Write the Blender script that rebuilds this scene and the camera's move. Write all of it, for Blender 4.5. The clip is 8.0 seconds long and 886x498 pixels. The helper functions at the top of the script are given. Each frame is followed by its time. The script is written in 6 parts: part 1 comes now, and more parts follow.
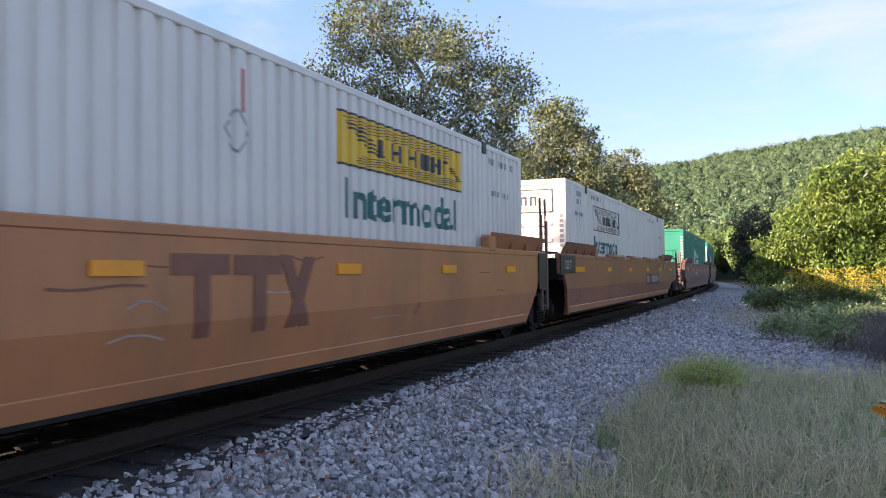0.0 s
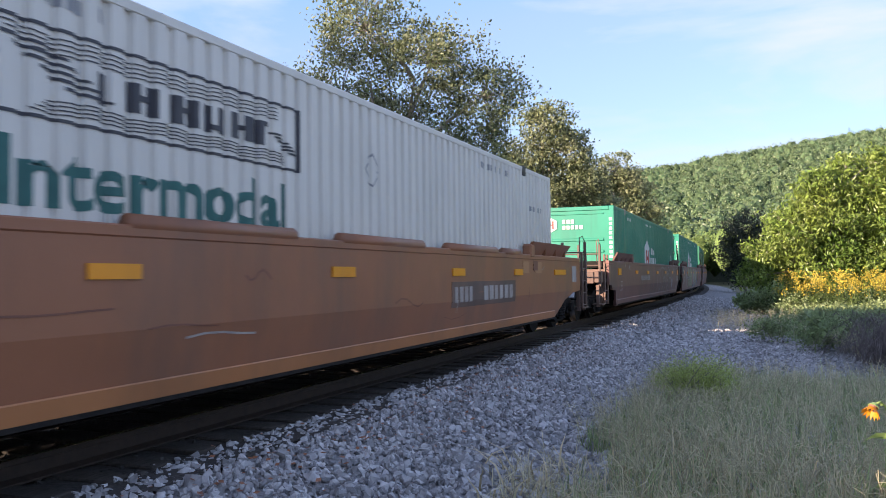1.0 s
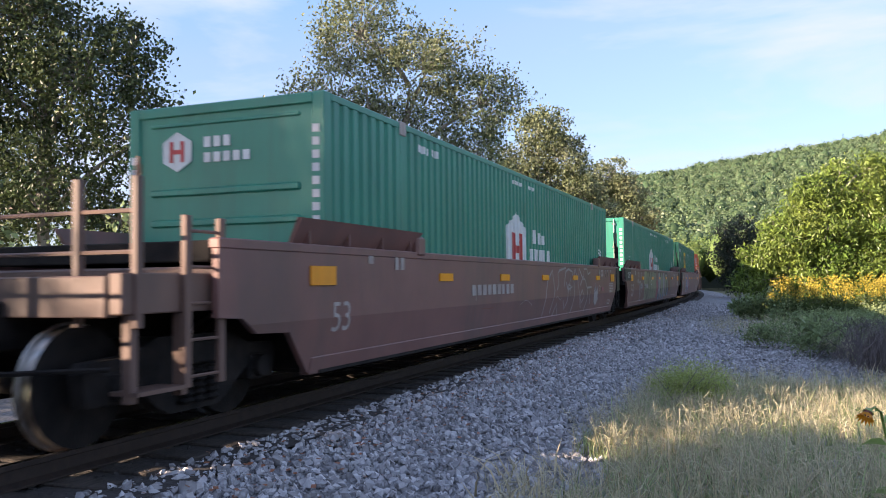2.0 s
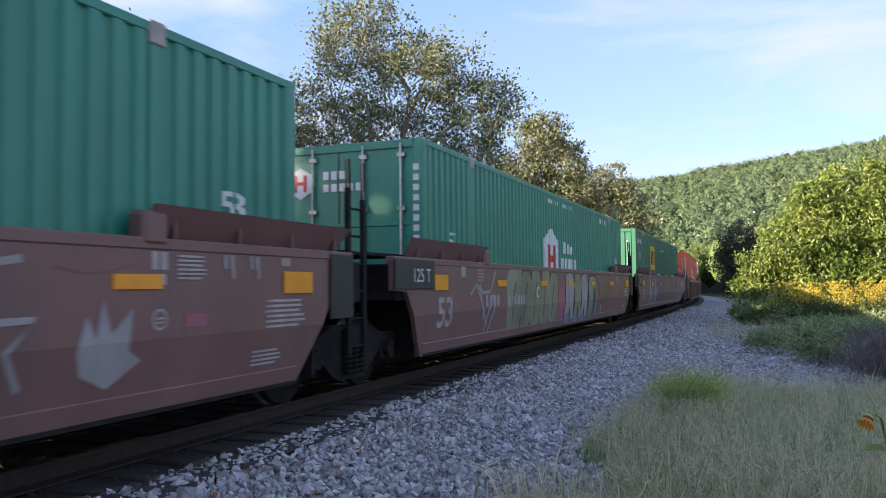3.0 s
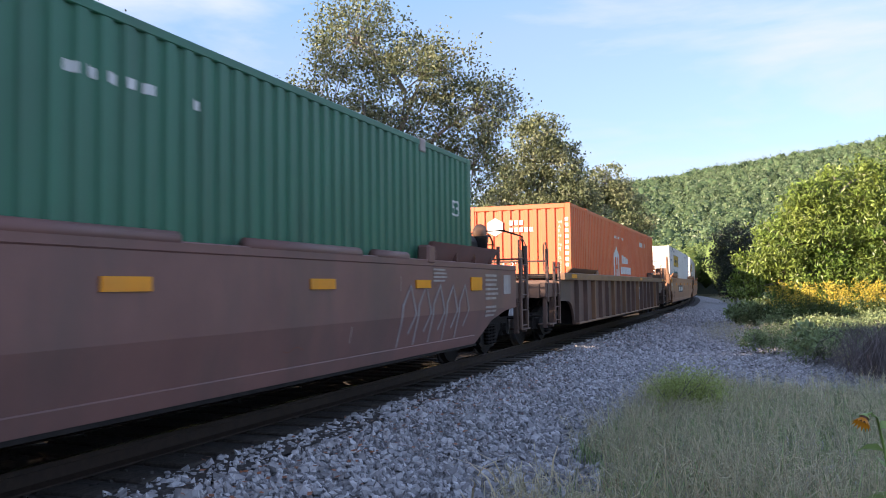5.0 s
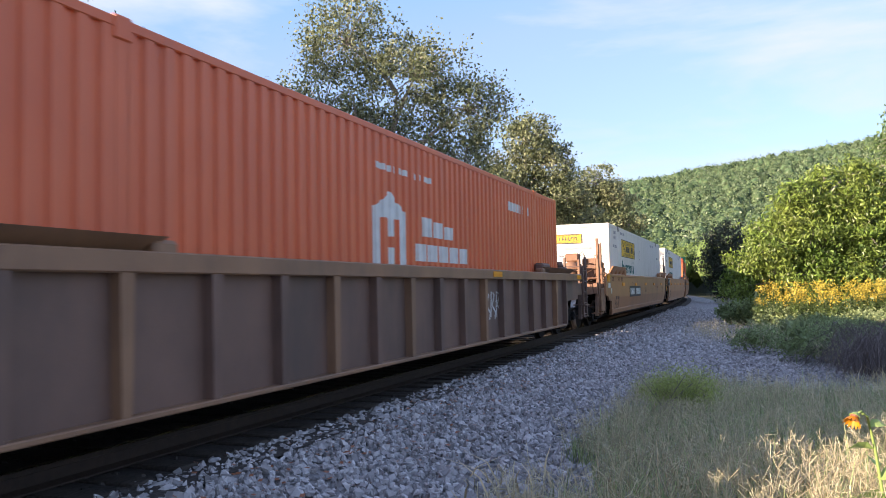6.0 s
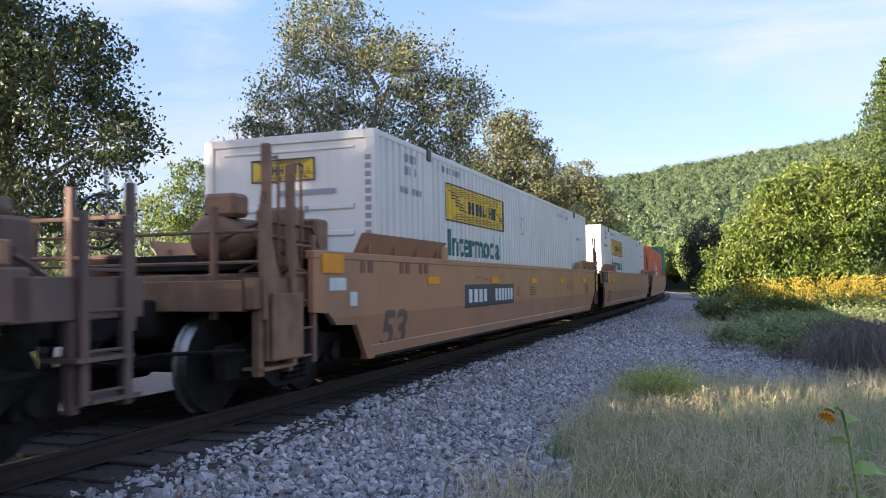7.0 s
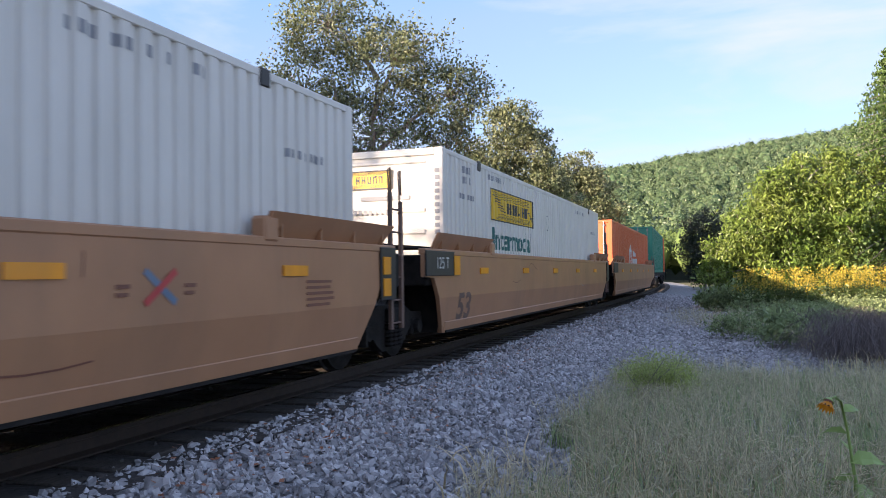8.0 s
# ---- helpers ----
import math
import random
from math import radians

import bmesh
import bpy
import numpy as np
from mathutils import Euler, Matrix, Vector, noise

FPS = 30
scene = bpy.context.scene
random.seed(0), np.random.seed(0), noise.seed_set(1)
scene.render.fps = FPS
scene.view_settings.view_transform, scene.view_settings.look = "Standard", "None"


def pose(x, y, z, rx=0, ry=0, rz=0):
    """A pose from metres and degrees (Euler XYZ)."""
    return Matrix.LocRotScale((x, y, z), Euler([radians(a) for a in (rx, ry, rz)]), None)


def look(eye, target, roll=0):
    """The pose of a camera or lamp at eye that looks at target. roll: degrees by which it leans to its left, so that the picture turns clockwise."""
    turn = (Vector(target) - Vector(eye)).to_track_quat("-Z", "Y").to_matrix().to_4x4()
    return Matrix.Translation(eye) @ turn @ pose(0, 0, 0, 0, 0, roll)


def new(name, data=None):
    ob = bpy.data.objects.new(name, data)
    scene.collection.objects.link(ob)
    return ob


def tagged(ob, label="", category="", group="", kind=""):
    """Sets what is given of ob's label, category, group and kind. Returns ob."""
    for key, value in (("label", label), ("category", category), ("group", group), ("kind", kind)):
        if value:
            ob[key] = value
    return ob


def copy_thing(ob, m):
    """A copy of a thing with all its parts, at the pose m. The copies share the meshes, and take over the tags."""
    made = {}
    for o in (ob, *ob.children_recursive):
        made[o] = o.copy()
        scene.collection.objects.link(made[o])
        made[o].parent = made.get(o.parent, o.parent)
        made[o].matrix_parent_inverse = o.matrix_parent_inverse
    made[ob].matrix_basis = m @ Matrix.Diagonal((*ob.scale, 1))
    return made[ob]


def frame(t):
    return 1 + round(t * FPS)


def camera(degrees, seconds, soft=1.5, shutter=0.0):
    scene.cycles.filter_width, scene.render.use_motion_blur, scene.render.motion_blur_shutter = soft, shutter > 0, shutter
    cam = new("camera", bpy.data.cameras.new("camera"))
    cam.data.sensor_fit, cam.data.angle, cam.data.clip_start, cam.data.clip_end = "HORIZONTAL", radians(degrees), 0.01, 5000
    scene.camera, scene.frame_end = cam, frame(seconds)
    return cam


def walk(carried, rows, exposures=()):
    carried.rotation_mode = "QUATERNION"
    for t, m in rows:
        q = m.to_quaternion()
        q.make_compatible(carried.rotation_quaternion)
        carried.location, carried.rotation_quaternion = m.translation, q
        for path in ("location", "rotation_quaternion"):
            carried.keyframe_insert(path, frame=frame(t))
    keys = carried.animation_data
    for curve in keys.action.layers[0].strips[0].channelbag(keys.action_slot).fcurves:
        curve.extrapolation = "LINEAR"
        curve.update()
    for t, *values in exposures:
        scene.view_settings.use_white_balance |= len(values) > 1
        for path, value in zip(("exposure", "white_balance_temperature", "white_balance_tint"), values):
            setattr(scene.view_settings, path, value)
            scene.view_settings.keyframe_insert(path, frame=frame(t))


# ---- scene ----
cam = camera(56.93, 8.0, soft=0.7, shutter=0.12)
EYE = 1.209
PATH = [(0.0, 1.72, 0.61, 0.97), (0.5, 1.76, 0.49, 0.51), (1.0, 1.92, 0.65, 0.35), (1.5, 2.09, 0.66, 0.09),
        (3.0, 2.69, 0.63, 0.01), (3.5, 2.73, 0.59, 0.0), (4.0, 2.74, 0.66, -0.10), (5.5, 2.78, 0.89, -0.42),
        (6.0, 2.81, 1.01, -0.79), (6.5, 2.71, 0.90, -1.10), (7.0, 2.48, 0.88, -2.15), (7.5, 2.15, 0.80, -2.19),
        (8.0, 1.79, 0.81, -2.16)]
walk(cam, [(t, pose(0, 0, EYE, 90 + p, r, y)) for t, p, r, y in PATH], [(0.0, 1.66, 6280, 20), (8.0, 1.66, 6280, 20)])

# ---- world and sun ----
SUN_TO = Vector((-0.90, -0.43, 0)).normalized()
SUN_ELEV = radians(16)
sky_world = bpy.data.worlds.new("sky")
scene.world = sky_world
sky_world.use_nodes = True
wn, wl = sky_world.node_tree.nodes, sky_world.node_tree.links
wn.clear()
sky = wn.new("ShaderNodeTexSky")
sky.sky_type = "NISHITA"
sky.sun_disc = False
sky.sun_elevation = SUN_ELEV
sky.sun_rotation = math.atan2(SUN_TO.x, SUN_TO.y)
sky.air_density, sky.dust_density, sky.ozone_density = 1.0, 0.45, 2.2
wcoord = wn.new("ShaderNodeTexCoord")
wmap = wn.new("ShaderNodeMapping")
wmap.inputs["Scale"].default_value = (1.6, 1.6, 7.0)
wmap.inputs["Rotation"].default_value = (0.12, 0.2, 0.4)
cirrus = wn.new("ShaderNodeTexNoise")
cirrus.inputs["Scale"].default_value = 1.7
cirrus.inputs["Detail"].default_value = 7
cirrus.inputs["Roughness"].default_value = 0.55
cirrus.inputs["Distortion"].default_value = 0.25
wramp = wn.new("ShaderNodeValToRGB")
wramp.color_ramp.elements[0].position, wramp.color_ramp.elements[1].position = 0.45, 0.66
wramp.color_ramp.elements[0].color, wramp.color_ramp.elements[1].color = (0, 0, 0, 1), (0.8, 0.8, 0.8, 1)
wmix = wn.new("ShaderNodeMix")
wmix.data_type = "RGBA"
wmix.inputs["B"].default_value = (2.5, 2.75, 3.1, 1)
wbg = wn.new("ShaderNodeBackground")
wbg.inputs["Strength"].default_value = 0.11
wout = wn.new("ShaderNodeOutputWorld")
wl.new(wcoord.outputs["Generated"], wmap.inputs["Vector"])
wl.new(wmap.outputs["Vector"], cirrus.inputs["Vector"])
wl.new(cirrus.outputs["Fac"], wramp.inputs["Fac"])
wl.new(wramp.outputs["Color"], wmix.inputs["Factor"])
haze = wn.new("ShaderNodeMix")
haze.data_type, haze.blend_type = "RGBA", "DARKEN"
haze.inputs["Factor"].default_value = 0.6
haze.inputs["B"].default_value = (1.4, 1.9, 2.8, 1)
wl.new(sky.outputs["Color"], haze.inputs["A"])
wl.new(haze.outputs["Result"], wmix.inputs["A"])
wl.new(wmix.outputs["Result"], wbg.inputs["Color"])
wl.new(wbg.outputs["Background"], wout.inputs["Surface"])
sun = new("sun", bpy.data.lights.new("sun", "SUN"))
sun.data.energy, sun.data.angle, sun.data.color = 5.0, radians(0.6), (1.0, 0.80, 0.55)
to_sun = Vector((SUN_TO.x * math.cos(SUN_ELEV), SUN_TO.y * math.cos(SUN_ELEV), math.sin(SUN_ELEV)))
sun.matrix_world = look((0, 0, 40), Vector((0, 0, 40)) - to_sun)


# ---- materials ----
def surface(name, c1, c2=None, scale=3.0, rough=0.6, metal=0.0, bump=0.0, bump_scale=40.0, stretch=(1, 1, 1),
            dirt=None, dirt_amount=0.0, dirt_scale=1.2, dirt_stretch=(1, 1, 0.25), per=None, per_amount=0.25, spec=0.5):
    """A principled material: two tones by fine grain, dirt or rust in larger streaks, fine relief, and a random tone per object or island."""
    m = bpy.data.materials.new(name)
    m.use_nodes = True
    n, k = m.node_tree.nodes, m.node_tree.links
    bsdf = n["Principled BSDF"]
    co = n.new("ShaderNodeTexCoord")
    mp = n.new("ShaderNodeMapping")
    mp.inputs["Scale"].default_value = stretch
    k.new(co.outputs["Object"], mp.inputs["Vector"])
    grain = n.new("ShaderNodeTexNoise")
    grain.inputs["Scale"].default_value, grain.inputs["Detail"].default_value = scale, 6
    k.new(mp.outputs["Vector"], grain.inputs["Vector"])
    ramp = n.new("ShaderNodeValToRGB")
    ramp.color_ramp.elements[0].position, ramp.color_ramp.elements[1].position = 0.32, 0.68
    ramp.color_ramp.elements[0].color, ramp.color_ramp.elements[1].color = (*c1, 1), (*(c2 or c1), 1)
    k.new(grain.outputs["Fac"], ramp.inputs["Fac"])
    colour = ramp.outputs["Color"]
    if dirt:
        mp2 = n.new("ShaderNodeMapping")
        mp2.inputs["Scale"].default_value = dirt_stretch
        mp2.inputs["Location"].default_value = (3.1, 1.7, 0.3)
        k.new(co.outputs["Object"], mp2.inputs["Vector"])
        blot = n.new("ShaderNodeTexNoise")
        blot.inputs["Scale"].default_value, blot.inputs["Detail"].default_value = dirt_scale, 8
        blot.inputs["Roughness"].default_value = 0.65
        k.new(mp2.outputs["Vector"], blot.inputs["Vector"])
        r2 = n.new("ShaderNodeValToRGB")
        r2.color_ramp.elements[0].position, r2.color_ramp.elements[1].position = 0.45, 0.75
        r2.color_ramp.elements[1].color = (dirt_amount,) * 3 + (1,)
        k.new(blot.outputs["Fac"], r2.inputs["Fac"])
        mx = n.new("ShaderNodeMix")
        mx.data_type = "RGBA"
        k.new(r2.outputs["Color"], mx.inputs["Factor"])
        k.new(colour, mx.inputs["A"])
        mx.inputs["B"].default_value = (*dirt, 1)
        colour = mx.outputs["Result"]
    if per:
        if per == "island":
            src = n.new("ShaderNodeNewGeometry").outputs["Random Per Island"]
        else:
            src = n.new("ShaderNodeObjectInfo").outputs["Random"]
        mr = n.new("ShaderNodeMapRange")
        mr.inputs["To Min"].default_value, mr.inputs["To Max"].default_value = 1 - per_amount, 1 + per_amount
        k.new(src, mr.inputs["Value"])
        mul = n.new("ShaderNodeMix")
        mul.data_type, mul.blend_type = "RGBA", "MULTIPLY"
        mul.inputs["Factor"].default_value = 1
        k.new(colour, mul.inputs["A"])
        k.new(mr.outputs["Result"], mul.inputs["B"])
        colour = mul.outputs["Result"]
    k.new(colour, bsdf.inputs["Base Color"])
    bsdf.inputs["Roughness"].default_value, bsdf.inputs["Metallic"].default_value = rough, metal
    bsdf.inputs["Specular IOR Level"].default_value = spec
    if bump:
        fine = n.new("ShaderNodeTexNoise")
        fine.inputs["Scale"].default_value, fine.inputs["Detail"].default_value = bump_scale, 5
        k.new(mp.outputs["Vector"], fine.inputs["Vector"])
        bp = n.new("ShaderNodeBump")
        bp.inputs["Strength"].default_value, bp.inputs["Distance"].default_value = bump, 0.02
        k.new(fine.outputs["Fac"], bp.inputs["Height"])
        k.new(bp.outputs["Normal"], bsdf.inputs["Normal"])
    return m


def leaf_material(name, c1, c2, glow=0.35, amount=0.35, tone_scale=0.5):
    """Foliage: a diffuse and translucent leaf with a random tone per leaf."""
    m = surface(name, c1, c2, scale=tone_scale, rough=0.42, per="island", per_amount=amount, spec=0.5)
    n, k = m.node_tree.nodes, m.node_tree.links
    bsdf, out = n["Principled BSDF"], n["Material Output"]
    tr = n.new("ShaderNodeBsdfTranslucent")
    k.new(bsdf.inputs["Base Color"].links[0].from_socket, tr.inputs["Color"])
    mx = n.new("ShaderNodeMixShader")
    mx.inputs["Fac"].default_value = glow
    k.new(bsdf.outputs["BSDF"], mx.inputs[1])
    k.new(tr.outputs["BSDF"], mx.inputs[2])
    k.new(mx.outputs["Shader"], out.inputs["Surface"])
    return m


STEEL_DARK = surface("dark_steel", (0.010, 0.009, 0.009), (0.024, 0.02, 0.018), 6, 0.8, 0.0, 0.3, 60, spec=0.2)
BLACK_STEEL = surface("black_paint", (0.012, 0.012, 0.014), (0.022, 0.022, 0.024), 5, 0.5)
WHEEL_RIM = surface("worn_wheel_steel", (0.4, 0.39, 0.38), (0.25, 0.24, 0.23), 20, 0.35, 1.0)
RUST_RAIL = surface("rusty_rail", (0.022, 0.014, 0.011), (0.04, 0.024, 0.017), 12, 0.75, 0.2, 0.2, 80)
RAIL_TOP = surface("polished_rail_head", (0.4, 0.4, 0.4), (0.3, 0.29, 0.28), 9, 0.25, 1.0)
TIE_WOOD = surface("tie_wood", (0.03, 0.024, 0.02), (0.075, 0.06, 0.05), 6, 0.85, 0, 0.5, 40, (1, 6, 6), per="object")
TAN = surface("tan_car_paint", (0.46, 0.19, 0.075), (0.40, 0.16, 0.062), 1.3, 0.42, 0, 0.05, 30,
              dirt=(0.16, 0.085, 0.05), dirt_amount=0.55)
TAN_PALE = surface("faded_tan_car_paint", (0.43, 0.215, 0.11), (0.37, 0.18, 0.092), 1.3, 0.45, 0, 0.05, 30,
                   dirt=(0.22, 0.13, 0.08), dirt_amount=0.5)
BROWN = surface("brown_car_paint", (0.33, 0.13, 0.065), (0.28, 0.11, 0.055), 1.3, 0.45, 0, 0.05, 30,
                dirt=(0.14, 0.085, 0.062), dirt_amount=0.75)
MAROON = surface("maroon_car_paint", (0.215, 0.105, 0.09), (0.17, 0.082, 0.072), 1.3, 0.5, 0, 0.05, 30,
                 dirt=(0.09, 0.07, 0.062), dirt_amount=0.7)
RIB_BROWN = surface("weathered_brown_steel", (0.18, 0.105, 0.08), (0.13, 0.078, 0.062), 1.5, 0.6, 0, 0.08, 30,
                    dirt=(0.06, 0.048, 0.044), dirt_amount=0.8)
RIB_CHORD = surface("tan_weathered_steel", (0.29, 0.16, 0.09), (0.22, 0.12, 0.068), 2, 0.55, 0, 0.08, 30,
                    dirt=(0.09, 0.065, 0.05), dirt_amount=0.7)
RUSTY = surface("orange_brown_machinery", (0.28, 0.15, 0.085), (0.17, 0.085, 0.05), 4, 0.6, 0, 0.1, 40,
                dirt=(0.06, 0.045, 0.04), dirt_amount=0.7, dirt_scale=3)
REFLECT = surface("yellow_reflector", (0.88, 0.34, 0.01), (0.78, 0.29, 0.01), 4, 0.35, dirt=(0.35, 0.2, 0.06), dirt_amount=0.4)
WHITE_BOX = surface("white_container_paint", (0.72, 0.70, 0.665), (0.66, 0.645, 0.61), 0.9, 0.45, 0, 0.03, 30,
                    dirt=(0.48, 0.47, 0.44), dirt_amount=0.5, dirt_stretch=(2, 2, 0.2))
GREEN_BOX = surface("green_container_paint", (0.026, 0.25, 0.172), (0.021, 0.21, 0.146), 0.9, 0.42, 0, 0.03, 30,
                    dirt=(0.035, 0.13, 0.10), dirt_amount=0.6, dirt_stretch=(2, 2, 0.2))
EMP_BOX = surface("dull_green_container_paint", (0.03, 0.17, 0.10), (0.026, 0.145, 0.085), 0.9, 0.45, 0, 0.03, 30,
                  dirt=(0.05, 0.10, 0.07), dirt_amount=0.6, dirt_stretch=(2, 2, 0.2))
ORANGE_BOX = surface("orange_container_paint", (0.70, 0.155, 0.055), (0.63, 0.13, 0.047), 0.9, 0.45, 0, 0.03, 30,
                     dirt=(0.47, 0.13, 0.075), dirt_amount=0.5, dirt_stretch=(2, 2, 0.2))
SIGN_YELLOW = surface("sign_yellow", (0.78, 0.50, 0.02), (0.72, 0.45, 0.02), 2, 0.45, dirt=(0.5, 0.36, 0.08), dirt_amount=0.4)
SIGN_BLACK = surface("sign_black", (0.03, 0.032, 0.05), (0.05, 0.05, 0.06), 6, 0.5)
SIGN_TEAL = surface("sign_teal", (0.012, 0.105, 0.105), (0.02, 0.135, 0.13), 6, 0.5)
SIGN_WHITE = surface("sign_white", (0.72, 0.74, 0.74), (0.6, 0.62, 0.62), 6, 0.5, dirt=(0.4, 0.4, 0.4), dirt_amount=0.5)
SIGN_FADED = surface("faded_marking", (0.42, 0.38, 0.36), (0.34, 0.3, 0.28), 6, 0.6, dirt=(0.15, 0.1, 0.09), dirt_amount=0.8, dirt_scale=4)
SIGN_GREY = surface("grey_marking", (0.25, 0.26, 0.29), (0.3, 0.31, 0.34), 6, 0.6)
SIGN_RED = surface("sign_red", (0.5, 0.05, 0.05), (0.42, 0.05, 0.05), 6, 0.5)
SIGN_BROWN = surface("dark_brown_marking", (0.17, 0.065, 0.045), (0.21, 0.08, 0.05), 5, 0.5)
SPRAY_OLIVE = surface("olive_spray_paint", (0.25, 0.26, 0.15), (0.19, 0.19, 0.115), 1.6, 0.5, dirt=(0.13, 0.085, 0.07), dirt_amount=0.75)
SPRAY_DARK = surface("dark_spray_paint", (0.05, 0.04, 0.04), (0.07, 0.05, 0.05), 4, 0.55)
SPRAY_GREY = surface("silver_spray_paint", (0.34, 0.31, 0.31), (0.26, 0.23, 0.23), 3, 0.55)
SPRAY_PINK = surface("pink_spray_paint", (0.36, 0.11, 0.14), (0.28, 0.09, 0.11), 3, 0.55)
SPRAY_BLUE = surface("blue_spray_paint", (0.11, 0.17, 0.26), (0.15, 0.2, 0.28), 3, 0.55)
SPRAY_BRIGHT_BLUE = surface("bright_blue_spray_paint", (0.03, 0.19, 0.5), (0.05, 0.24, 0.55), 3, 0.5)
GRAVEL_BED = surface("gravel_bed", (0.18, 0.175, 0.18), (0.34, 0.33, 0.34), 24, 0.9, 0, 1.0, 30)
STONE = surface("ballast_stone", (0.47, 0.455, 0.465), (0.34, 0.325, 0.335), 14, 0.85, 0, 0.3, 60, per="island", per_amount=0.42)
DARK_BED = surface("dark_ballast", (0.035, 0.03, 0.028), (0.075, 0.065, 0.06), 20, 0.9, 0, 1.0, 30)
SOIL = surface("grassy_soil", (0.10, 0.11, 0.05), (0.17, 0.15, 0.09), 0.8, 0.95, 0, 0.8, 8)
# hill floor coloured near black: the deep shade between crowns is painted in
FLOOR_SHADE = surface("forest_floor_painted_shade", (0.018, 0.026, 0.014), (0.035, 0.042, 0.022), 0.4, 0.95, 0, 0.8, 3)
BARK = surface("grey_bark", (0.16, 0.14, 0.12), (0.28, 0.26, 0.235), 5, 0.9, 0, 0.6, 18, (1, 1, 0.3))
LEAF_OLIVE = leaf_material("olive_leaves", (0.115, 0.145, 0.065), (0.215, 0.235, 0.125), 0.3, 0.65)
LEAF_GREEN = leaf_material("green_leaves", (0.075, 0.115, 0.035), (0.12, 0.165, 0.05), 0.42, 0.45)
LEAF_WEED = leaf_material("weed_leaves", (0.21, 0.28, 0.12), (0.33, 0.38, 0.18), 0.42, 0.45)
LEAF_DEEP = leaf_material("deep_green_leaves", (0.04, 0.066, 0.024), (0.08, 0.105, 0.04), 0.3, 0.55)
LEAF_LIME = leaf_material("bright_green_leaves", (0.10, 0.175, 0.03), (0.225, 0.285, 0.06), 0.3, 0.6)
LEAF_VALLEY = leaf_material("valley_leaves", (0.13, 0.205, 0.06), (0.23, 0.295, 0.095), 0.35, 0.35, 0.12)
# shade over the shrub at the bend is put into this leaf colour
LEAF_SHADE = leaf_material("green_leaves_painted_shade", (0.022, 0.034, 0.022), (0.036, 0.048, 0.03), 0.25, 0.4)
LEAF_CONIFER = leaf_material("conifer_needles", (0.07, 0.13, 0.035), (0.13, 0.20, 0.055), 0.3, 0.4)
LEAF_HILL = leaf_material("hill_foliage", (0.07, 0.125, 0.062), (0.17, 0.225, 0.105), 0.15, 0.3, 0.2)
# inner crown bodies: darker than their leaves, with the crown's own shade painted in
CROWN_SHADE_HILL = surface("hill_crown_inner_shade", (0.035, 0.068, 0.036), (0.085, 0.125, 0.06), 0.5, 0.9, 0, 1.0, 2.5, per="island", per_amount=0.5, spec=0.1)
CROWN_SHADE_VALLEY = surface("valley_crown_inner_shade", (0.07, 0.115, 0.036), (0.12, 0.165, 0.055), 0.6, 0.9, 0, 1.0, 3.0, per="island", per_amount=0.4, spec=0.1)
LEAF_GOLD = leaf_material("goldenrod_blossom", (0.42, 0.34, 0.04), (0.56, 0.43, 0.06), 0.3, 0.4)
LEAF_TUFT = leaf_material("yellow_green_weed", (0.34, 0.42, 0.11), (0.48, 0.52, 0.19), 0.4, 0.35)
BLADE = leaf_material("grass_blades", (0.27, 0.36, 0.15), (0.44, 0.48, 0.25), 0.45, 0.5, 1.6)
PANICLE = leaf_material("hazy_seed_heads", (0.48, 0.44, 0.28), (0.62, 0.55, 0.38), 0.45, 0.4)
BLADE_DRY = leaf_material("dry_grass", (0.46, 0.36, 0.2), (0.55, 0.45, 0.28), 0.3, 0.4)
STALK = leaf_material("pale_green_stalk", (0.3, 0.42, 0.12), (0.38, 0.5, 0.17), 0.3, 0.15)
PETAL = leaf_material("sunflower_petal", (0.80, 0.32, 0.012), (0.70, 0.27, 0.01), 0.4, 0.2)
TWIG = surface("dead_twig", (0.10, 0.085, 0.085), (0.18, 0.15, 0.145), 9, 0.9)


# ---- mesh helpers ----
def part(name, bm, material, parent=None, label="", smooth=False):
    """Links a bmesh as one mesh object under a thing or a part."""
    me = bpy.data.meshes.new(name)
    bmesh.ops.recalc_face_normals(bm, faces=bm.faces)
    bm.to_mesh(me)
    bm.free()
    me.materials.append(material)
    if smooth:
        me.polygons.foreach_set("use_smooth", [True] * len(me.polygons))
    ob = new(name, me)
    ob.parent = parent
    if label:
        tagged(ob, label)
    return ob


def block(x0, x1, y0, y1, z0, z1, bevel=0.0, bm=None):
    bm = bm or bmesh.new()
    made = bmesh.ops.create_cube(bm, size=1)["verts"]
    for v in made:
        v.co = Vector((x0 + (v.co.x + 0.5) * (x1 - x0), y0 + (v.co.y + 0.5) * (y1 - y0), z0 + (v.co.z + 0.5) * (z1 - z0)))
    if bevel:
        es = {e for v in made for e in v.link_edges}
        bmesh.ops.bevel(bm, geom=list(es), offset=bevel, segments=1, affect="EDGES")
    return bm


def prism(outline, y0, y1, bm=None):
    """A plate with an outline in x and z, from y0 to y1."""
    bm = bm or bmesh.new()
    a = [bm.verts.new((x, y0, z)) for x, z in outline]
    b = [bm.verts.new((x, y1, z)) for x, z in outline]
    bm.faces.new(a)
    bm.faces.new(b[::-1])
    for i in range(len(a)):
        j = (i + 1) % len(a)
        bm.faces.new((a[j], a[i], b[i], b[j]))
    return bm


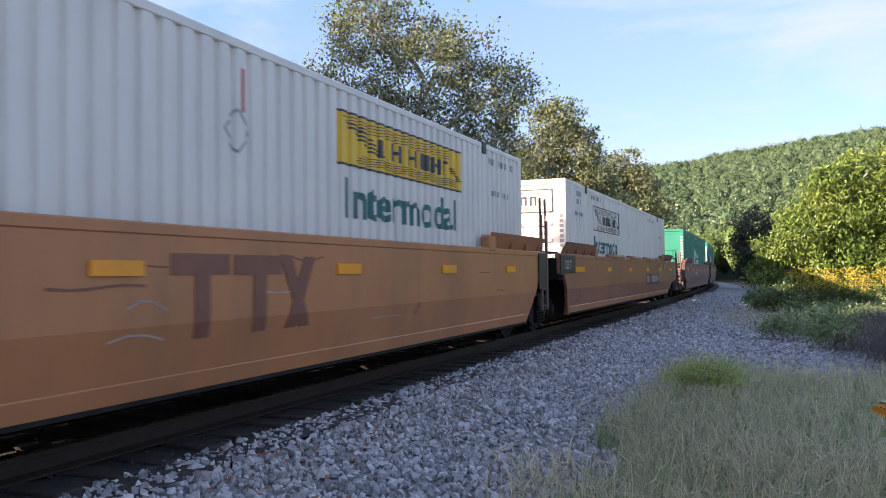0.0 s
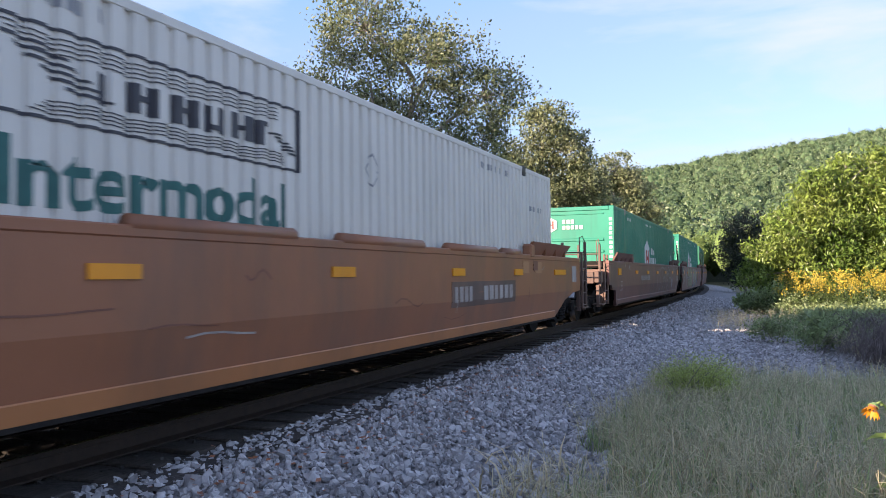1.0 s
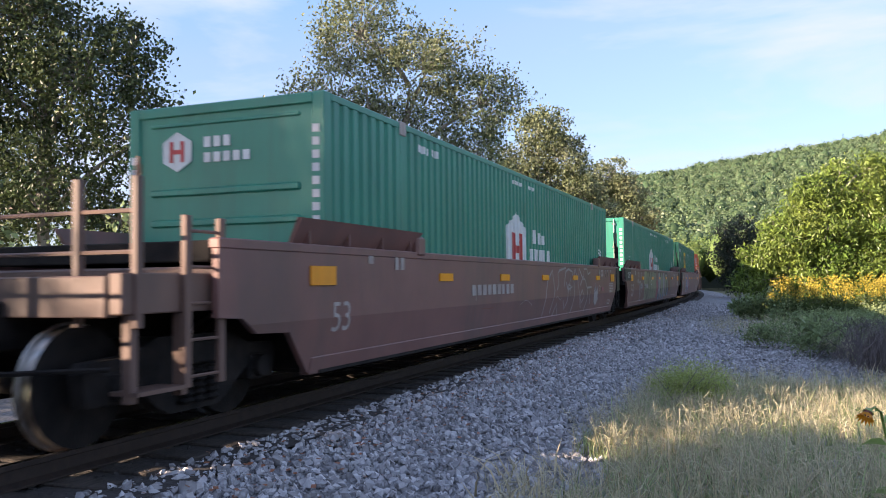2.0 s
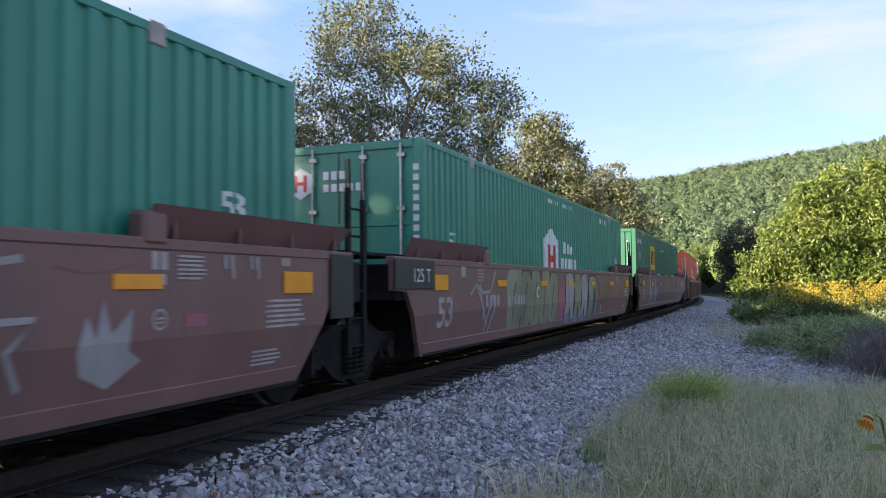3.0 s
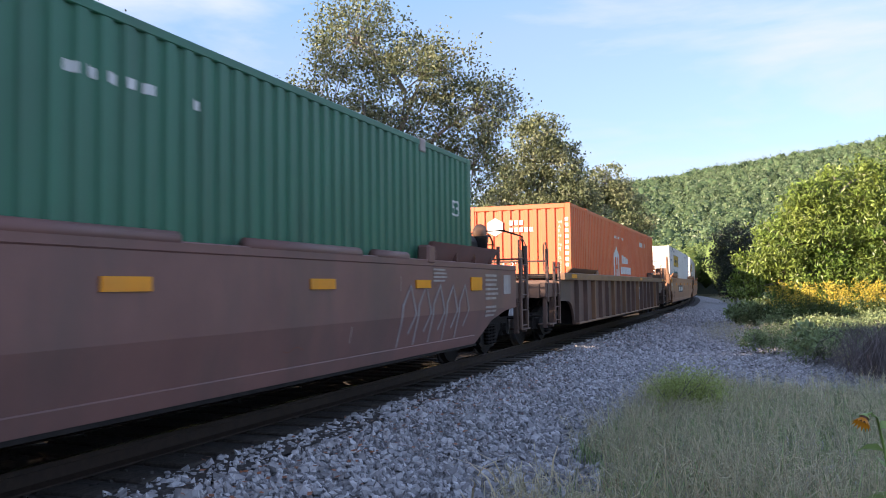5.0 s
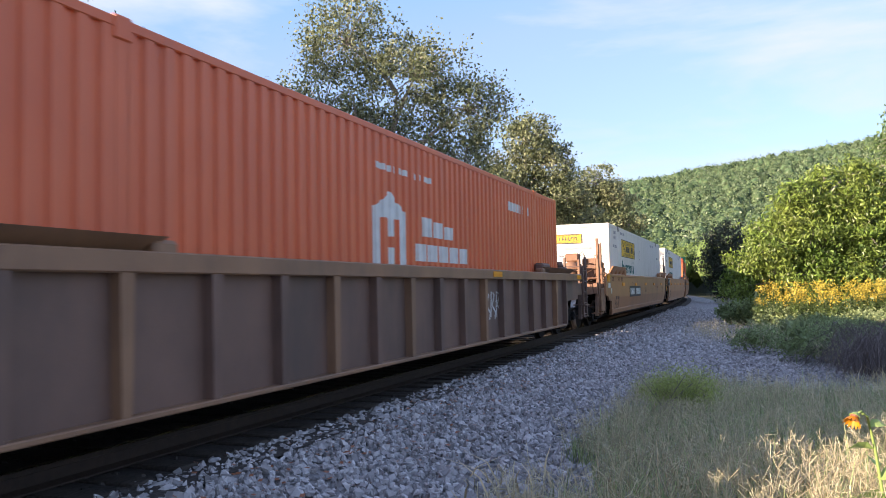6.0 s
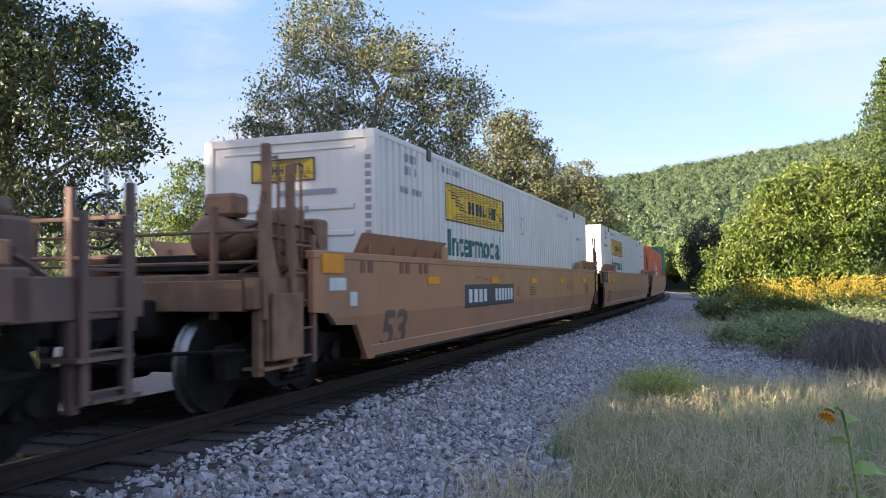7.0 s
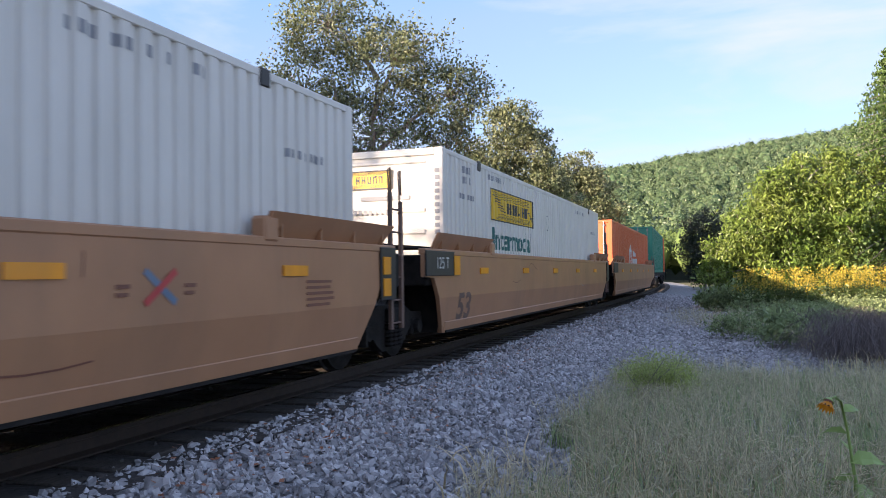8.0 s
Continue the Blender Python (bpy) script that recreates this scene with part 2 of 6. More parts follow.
def tube(points, radii, sides=8, bm=None, cap=True):
    """A tapered tube along points."""
    bm = bm or bmesh.new()
    pts = [Vector(p) for p in points]
    rings = []
    for i, p in enumerate(pts):
        d = (pts[min(i + 1, len(pts) - 1)] - pts[max(i - 1, 0)]).normalized()
        u = d.orthogonal().normalized()
        w = d.cross(u)
        r = radii[i] if hasattr(radii, "__len__") else radii
        rings.append([bm.verts.new(p + (u * math.cos(6.2832 * k / sides) + w * math.sin(6.2832 * k / sides)) * r) for k in range(sides)])
    for a, b in zip(rings, rings[1:]):
        for k in range(sides):
            bm.faces.new((a[k], a[(k + 1) % sides], b[(k + 1) % sides], b[k]))
    if cap:
        bm.faces.new(rings[0][::-1])
        bm.faces.new(rings[-1])
    return bm


def lathe_y(profile, sides=28, bm=None):
    """A solid of revolution about the y axis; profile of (y, radius)."""
    bm = bm or bmesh.new()
    rings = [[bm.verts.new((r * math.cos(6.2832 * k / sides), y, r * math.sin(6.2832 * k / sides))) for k in range(sides)] for y, r in profile]
    for a, b in zip(rings, rings[1:]):
        for k in range(sides):
            bm.faces.new((a[k], a[(k + 1) % sides], b[(k + 1) % sides], b[k]))
    bm.faces.new(rings[0][::-1])
    bm.faces.new(rings[-1])
    return bm


def from_arrays(name, verts, faces, material, parent=None):
    me = bpy.data.meshes.new(name)
    me.from_pydata(np.asarray(verts).tolist(), [], np.asarray(faces).tolist())
    me.materials.append(material)
    ob = new(name, me)
    ob.parent = parent
    return ob


def thing(name, label, category, group="", kind="", at=None):
    ob = new(name)
    ob.empty_display_size = 0.3
    if at:
        ob.matrix_basis = at
    return tagged(ob, label, category, group, kind)


# ---- the line of the track ----
TH0, D0, K0, K1, KE = 0.37195, 5.5725, 0.000651, -0.00003904, -0.001656
S_MIN, S_MAX, DS = -70.0, 520.0, 0.5
track_s = np.arange(S_MIN, S_MAX, DS)
bend = np.clip(K0 + K1 * np.maximum(track_s, -20), KE, None)
turn_h = np.cumsum(bend) * DS
turn_h = turn_h - np.interp(0, track_s, turn_h) + TH0
track_x = np.cumsum(np.sin(turn_h + bend * DS / 2)) * DS
track_y = np.cumsum(np.cos(turn_h + bend * DS / 2)) * DS
track_x = track_x - np.interp(0, track_s, track_x) - D0 * math.cos(TH0)
track_y = track_y - np.interp(0, track_s, track_y) + D0 * math.sin(TH0)


def track(s, lat=0.0):
    """The place on the track s metres along it and lat metres to its right, and the heading."""
    h = np.interp(s, track_s, turn_h)
    return np.interp(s, track_s, track_x) + np.cos(h) * lat, np.interp(s, track_s, track_y) - np.sin(h) * lat, h


def rail_pose(s, length=16.15, z=0.0):
    """The pose of a thing that stands on the track from s to s + length; its x axis points along the track, away from the eye."""
    x0, y0, _ = track(s)
    x1, y1, _ = track(s + length)
    return pose(float(x0), float(y0), z, 0, 0, math.degrees(math.atan2(y1 - y0, x1 - x0)))


SPEED, GAIN = 16.6704, 0.0195


def travelled(t):
    return SPEED * t + GAIN * t * t / 2


# left of the track: an added bank that keeps sun from under the cars
LEVEL_X = [-400, -9, -5.5, -3.2, -1.75, 1.75, 2.6, 3.6, 6.5, 14, 400]
LEVEL_Z = [0.4, 0.45, 0.3, -0.25, -0.21, -0.21, -0.33, -0.42, -0.43, -0.43, -0.43]


def level(lat):
    """The height of the ground lat metres to the right of the track."""
    return np.interp(lat, LEVEL_X, LEVEL_Z)


# ---- the ground, the bed and the track ----
def ribbon(name, lats, s_values, material, lift=0.0, rough=0.0, parent=None):
    """A sheet along the track, with a cross profile."""
    rng = np.random.RandomState(7)
    verts, faces = [], []
    for s in s_values:
        for lat in lats:
            wide = 9.4 - 5.5 * min(1, max(0, (s - 30) / 45)) + 0.5 * noise.noise((s * 0.3, 0, 0))
            lat = min(lat, wide - 0.02 * (9.4 - lat))
            x, y, _ = track(s, lat)
            verts.append((float(x), float(y), float(level(lat)) + lift + rng.uniform(-rough, rough)))
    n = len(lats)
    for i in range(len(s_values) - 1):
        for j in range(n - 1):
            a = i * n + j
            faces.append((a, a + 1, a + n + 1, a + n))
    ob = from_arrays(name, verts, faces, material, parent)
    ob.data.polygons.foreach_set("use_smooth", [True] * len(faces))
    return ob


def build_ground():
    far = [-2500, -1200, -600, -300, -150, -80]
    steps = far + list(np.arange(-60, 161, 4.0)) + [200, 300, 600, 1200, 2500]
    verts, faces = [], []
    n = len(steps)
    for y in steps:
        for x in steps:
            d = (track_x - x) ** 2 + (track_y - y) ** 2
            i = int(np.argmin(d))
            side = (x - track_x[i]) * math.cos(turn_h[i]) - (y - track_y[i]) * math.sin(turn_h[i])
            lat = math.copysign(math.sqrt(d[i]), side)
            bumpy = 0.05 * noise.noise((x * 0.2, y * 0.2, 0)) if abs(lat) > 8 else 0
            verts.append((x, y, float(level(lat)) - 0.16 + bumpy))
    for i in range(n - 1):
        for j in range(n - 1):
            a = i * n + j
            faces.append((a, a + 1, a + n + 1, a + n))
    ob = from_arrays("ground", verts, faces, SOIL)
    tagged(ob, "grassy soil beside the railway reaching the hills", "ground", kind="structure")


build_ground()
near_s = list(np.arange(-60, 120, 1.0)) + list(np.arange(120, 420, 4.0))
bed = ribbon("ballast_bed", [-4.2, -3.4, -2.6, -1.75, -1.2, -0.6, 0, 0.6, 1.2, 1.75, 2.2, 2.6, 3.1, 3.6, 4.4, 5.2, 6.0, 6.8, 7.6, 8.5, 9.4], near_s, GRAVEL_BED, -0.035, 0.012)
tagged(bed, "grey crushed-stone bed that carries the railway track", "railway bed", kind="structure")
# strip along the rails, much darker than the gravel beside it
dark_strip = ribbon("track_bed", [-1.72, -1.1, -0.4, 0.4, 1.1, 1.72], near_s, DARK_BED, 0.006, 0.008)
tagged(dark_strip, "dark ballast between and beside the rails", "railway bed", kind="structure")


def rail(lat):
    profile = [(-0.07, -0.17), (0.07, -0.17), (0.07, -0.155), (0.012, -0.13), (0.012, -0.045), (0.036, -0.035), (0.036, -0.006),
               (0.028, 0.0), (-0.028, 0.0), (-0.036, -0.006), (-0.036, -0.035), (-0.012, -0.045), (-0.012, -0.13), (-0.07, -0.155)]
    verts, faces = [], []
    for s in near_s:
        for a, z in profile:
            x, y, _ = track(s, lat + a)
            verts.append((float(x), float(y), z))
    n = len(profile)
    for i in range(len(near_s) - 1):
        for j in range(n):
            k = (j + 1) % n
            faces.append((i * n + j, i * n + k, (i + 1) * n + k, (i + 1) * n + j))
    ob = from_arrays("rail", verts, faces, RUST_RAIL)
    ob.data.materials.append(RAIL_TOP)
    for i, p in enumerate(ob.data.polygons):
        if i % n == 7:
            p.material_index = 1
    return tagged(ob, "rusty steel rail with a polished head on wooden ties", "rail", "rails of the track")


for lat in (-0.755, 0.755):
    rail(lat)


def build_ties():
    bm = block(-0.115, 0.115, -1.3, 1.3, -0.36, -0.172, 0.012)
    first = part("railway_tie", bm, TIE_WOOD)
    tagged(first, "weathered dark wooden railway tie under the rails", "railway tie", "ties of the track")
    rng = random.Random(3)
    s = -6.0
    first.matrix_basis = rail_pose(s, 1.0)
    while s < 110:
        s += 0.5 + rng.uniform(-0.02, 0.02)
        x, y, h = track(s)
        copy_thing(first, pose(float(x), float(y), rng.uniform(-0.012, 0.006), 0, 0, 90 - math.degrees(float(h)) + rng.uniform(-1.5, 1.5)))
    return first


build_ties()


# ---- trucks and wheels ----
WHEELSETS = []
WHEEL_R = 0.457


def build_wheelset(parent, x):
    bm = lathe_y([(-0.8, 0.05), (-0.8, 0.3), (-0.79, WHEEL_R - 0.06), (-0.785, WHEEL_R), (-0.685, WHEEL_R + 0.004), (-0.68, WHEEL_R + 0.028), (-0.655, WHEEL_R + 0.028),
                  (-0.65, WHEEL_R - 0.05), (-0.7, 0.3), (-0.66, 0.12), (-0.64, 0.085), (0.64, 0.085), (0.66, 0.12), (0.7, 0.3), (0.65, WHEEL_R - 0.05),
                  (0.655, WHEEL_R + 0.028), (0.68, WHEEL_R + 0.028), (0.685, WHEEL_R + 0.004), (0.785, WHEEL_R), (0.79, WHEEL_R - 0.06), (0.8, 0.3), (0.8, 0.05)])
    ob = part("wheelset", bm, STEEL_DARK, parent, "steel wheels with bright worn treads")
    ob.data.materials.append(WHEEL_RIM)
    for p in ob.data.polygons:
        c = p.center
        if math.hypot(c.x, c.z) > WHEEL_R - 0.012:
            p.material_index = 1
    ob.location = (x, 0, 0)
    WHEELSETS.append((ob, x))
    return ob


def build_truck(car, x):
    """A two-axle truck: two cast side frames, bolster, springs and wheelsets; its origin lies at axle height."""
    bm = bmesh.new()
    for y in (-1.12, 0.98):
        prism([(-1.2, 0.12), (-1.16, 0.2), (-0.75, 0.22), (-0.45, 0.34), (0.45, 0.34), (0.75, 0.22), (1.16, 0.2), (1.2, 0.12), (1.16, -0.12), (1.02, -0.12), (0.98, 0.02),
               (0.76, 0.02), (0.42, -0.22), (0.30, -0.28), (-0.30, -0.28), (-0.42, -0.22), (-0.76, 0.02), (-0.98, 0.02), (-1.02, -0.12), (-1.16, -0.12)], y, y + 0.14, bm)
        for sx in (-0.89, 0.89):
            block(sx - 0.13, sx + 0.13, y - 0.02, y + 0.16, -0.13, 0.12, 0.02, bm)
    block(-0.2, 0.2, -1.2, 1.2, 0.1, 0.3, 0.02, bm)
    ob = part("truck", bm, STEEL_DARK, car, "dark cast-steel truck frame")
    ob.location = (x, 0, WHEEL_R)
    for y in (-1.1, 1.1):
        for sx in (-0.16, 0, 0.16):
            turns = [(sx, y * 1.05, -0.22 + 0.028 * k) for k in range(12)]
            part("coil_spring", tube(turns, [0.072 if k % 2 else 0.045 for k in range(12)], 8), STEEL_DARK, ob)
    for y in (-1.15, 1.15):
        for sx in (-0.89, 0.89):
            bm = bmesh.new()
            tube([(sx, y - 0.03 if y > 0 else y + 0.03, 0), (sx, y + (0.06 if y > 0 else -0.06), 0)], [0.11, 0.10], 12, bm)
            part("bearing_cap", bm, STEEL_DARK, ob)
    build_wheelset(ob, -0.89)
    build_wheelset(ob, 0.89)
    return ob


# ---- well cars ----
CREASE = 0.86


def crease(ob):
    """Below the crease the sides of a well lean inwards."""
    bm = bmesh.new()
    bm.from_mesh(ob.data)
    if min(v.co.z for v in bm.verts) < CREASE - 0.01:
        bmesh.ops.bisect_plane(bm, geom=bm.verts[:] + bm.edges[:] + bm.faces[:], plane_co=(0, 0, CREASE), plane_no=(0, 0, 1))
        for v in bm.verts:
            if v.co.z < CREASE:
                v.co.y -= math.copysign(0.17 * (CREASE - v.co.z), v.co.y)
        bm.to_mesh(ob.data)
    bm.free()
    return ob


def bars(parent, x0, x1, z0, z1, count, material, y=-1.508, name="marking", rows=1, fill=0.68, seed=1, label=""):
    """Lines of plain bars in place of marking that stands on a side."""
    rng = random.Random(seed)
    bm = bmesh.new()
    for r in range(rows):
        za = z0 + (z1 - z0) * r / rows
        zb = za + (z1 - z0) / rows * (0.5 if rows > 1 else 1)
        step = (x1 - x0) / count
        for i in range(count):
            w = step * fill * rng.uniform(0.85, 1.1)
            block(x0 + i * step, x0 + i * step + w, y - 0.002, y + 0.002, za, zb, 0, bm)
    return tagged(crease(part(name, bm, material, parent, label)), kind="stuff")


def flat(outline, y, material, parent, name="marking", label="", depth=0.002):
    return crease(part(name, prism(outline, y - depth, y + depth), material, parent, label))


def stroke(points, width, y, material, parent, name="painted_line", label=""):
    """A painted line of even width on a side, with round joints."""
    bm = bmesh.new()
    pts = [Vector(p) for p in points]
    pairs = []
    for k, p in enumerate(pts):
        d = (pts[min(k + 1, len(pts) - 1)] - pts[max(k - 1, 0)]).normalized()
        n = Vector((-d.y, d.x)) * width / 2
        pairs.append([bm.verts.new((q.x, y, q.y)) for q in (p + n, p - n)])
    for (a, b), (c, d) in zip(pairs, pairs[1:]):
        bm.faces.new((a, b, d, c))
    ob = part(name, bm, material, parent, label)
    return crease(ob) if abs(y) > 1.5 else ob


def letters(text, x, z, height, y, material, parent, name="lettering", label="", width=None, bold=0.0):
    """Raised lettering that faces the near side (minus y), from x onwards with its foot at z."""
    cu = bpy.data.curves.new("text", "FONT")
    cu.body, cu.size, cu.offset = text, 1.0, bold
    tmp = new("text", cu)
    dg = bpy.context.evaluated_depsgraph_get()
    me = bpy.data.meshes.new_from_object(tmp.evaluated_get(dg))
    bpy.data.objects.remove(tmp)
    bm = bmesh.new()
    bm.from_mesh(me)
    bpy.data.meshes.remove(me)
    xs, ys = [v.co.x for v in bm.verts], [v.co.y for v in bm.verts]
    top = max(ys)
    sc = height / top
    sx = width / (max(xs) - min(xs)) if width else sc
    x_min = min(xs)
    for v in bm.verts:
        v.co = Vector((x + (v.co.x - x_min) * sx, y, z + v.co.y * sc))
    bmesh.ops.triangulate(bm, faces=bm.faces)
    ob = part(name, bm, material, parent, label)
    return crease(ob) if abs(y) > 1.49 and z < CREASE else ob


def ladder(car, x, y, z0, z1, rungs, material, width=0.42, along="y", top=None):
    """Two uprights with rungs: grab irons at a car's end."""
    first = None
    for k in (0, 1):
        p = (x, y + width * k, z0) if along == "y" else (x + width * k, y, z0)
        z_top = z1 if not top or k else top
        ob = part("upright" if first else "ladder", block(p[0] - 0.038, p[0] + 0.038, p[1] - 0.025, p[1] + 0.025, z0, z_top, 0.006), material, first or car, "" if first else "ladder of steel uprights and rungs")
        first = first or ob
    for i in range(rungs):
        z = z0 + 0.08 + (z1 - z0 - 0.2) * i / max(1, rungs - 1)
        q = (x, y + width, z) if along == "y" else (x + width, y, z)
        part("rung", tube([(x, y, z), q], 0.014, 6), material, first)
    return first


def brake_wheel(parent, x, y, z, material):
    bm = bmesh.new()
    ring = [(x, y + 0.28 * math.cos(a), z + 0.28 * math.sin(a)) for a in np.linspace(0, 6.2832, 25)]
    tube(ring, 0.018, 6, bm)
    for a in (0, 1.57, 3.14, 4.71):
        tube([(x, y, z), (x, y + 0.28 * math.cos(a), z + 0.28 * math.sin(a))], 0.012, 5, bm)
    tube([(x - 0.05, y, z), (x + 0.06, y, z)], 0.05, 8, bm)
    return part("brake_wheel", bm, material, parent, "spoked hand brake wheel")


FRONT_X, REAR_X = -0.42, 15.95


def build_well_car(label, paint, front, rear, ribbed=False, wedge_paint=None, lower=None, end_paint=None):
    """A well car unit. Its x axis starts at the load's leading end; front and rear name a shared joint ('joint') or a coupler end."""
    car = thing("well_car", label, "rail car", "cars of the freight train")
    wedge_paint = wedge_paint or paint
    end_paint = end_paint or RIB_BROWN
    if front == "joint":
        fr = [(FRONT_X, 0.32), (-1.0, 1.16), (-1.4, 1.18), (-1.4, 1.58)]
    elif ribbed:
        fr = [(-0.36, 0.32), (-0.5, 0.6), (-0.7, 0.8), (-1.0, 0.88), (-1.75, 0.9), (-1.75, 1.4)]
    else:
        fr = [(-0.55, 0.34), (-0.98, 0.76), (-1.5, 0.78), (-1.72, 0.92), (-2.05, 0.94), (-2.05, 1.56)]
    if rear == "joint":
        rr = [(REAR_X, 0.32), (16.5, 1.1), (16.95, 1.14), (16.95, 1.58)]
    elif ribbed:
        rr = [(16.0, 0.32), (16.15, 0.6), (16.35, 0.8), (16.65, 0.88), (17.8, 0.9), (17.8, 1.4)]
    else:
        rr = [(15.85, 0.32), (16.6, 0.68), (17.3, 0.82), (17.95, 0.86), (17.95, 1.56)]
    top = 1.5 if not ribbed else 1.36
    outline = fr[:-1] + [(fr[-1][0], top)] + [(rr[-1][0], top)] + rr[-2::-1]
    for y0, y1 in ((-1.5, -1.44), (1.44, 1.5)):
        if ribbed:
            part("side_plate", prism(outline, y0 * 0.955, y1 * 0.955), paint, car)
        else:
            crease(part("side_plate", prism(outline, y0, y1), paint, car, "creased side plate"))
    # chords along the top and foot of the sides
    for sgn in (-1, 1):
        ya, yb = sorted((sgn * 1.40, sgn * 1.512))
        if ribbed:
            ya, yb = sorted((sgn * 1.36, sgn * 1.54))
        xs, xe = fr[-1][0], rr[-1][0]
        part("top_chord", block(xs, xe, ya, yb, top, 1.59 if not ribbed else 1.52, 0.012), RIB_CHORD if ribbed else paint, car)
        if ribbed:
            part("bottom_chord", block(fr[0][0] + 0.02, rr[0][0] - 0.02, ya, yb, 0.315, 0.36, 0.01), lower or paint, car)
        else:
            crease(part("bottom_chord", block(fr[0][0] + 0.02, rr[0][0] - 0.02, ya, yb, 0.315, 0.49, 0.01), lower or paint, car))
    if ribbed:
        for sgn in (-1, 1):
            x = -0.25
            while x < 16.2:
                ya, yb = sorted((sgn * 1.40, sgn * 1.53))
                bm = prism([(x - 0.05, 0.34), (x + 0.05, 0.34), (x + 0.07, 1.37), (x - 0.07, 1.37)], ya, yb)
                part("rib", bm, RIB_CHORD if int(x * 7) % 3 == 0 else RIB_BROWN, car)
                x += 1.02
    # floor and cross members of the well
    part("well_floor", block(-0.35, 15.9, -1.44, 1.44, 0.32, 0.352), STEEL_DARK, car)
    for x in (-0.33, 16.35):
        part("well_end", block(x, x + 0.05, -1.36, 1.36, 0.33, 1.4), STEEL_DARK, car)
    # flared guides on the sides at both ends
    guide = [(-0.86, 2.05), (13.9, 16.85)] if not ribbed else [(-1.04, 2.2), (13.9, 17.1)]
    for xa, xb in guide:
        for sgn in (-1, 1):
            bm = bmesh.new()
            h = 0.24 if not ribbed else 0.11
            z0 = 1.592 if not ribbed else 1.522
            q = [Vector((xa + 0.05, sgn * 1.36, z0)), Vector((xb - 0.12, sgn * 1.36, z0)), Vector((xb, sgn * 1.50, z0 + h)), Vector((xa, sgn * 1.50, z0 + h))]
            q2 = [v + Vector((0, sgn * 0.05, -0.0)) for v in q]
            va, vb = [bm.verts.new(v) for v in q], [bm.verts.new(v) for v in q2]
            bm.faces.new(va), bm.faces.new(vb[::-1])
            for i in range(4):
                j = (i + 1) % 4
                bm.faces.new((va[j], va[i], vb[i], vb[j]))
            if not ribbed:
                ys = sorted((sgn * 1.36, sgn * 1.49))
                for xx in np.linspace(xa + 0.25, xb - 0.25, 4):
                    block(xx - 0.012, xx + 0.012, ys[0], ys[1], z0, z0 + h * 0.55, 0, bm)
            part("load_guide", bm, wedge_paint, car, "flared guide plate")
            inner = xb if xa < 5 else xa
            yy = sorted((sgn * 1.36, sgn * 1.53))
            part("guide_bracket", block(inner - 0.12, inner + 0.14, yy[0], yy[1], z0 - 0.06, z0 + h * 0.8, 0.03), wedge_paint, car)
    for end, xe, sg in ((front, 0.0, -1), (rear, 16.15, 1)):
        if end == "joint":
            part("end_sill", block(min(xe + sg * 0.2, xe + sg * 1.15), max(xe + sg * 0.2, xe + sg * 1.15), -1.42, 1.42, 1.05, 1.5, 0.02), STEEL_DARK, car)
            out = 1.4 if sg < 0 else 0.78
            near = 0.16 if sg < 0 else 0.3
            part("end_box", block(min(xe + sg * near, xe + sg * out), max(xe + sg * near, xe + sg * out), -1.53, -1.505, 1.19 if sg < 0 else 0.9, 1.56, 0.008), BLACK_STEEL, car, "black end panel")
            part("joint_arm", prism([(xe + sg * 0.6, 0.75), (xe + sg * 0.6, 1.1), (xe + sg * 1.6, 1.0), (xe + sg * 1.6, 0.72)], -0.3, 0.3), STEEL_DARK, car)
            part("end_platform", block(min(xe + sg * 0.3, xe + sg * 1.5), max(xe + sg * 0.3, xe + sg * 1.5), -1.2, 1.2, 1.6, 1.64, 0.005), STEEL_DARK, car, "steel grating platform")
        else:
            part("end_sill", block(min(xe + sg * 0.25, xe + sg * 1.95), max(xe + sg * 0.25, xe + sg * 1.95), -1.40, 1.40, 1.0, 1.36, 0.02), end_paint, car)
            part("draft_sill", block(min(xe + sg * 1.2, xe + sg * 3.1), max(xe + sg * 1.2, xe + sg * 3.1), -0.3, 0.3, 0.72, 1.1, 0.02), STEEL_DARK, car)
            bm = block(min(xe + sg * 3.0, xe + sg * 3.72), max(xe + sg * 3.0, xe + sg * 3.72), -0.09, 0.09, 0.78, 0.96, 0.02)
            block(min(xe + sg * 3.45, xe + sg * 3.75), max(xe + sg * 3.45, xe + sg * 3.75), -0.16, 0.16, 0.72, 1.02, 0.03, bm)
            part("coupler", bm, STEEL_DARK, car, "cast steel coupler")
            part("end_platform", block(min(xe + sg * 1.6, xe + sg * 2.9), max(xe + sg * 1.6, xe + sg * 2.9), -1.3, 1.3, 1.1, 1.14, 0.005), STEEL_DARK, car, "steel grating platform")
            ladder(car, xe + sg * 2.35, -1.43, 0.42, 1.75, 5, end_paint, 0.42, "x")
            for y in (-1.4, -0.85, 0.85, 1.4):
                part("post", block(xe + sg * 2.85 - 0.035, xe + sg * 2.85 + 0.035, y - 0.03, y + 0.03, 0.9, 2.0, 0.006), end_paint, car)
            bm = tube([(xe + sg * 2.8, -1.36, 1.5), (xe + sg * 2.72, -1.30, 1.56), (xe + sg * 2.72, -1.30, 2.1), (xe + sg * 2.8, -1.36, 2.14), (xe + sg * 2.86, -1.4, 2.0)], 0.014, 6)
            part("grab_iron", bm, end_paint, car, smooth=True)
            for z in (1.45, 1.75):
                part("handrail", tube([(xe + sg * 2.85, -1.4, z), (xe + sg * 2.85, 1.4, z)], 0.018, 6), end_paint, car)
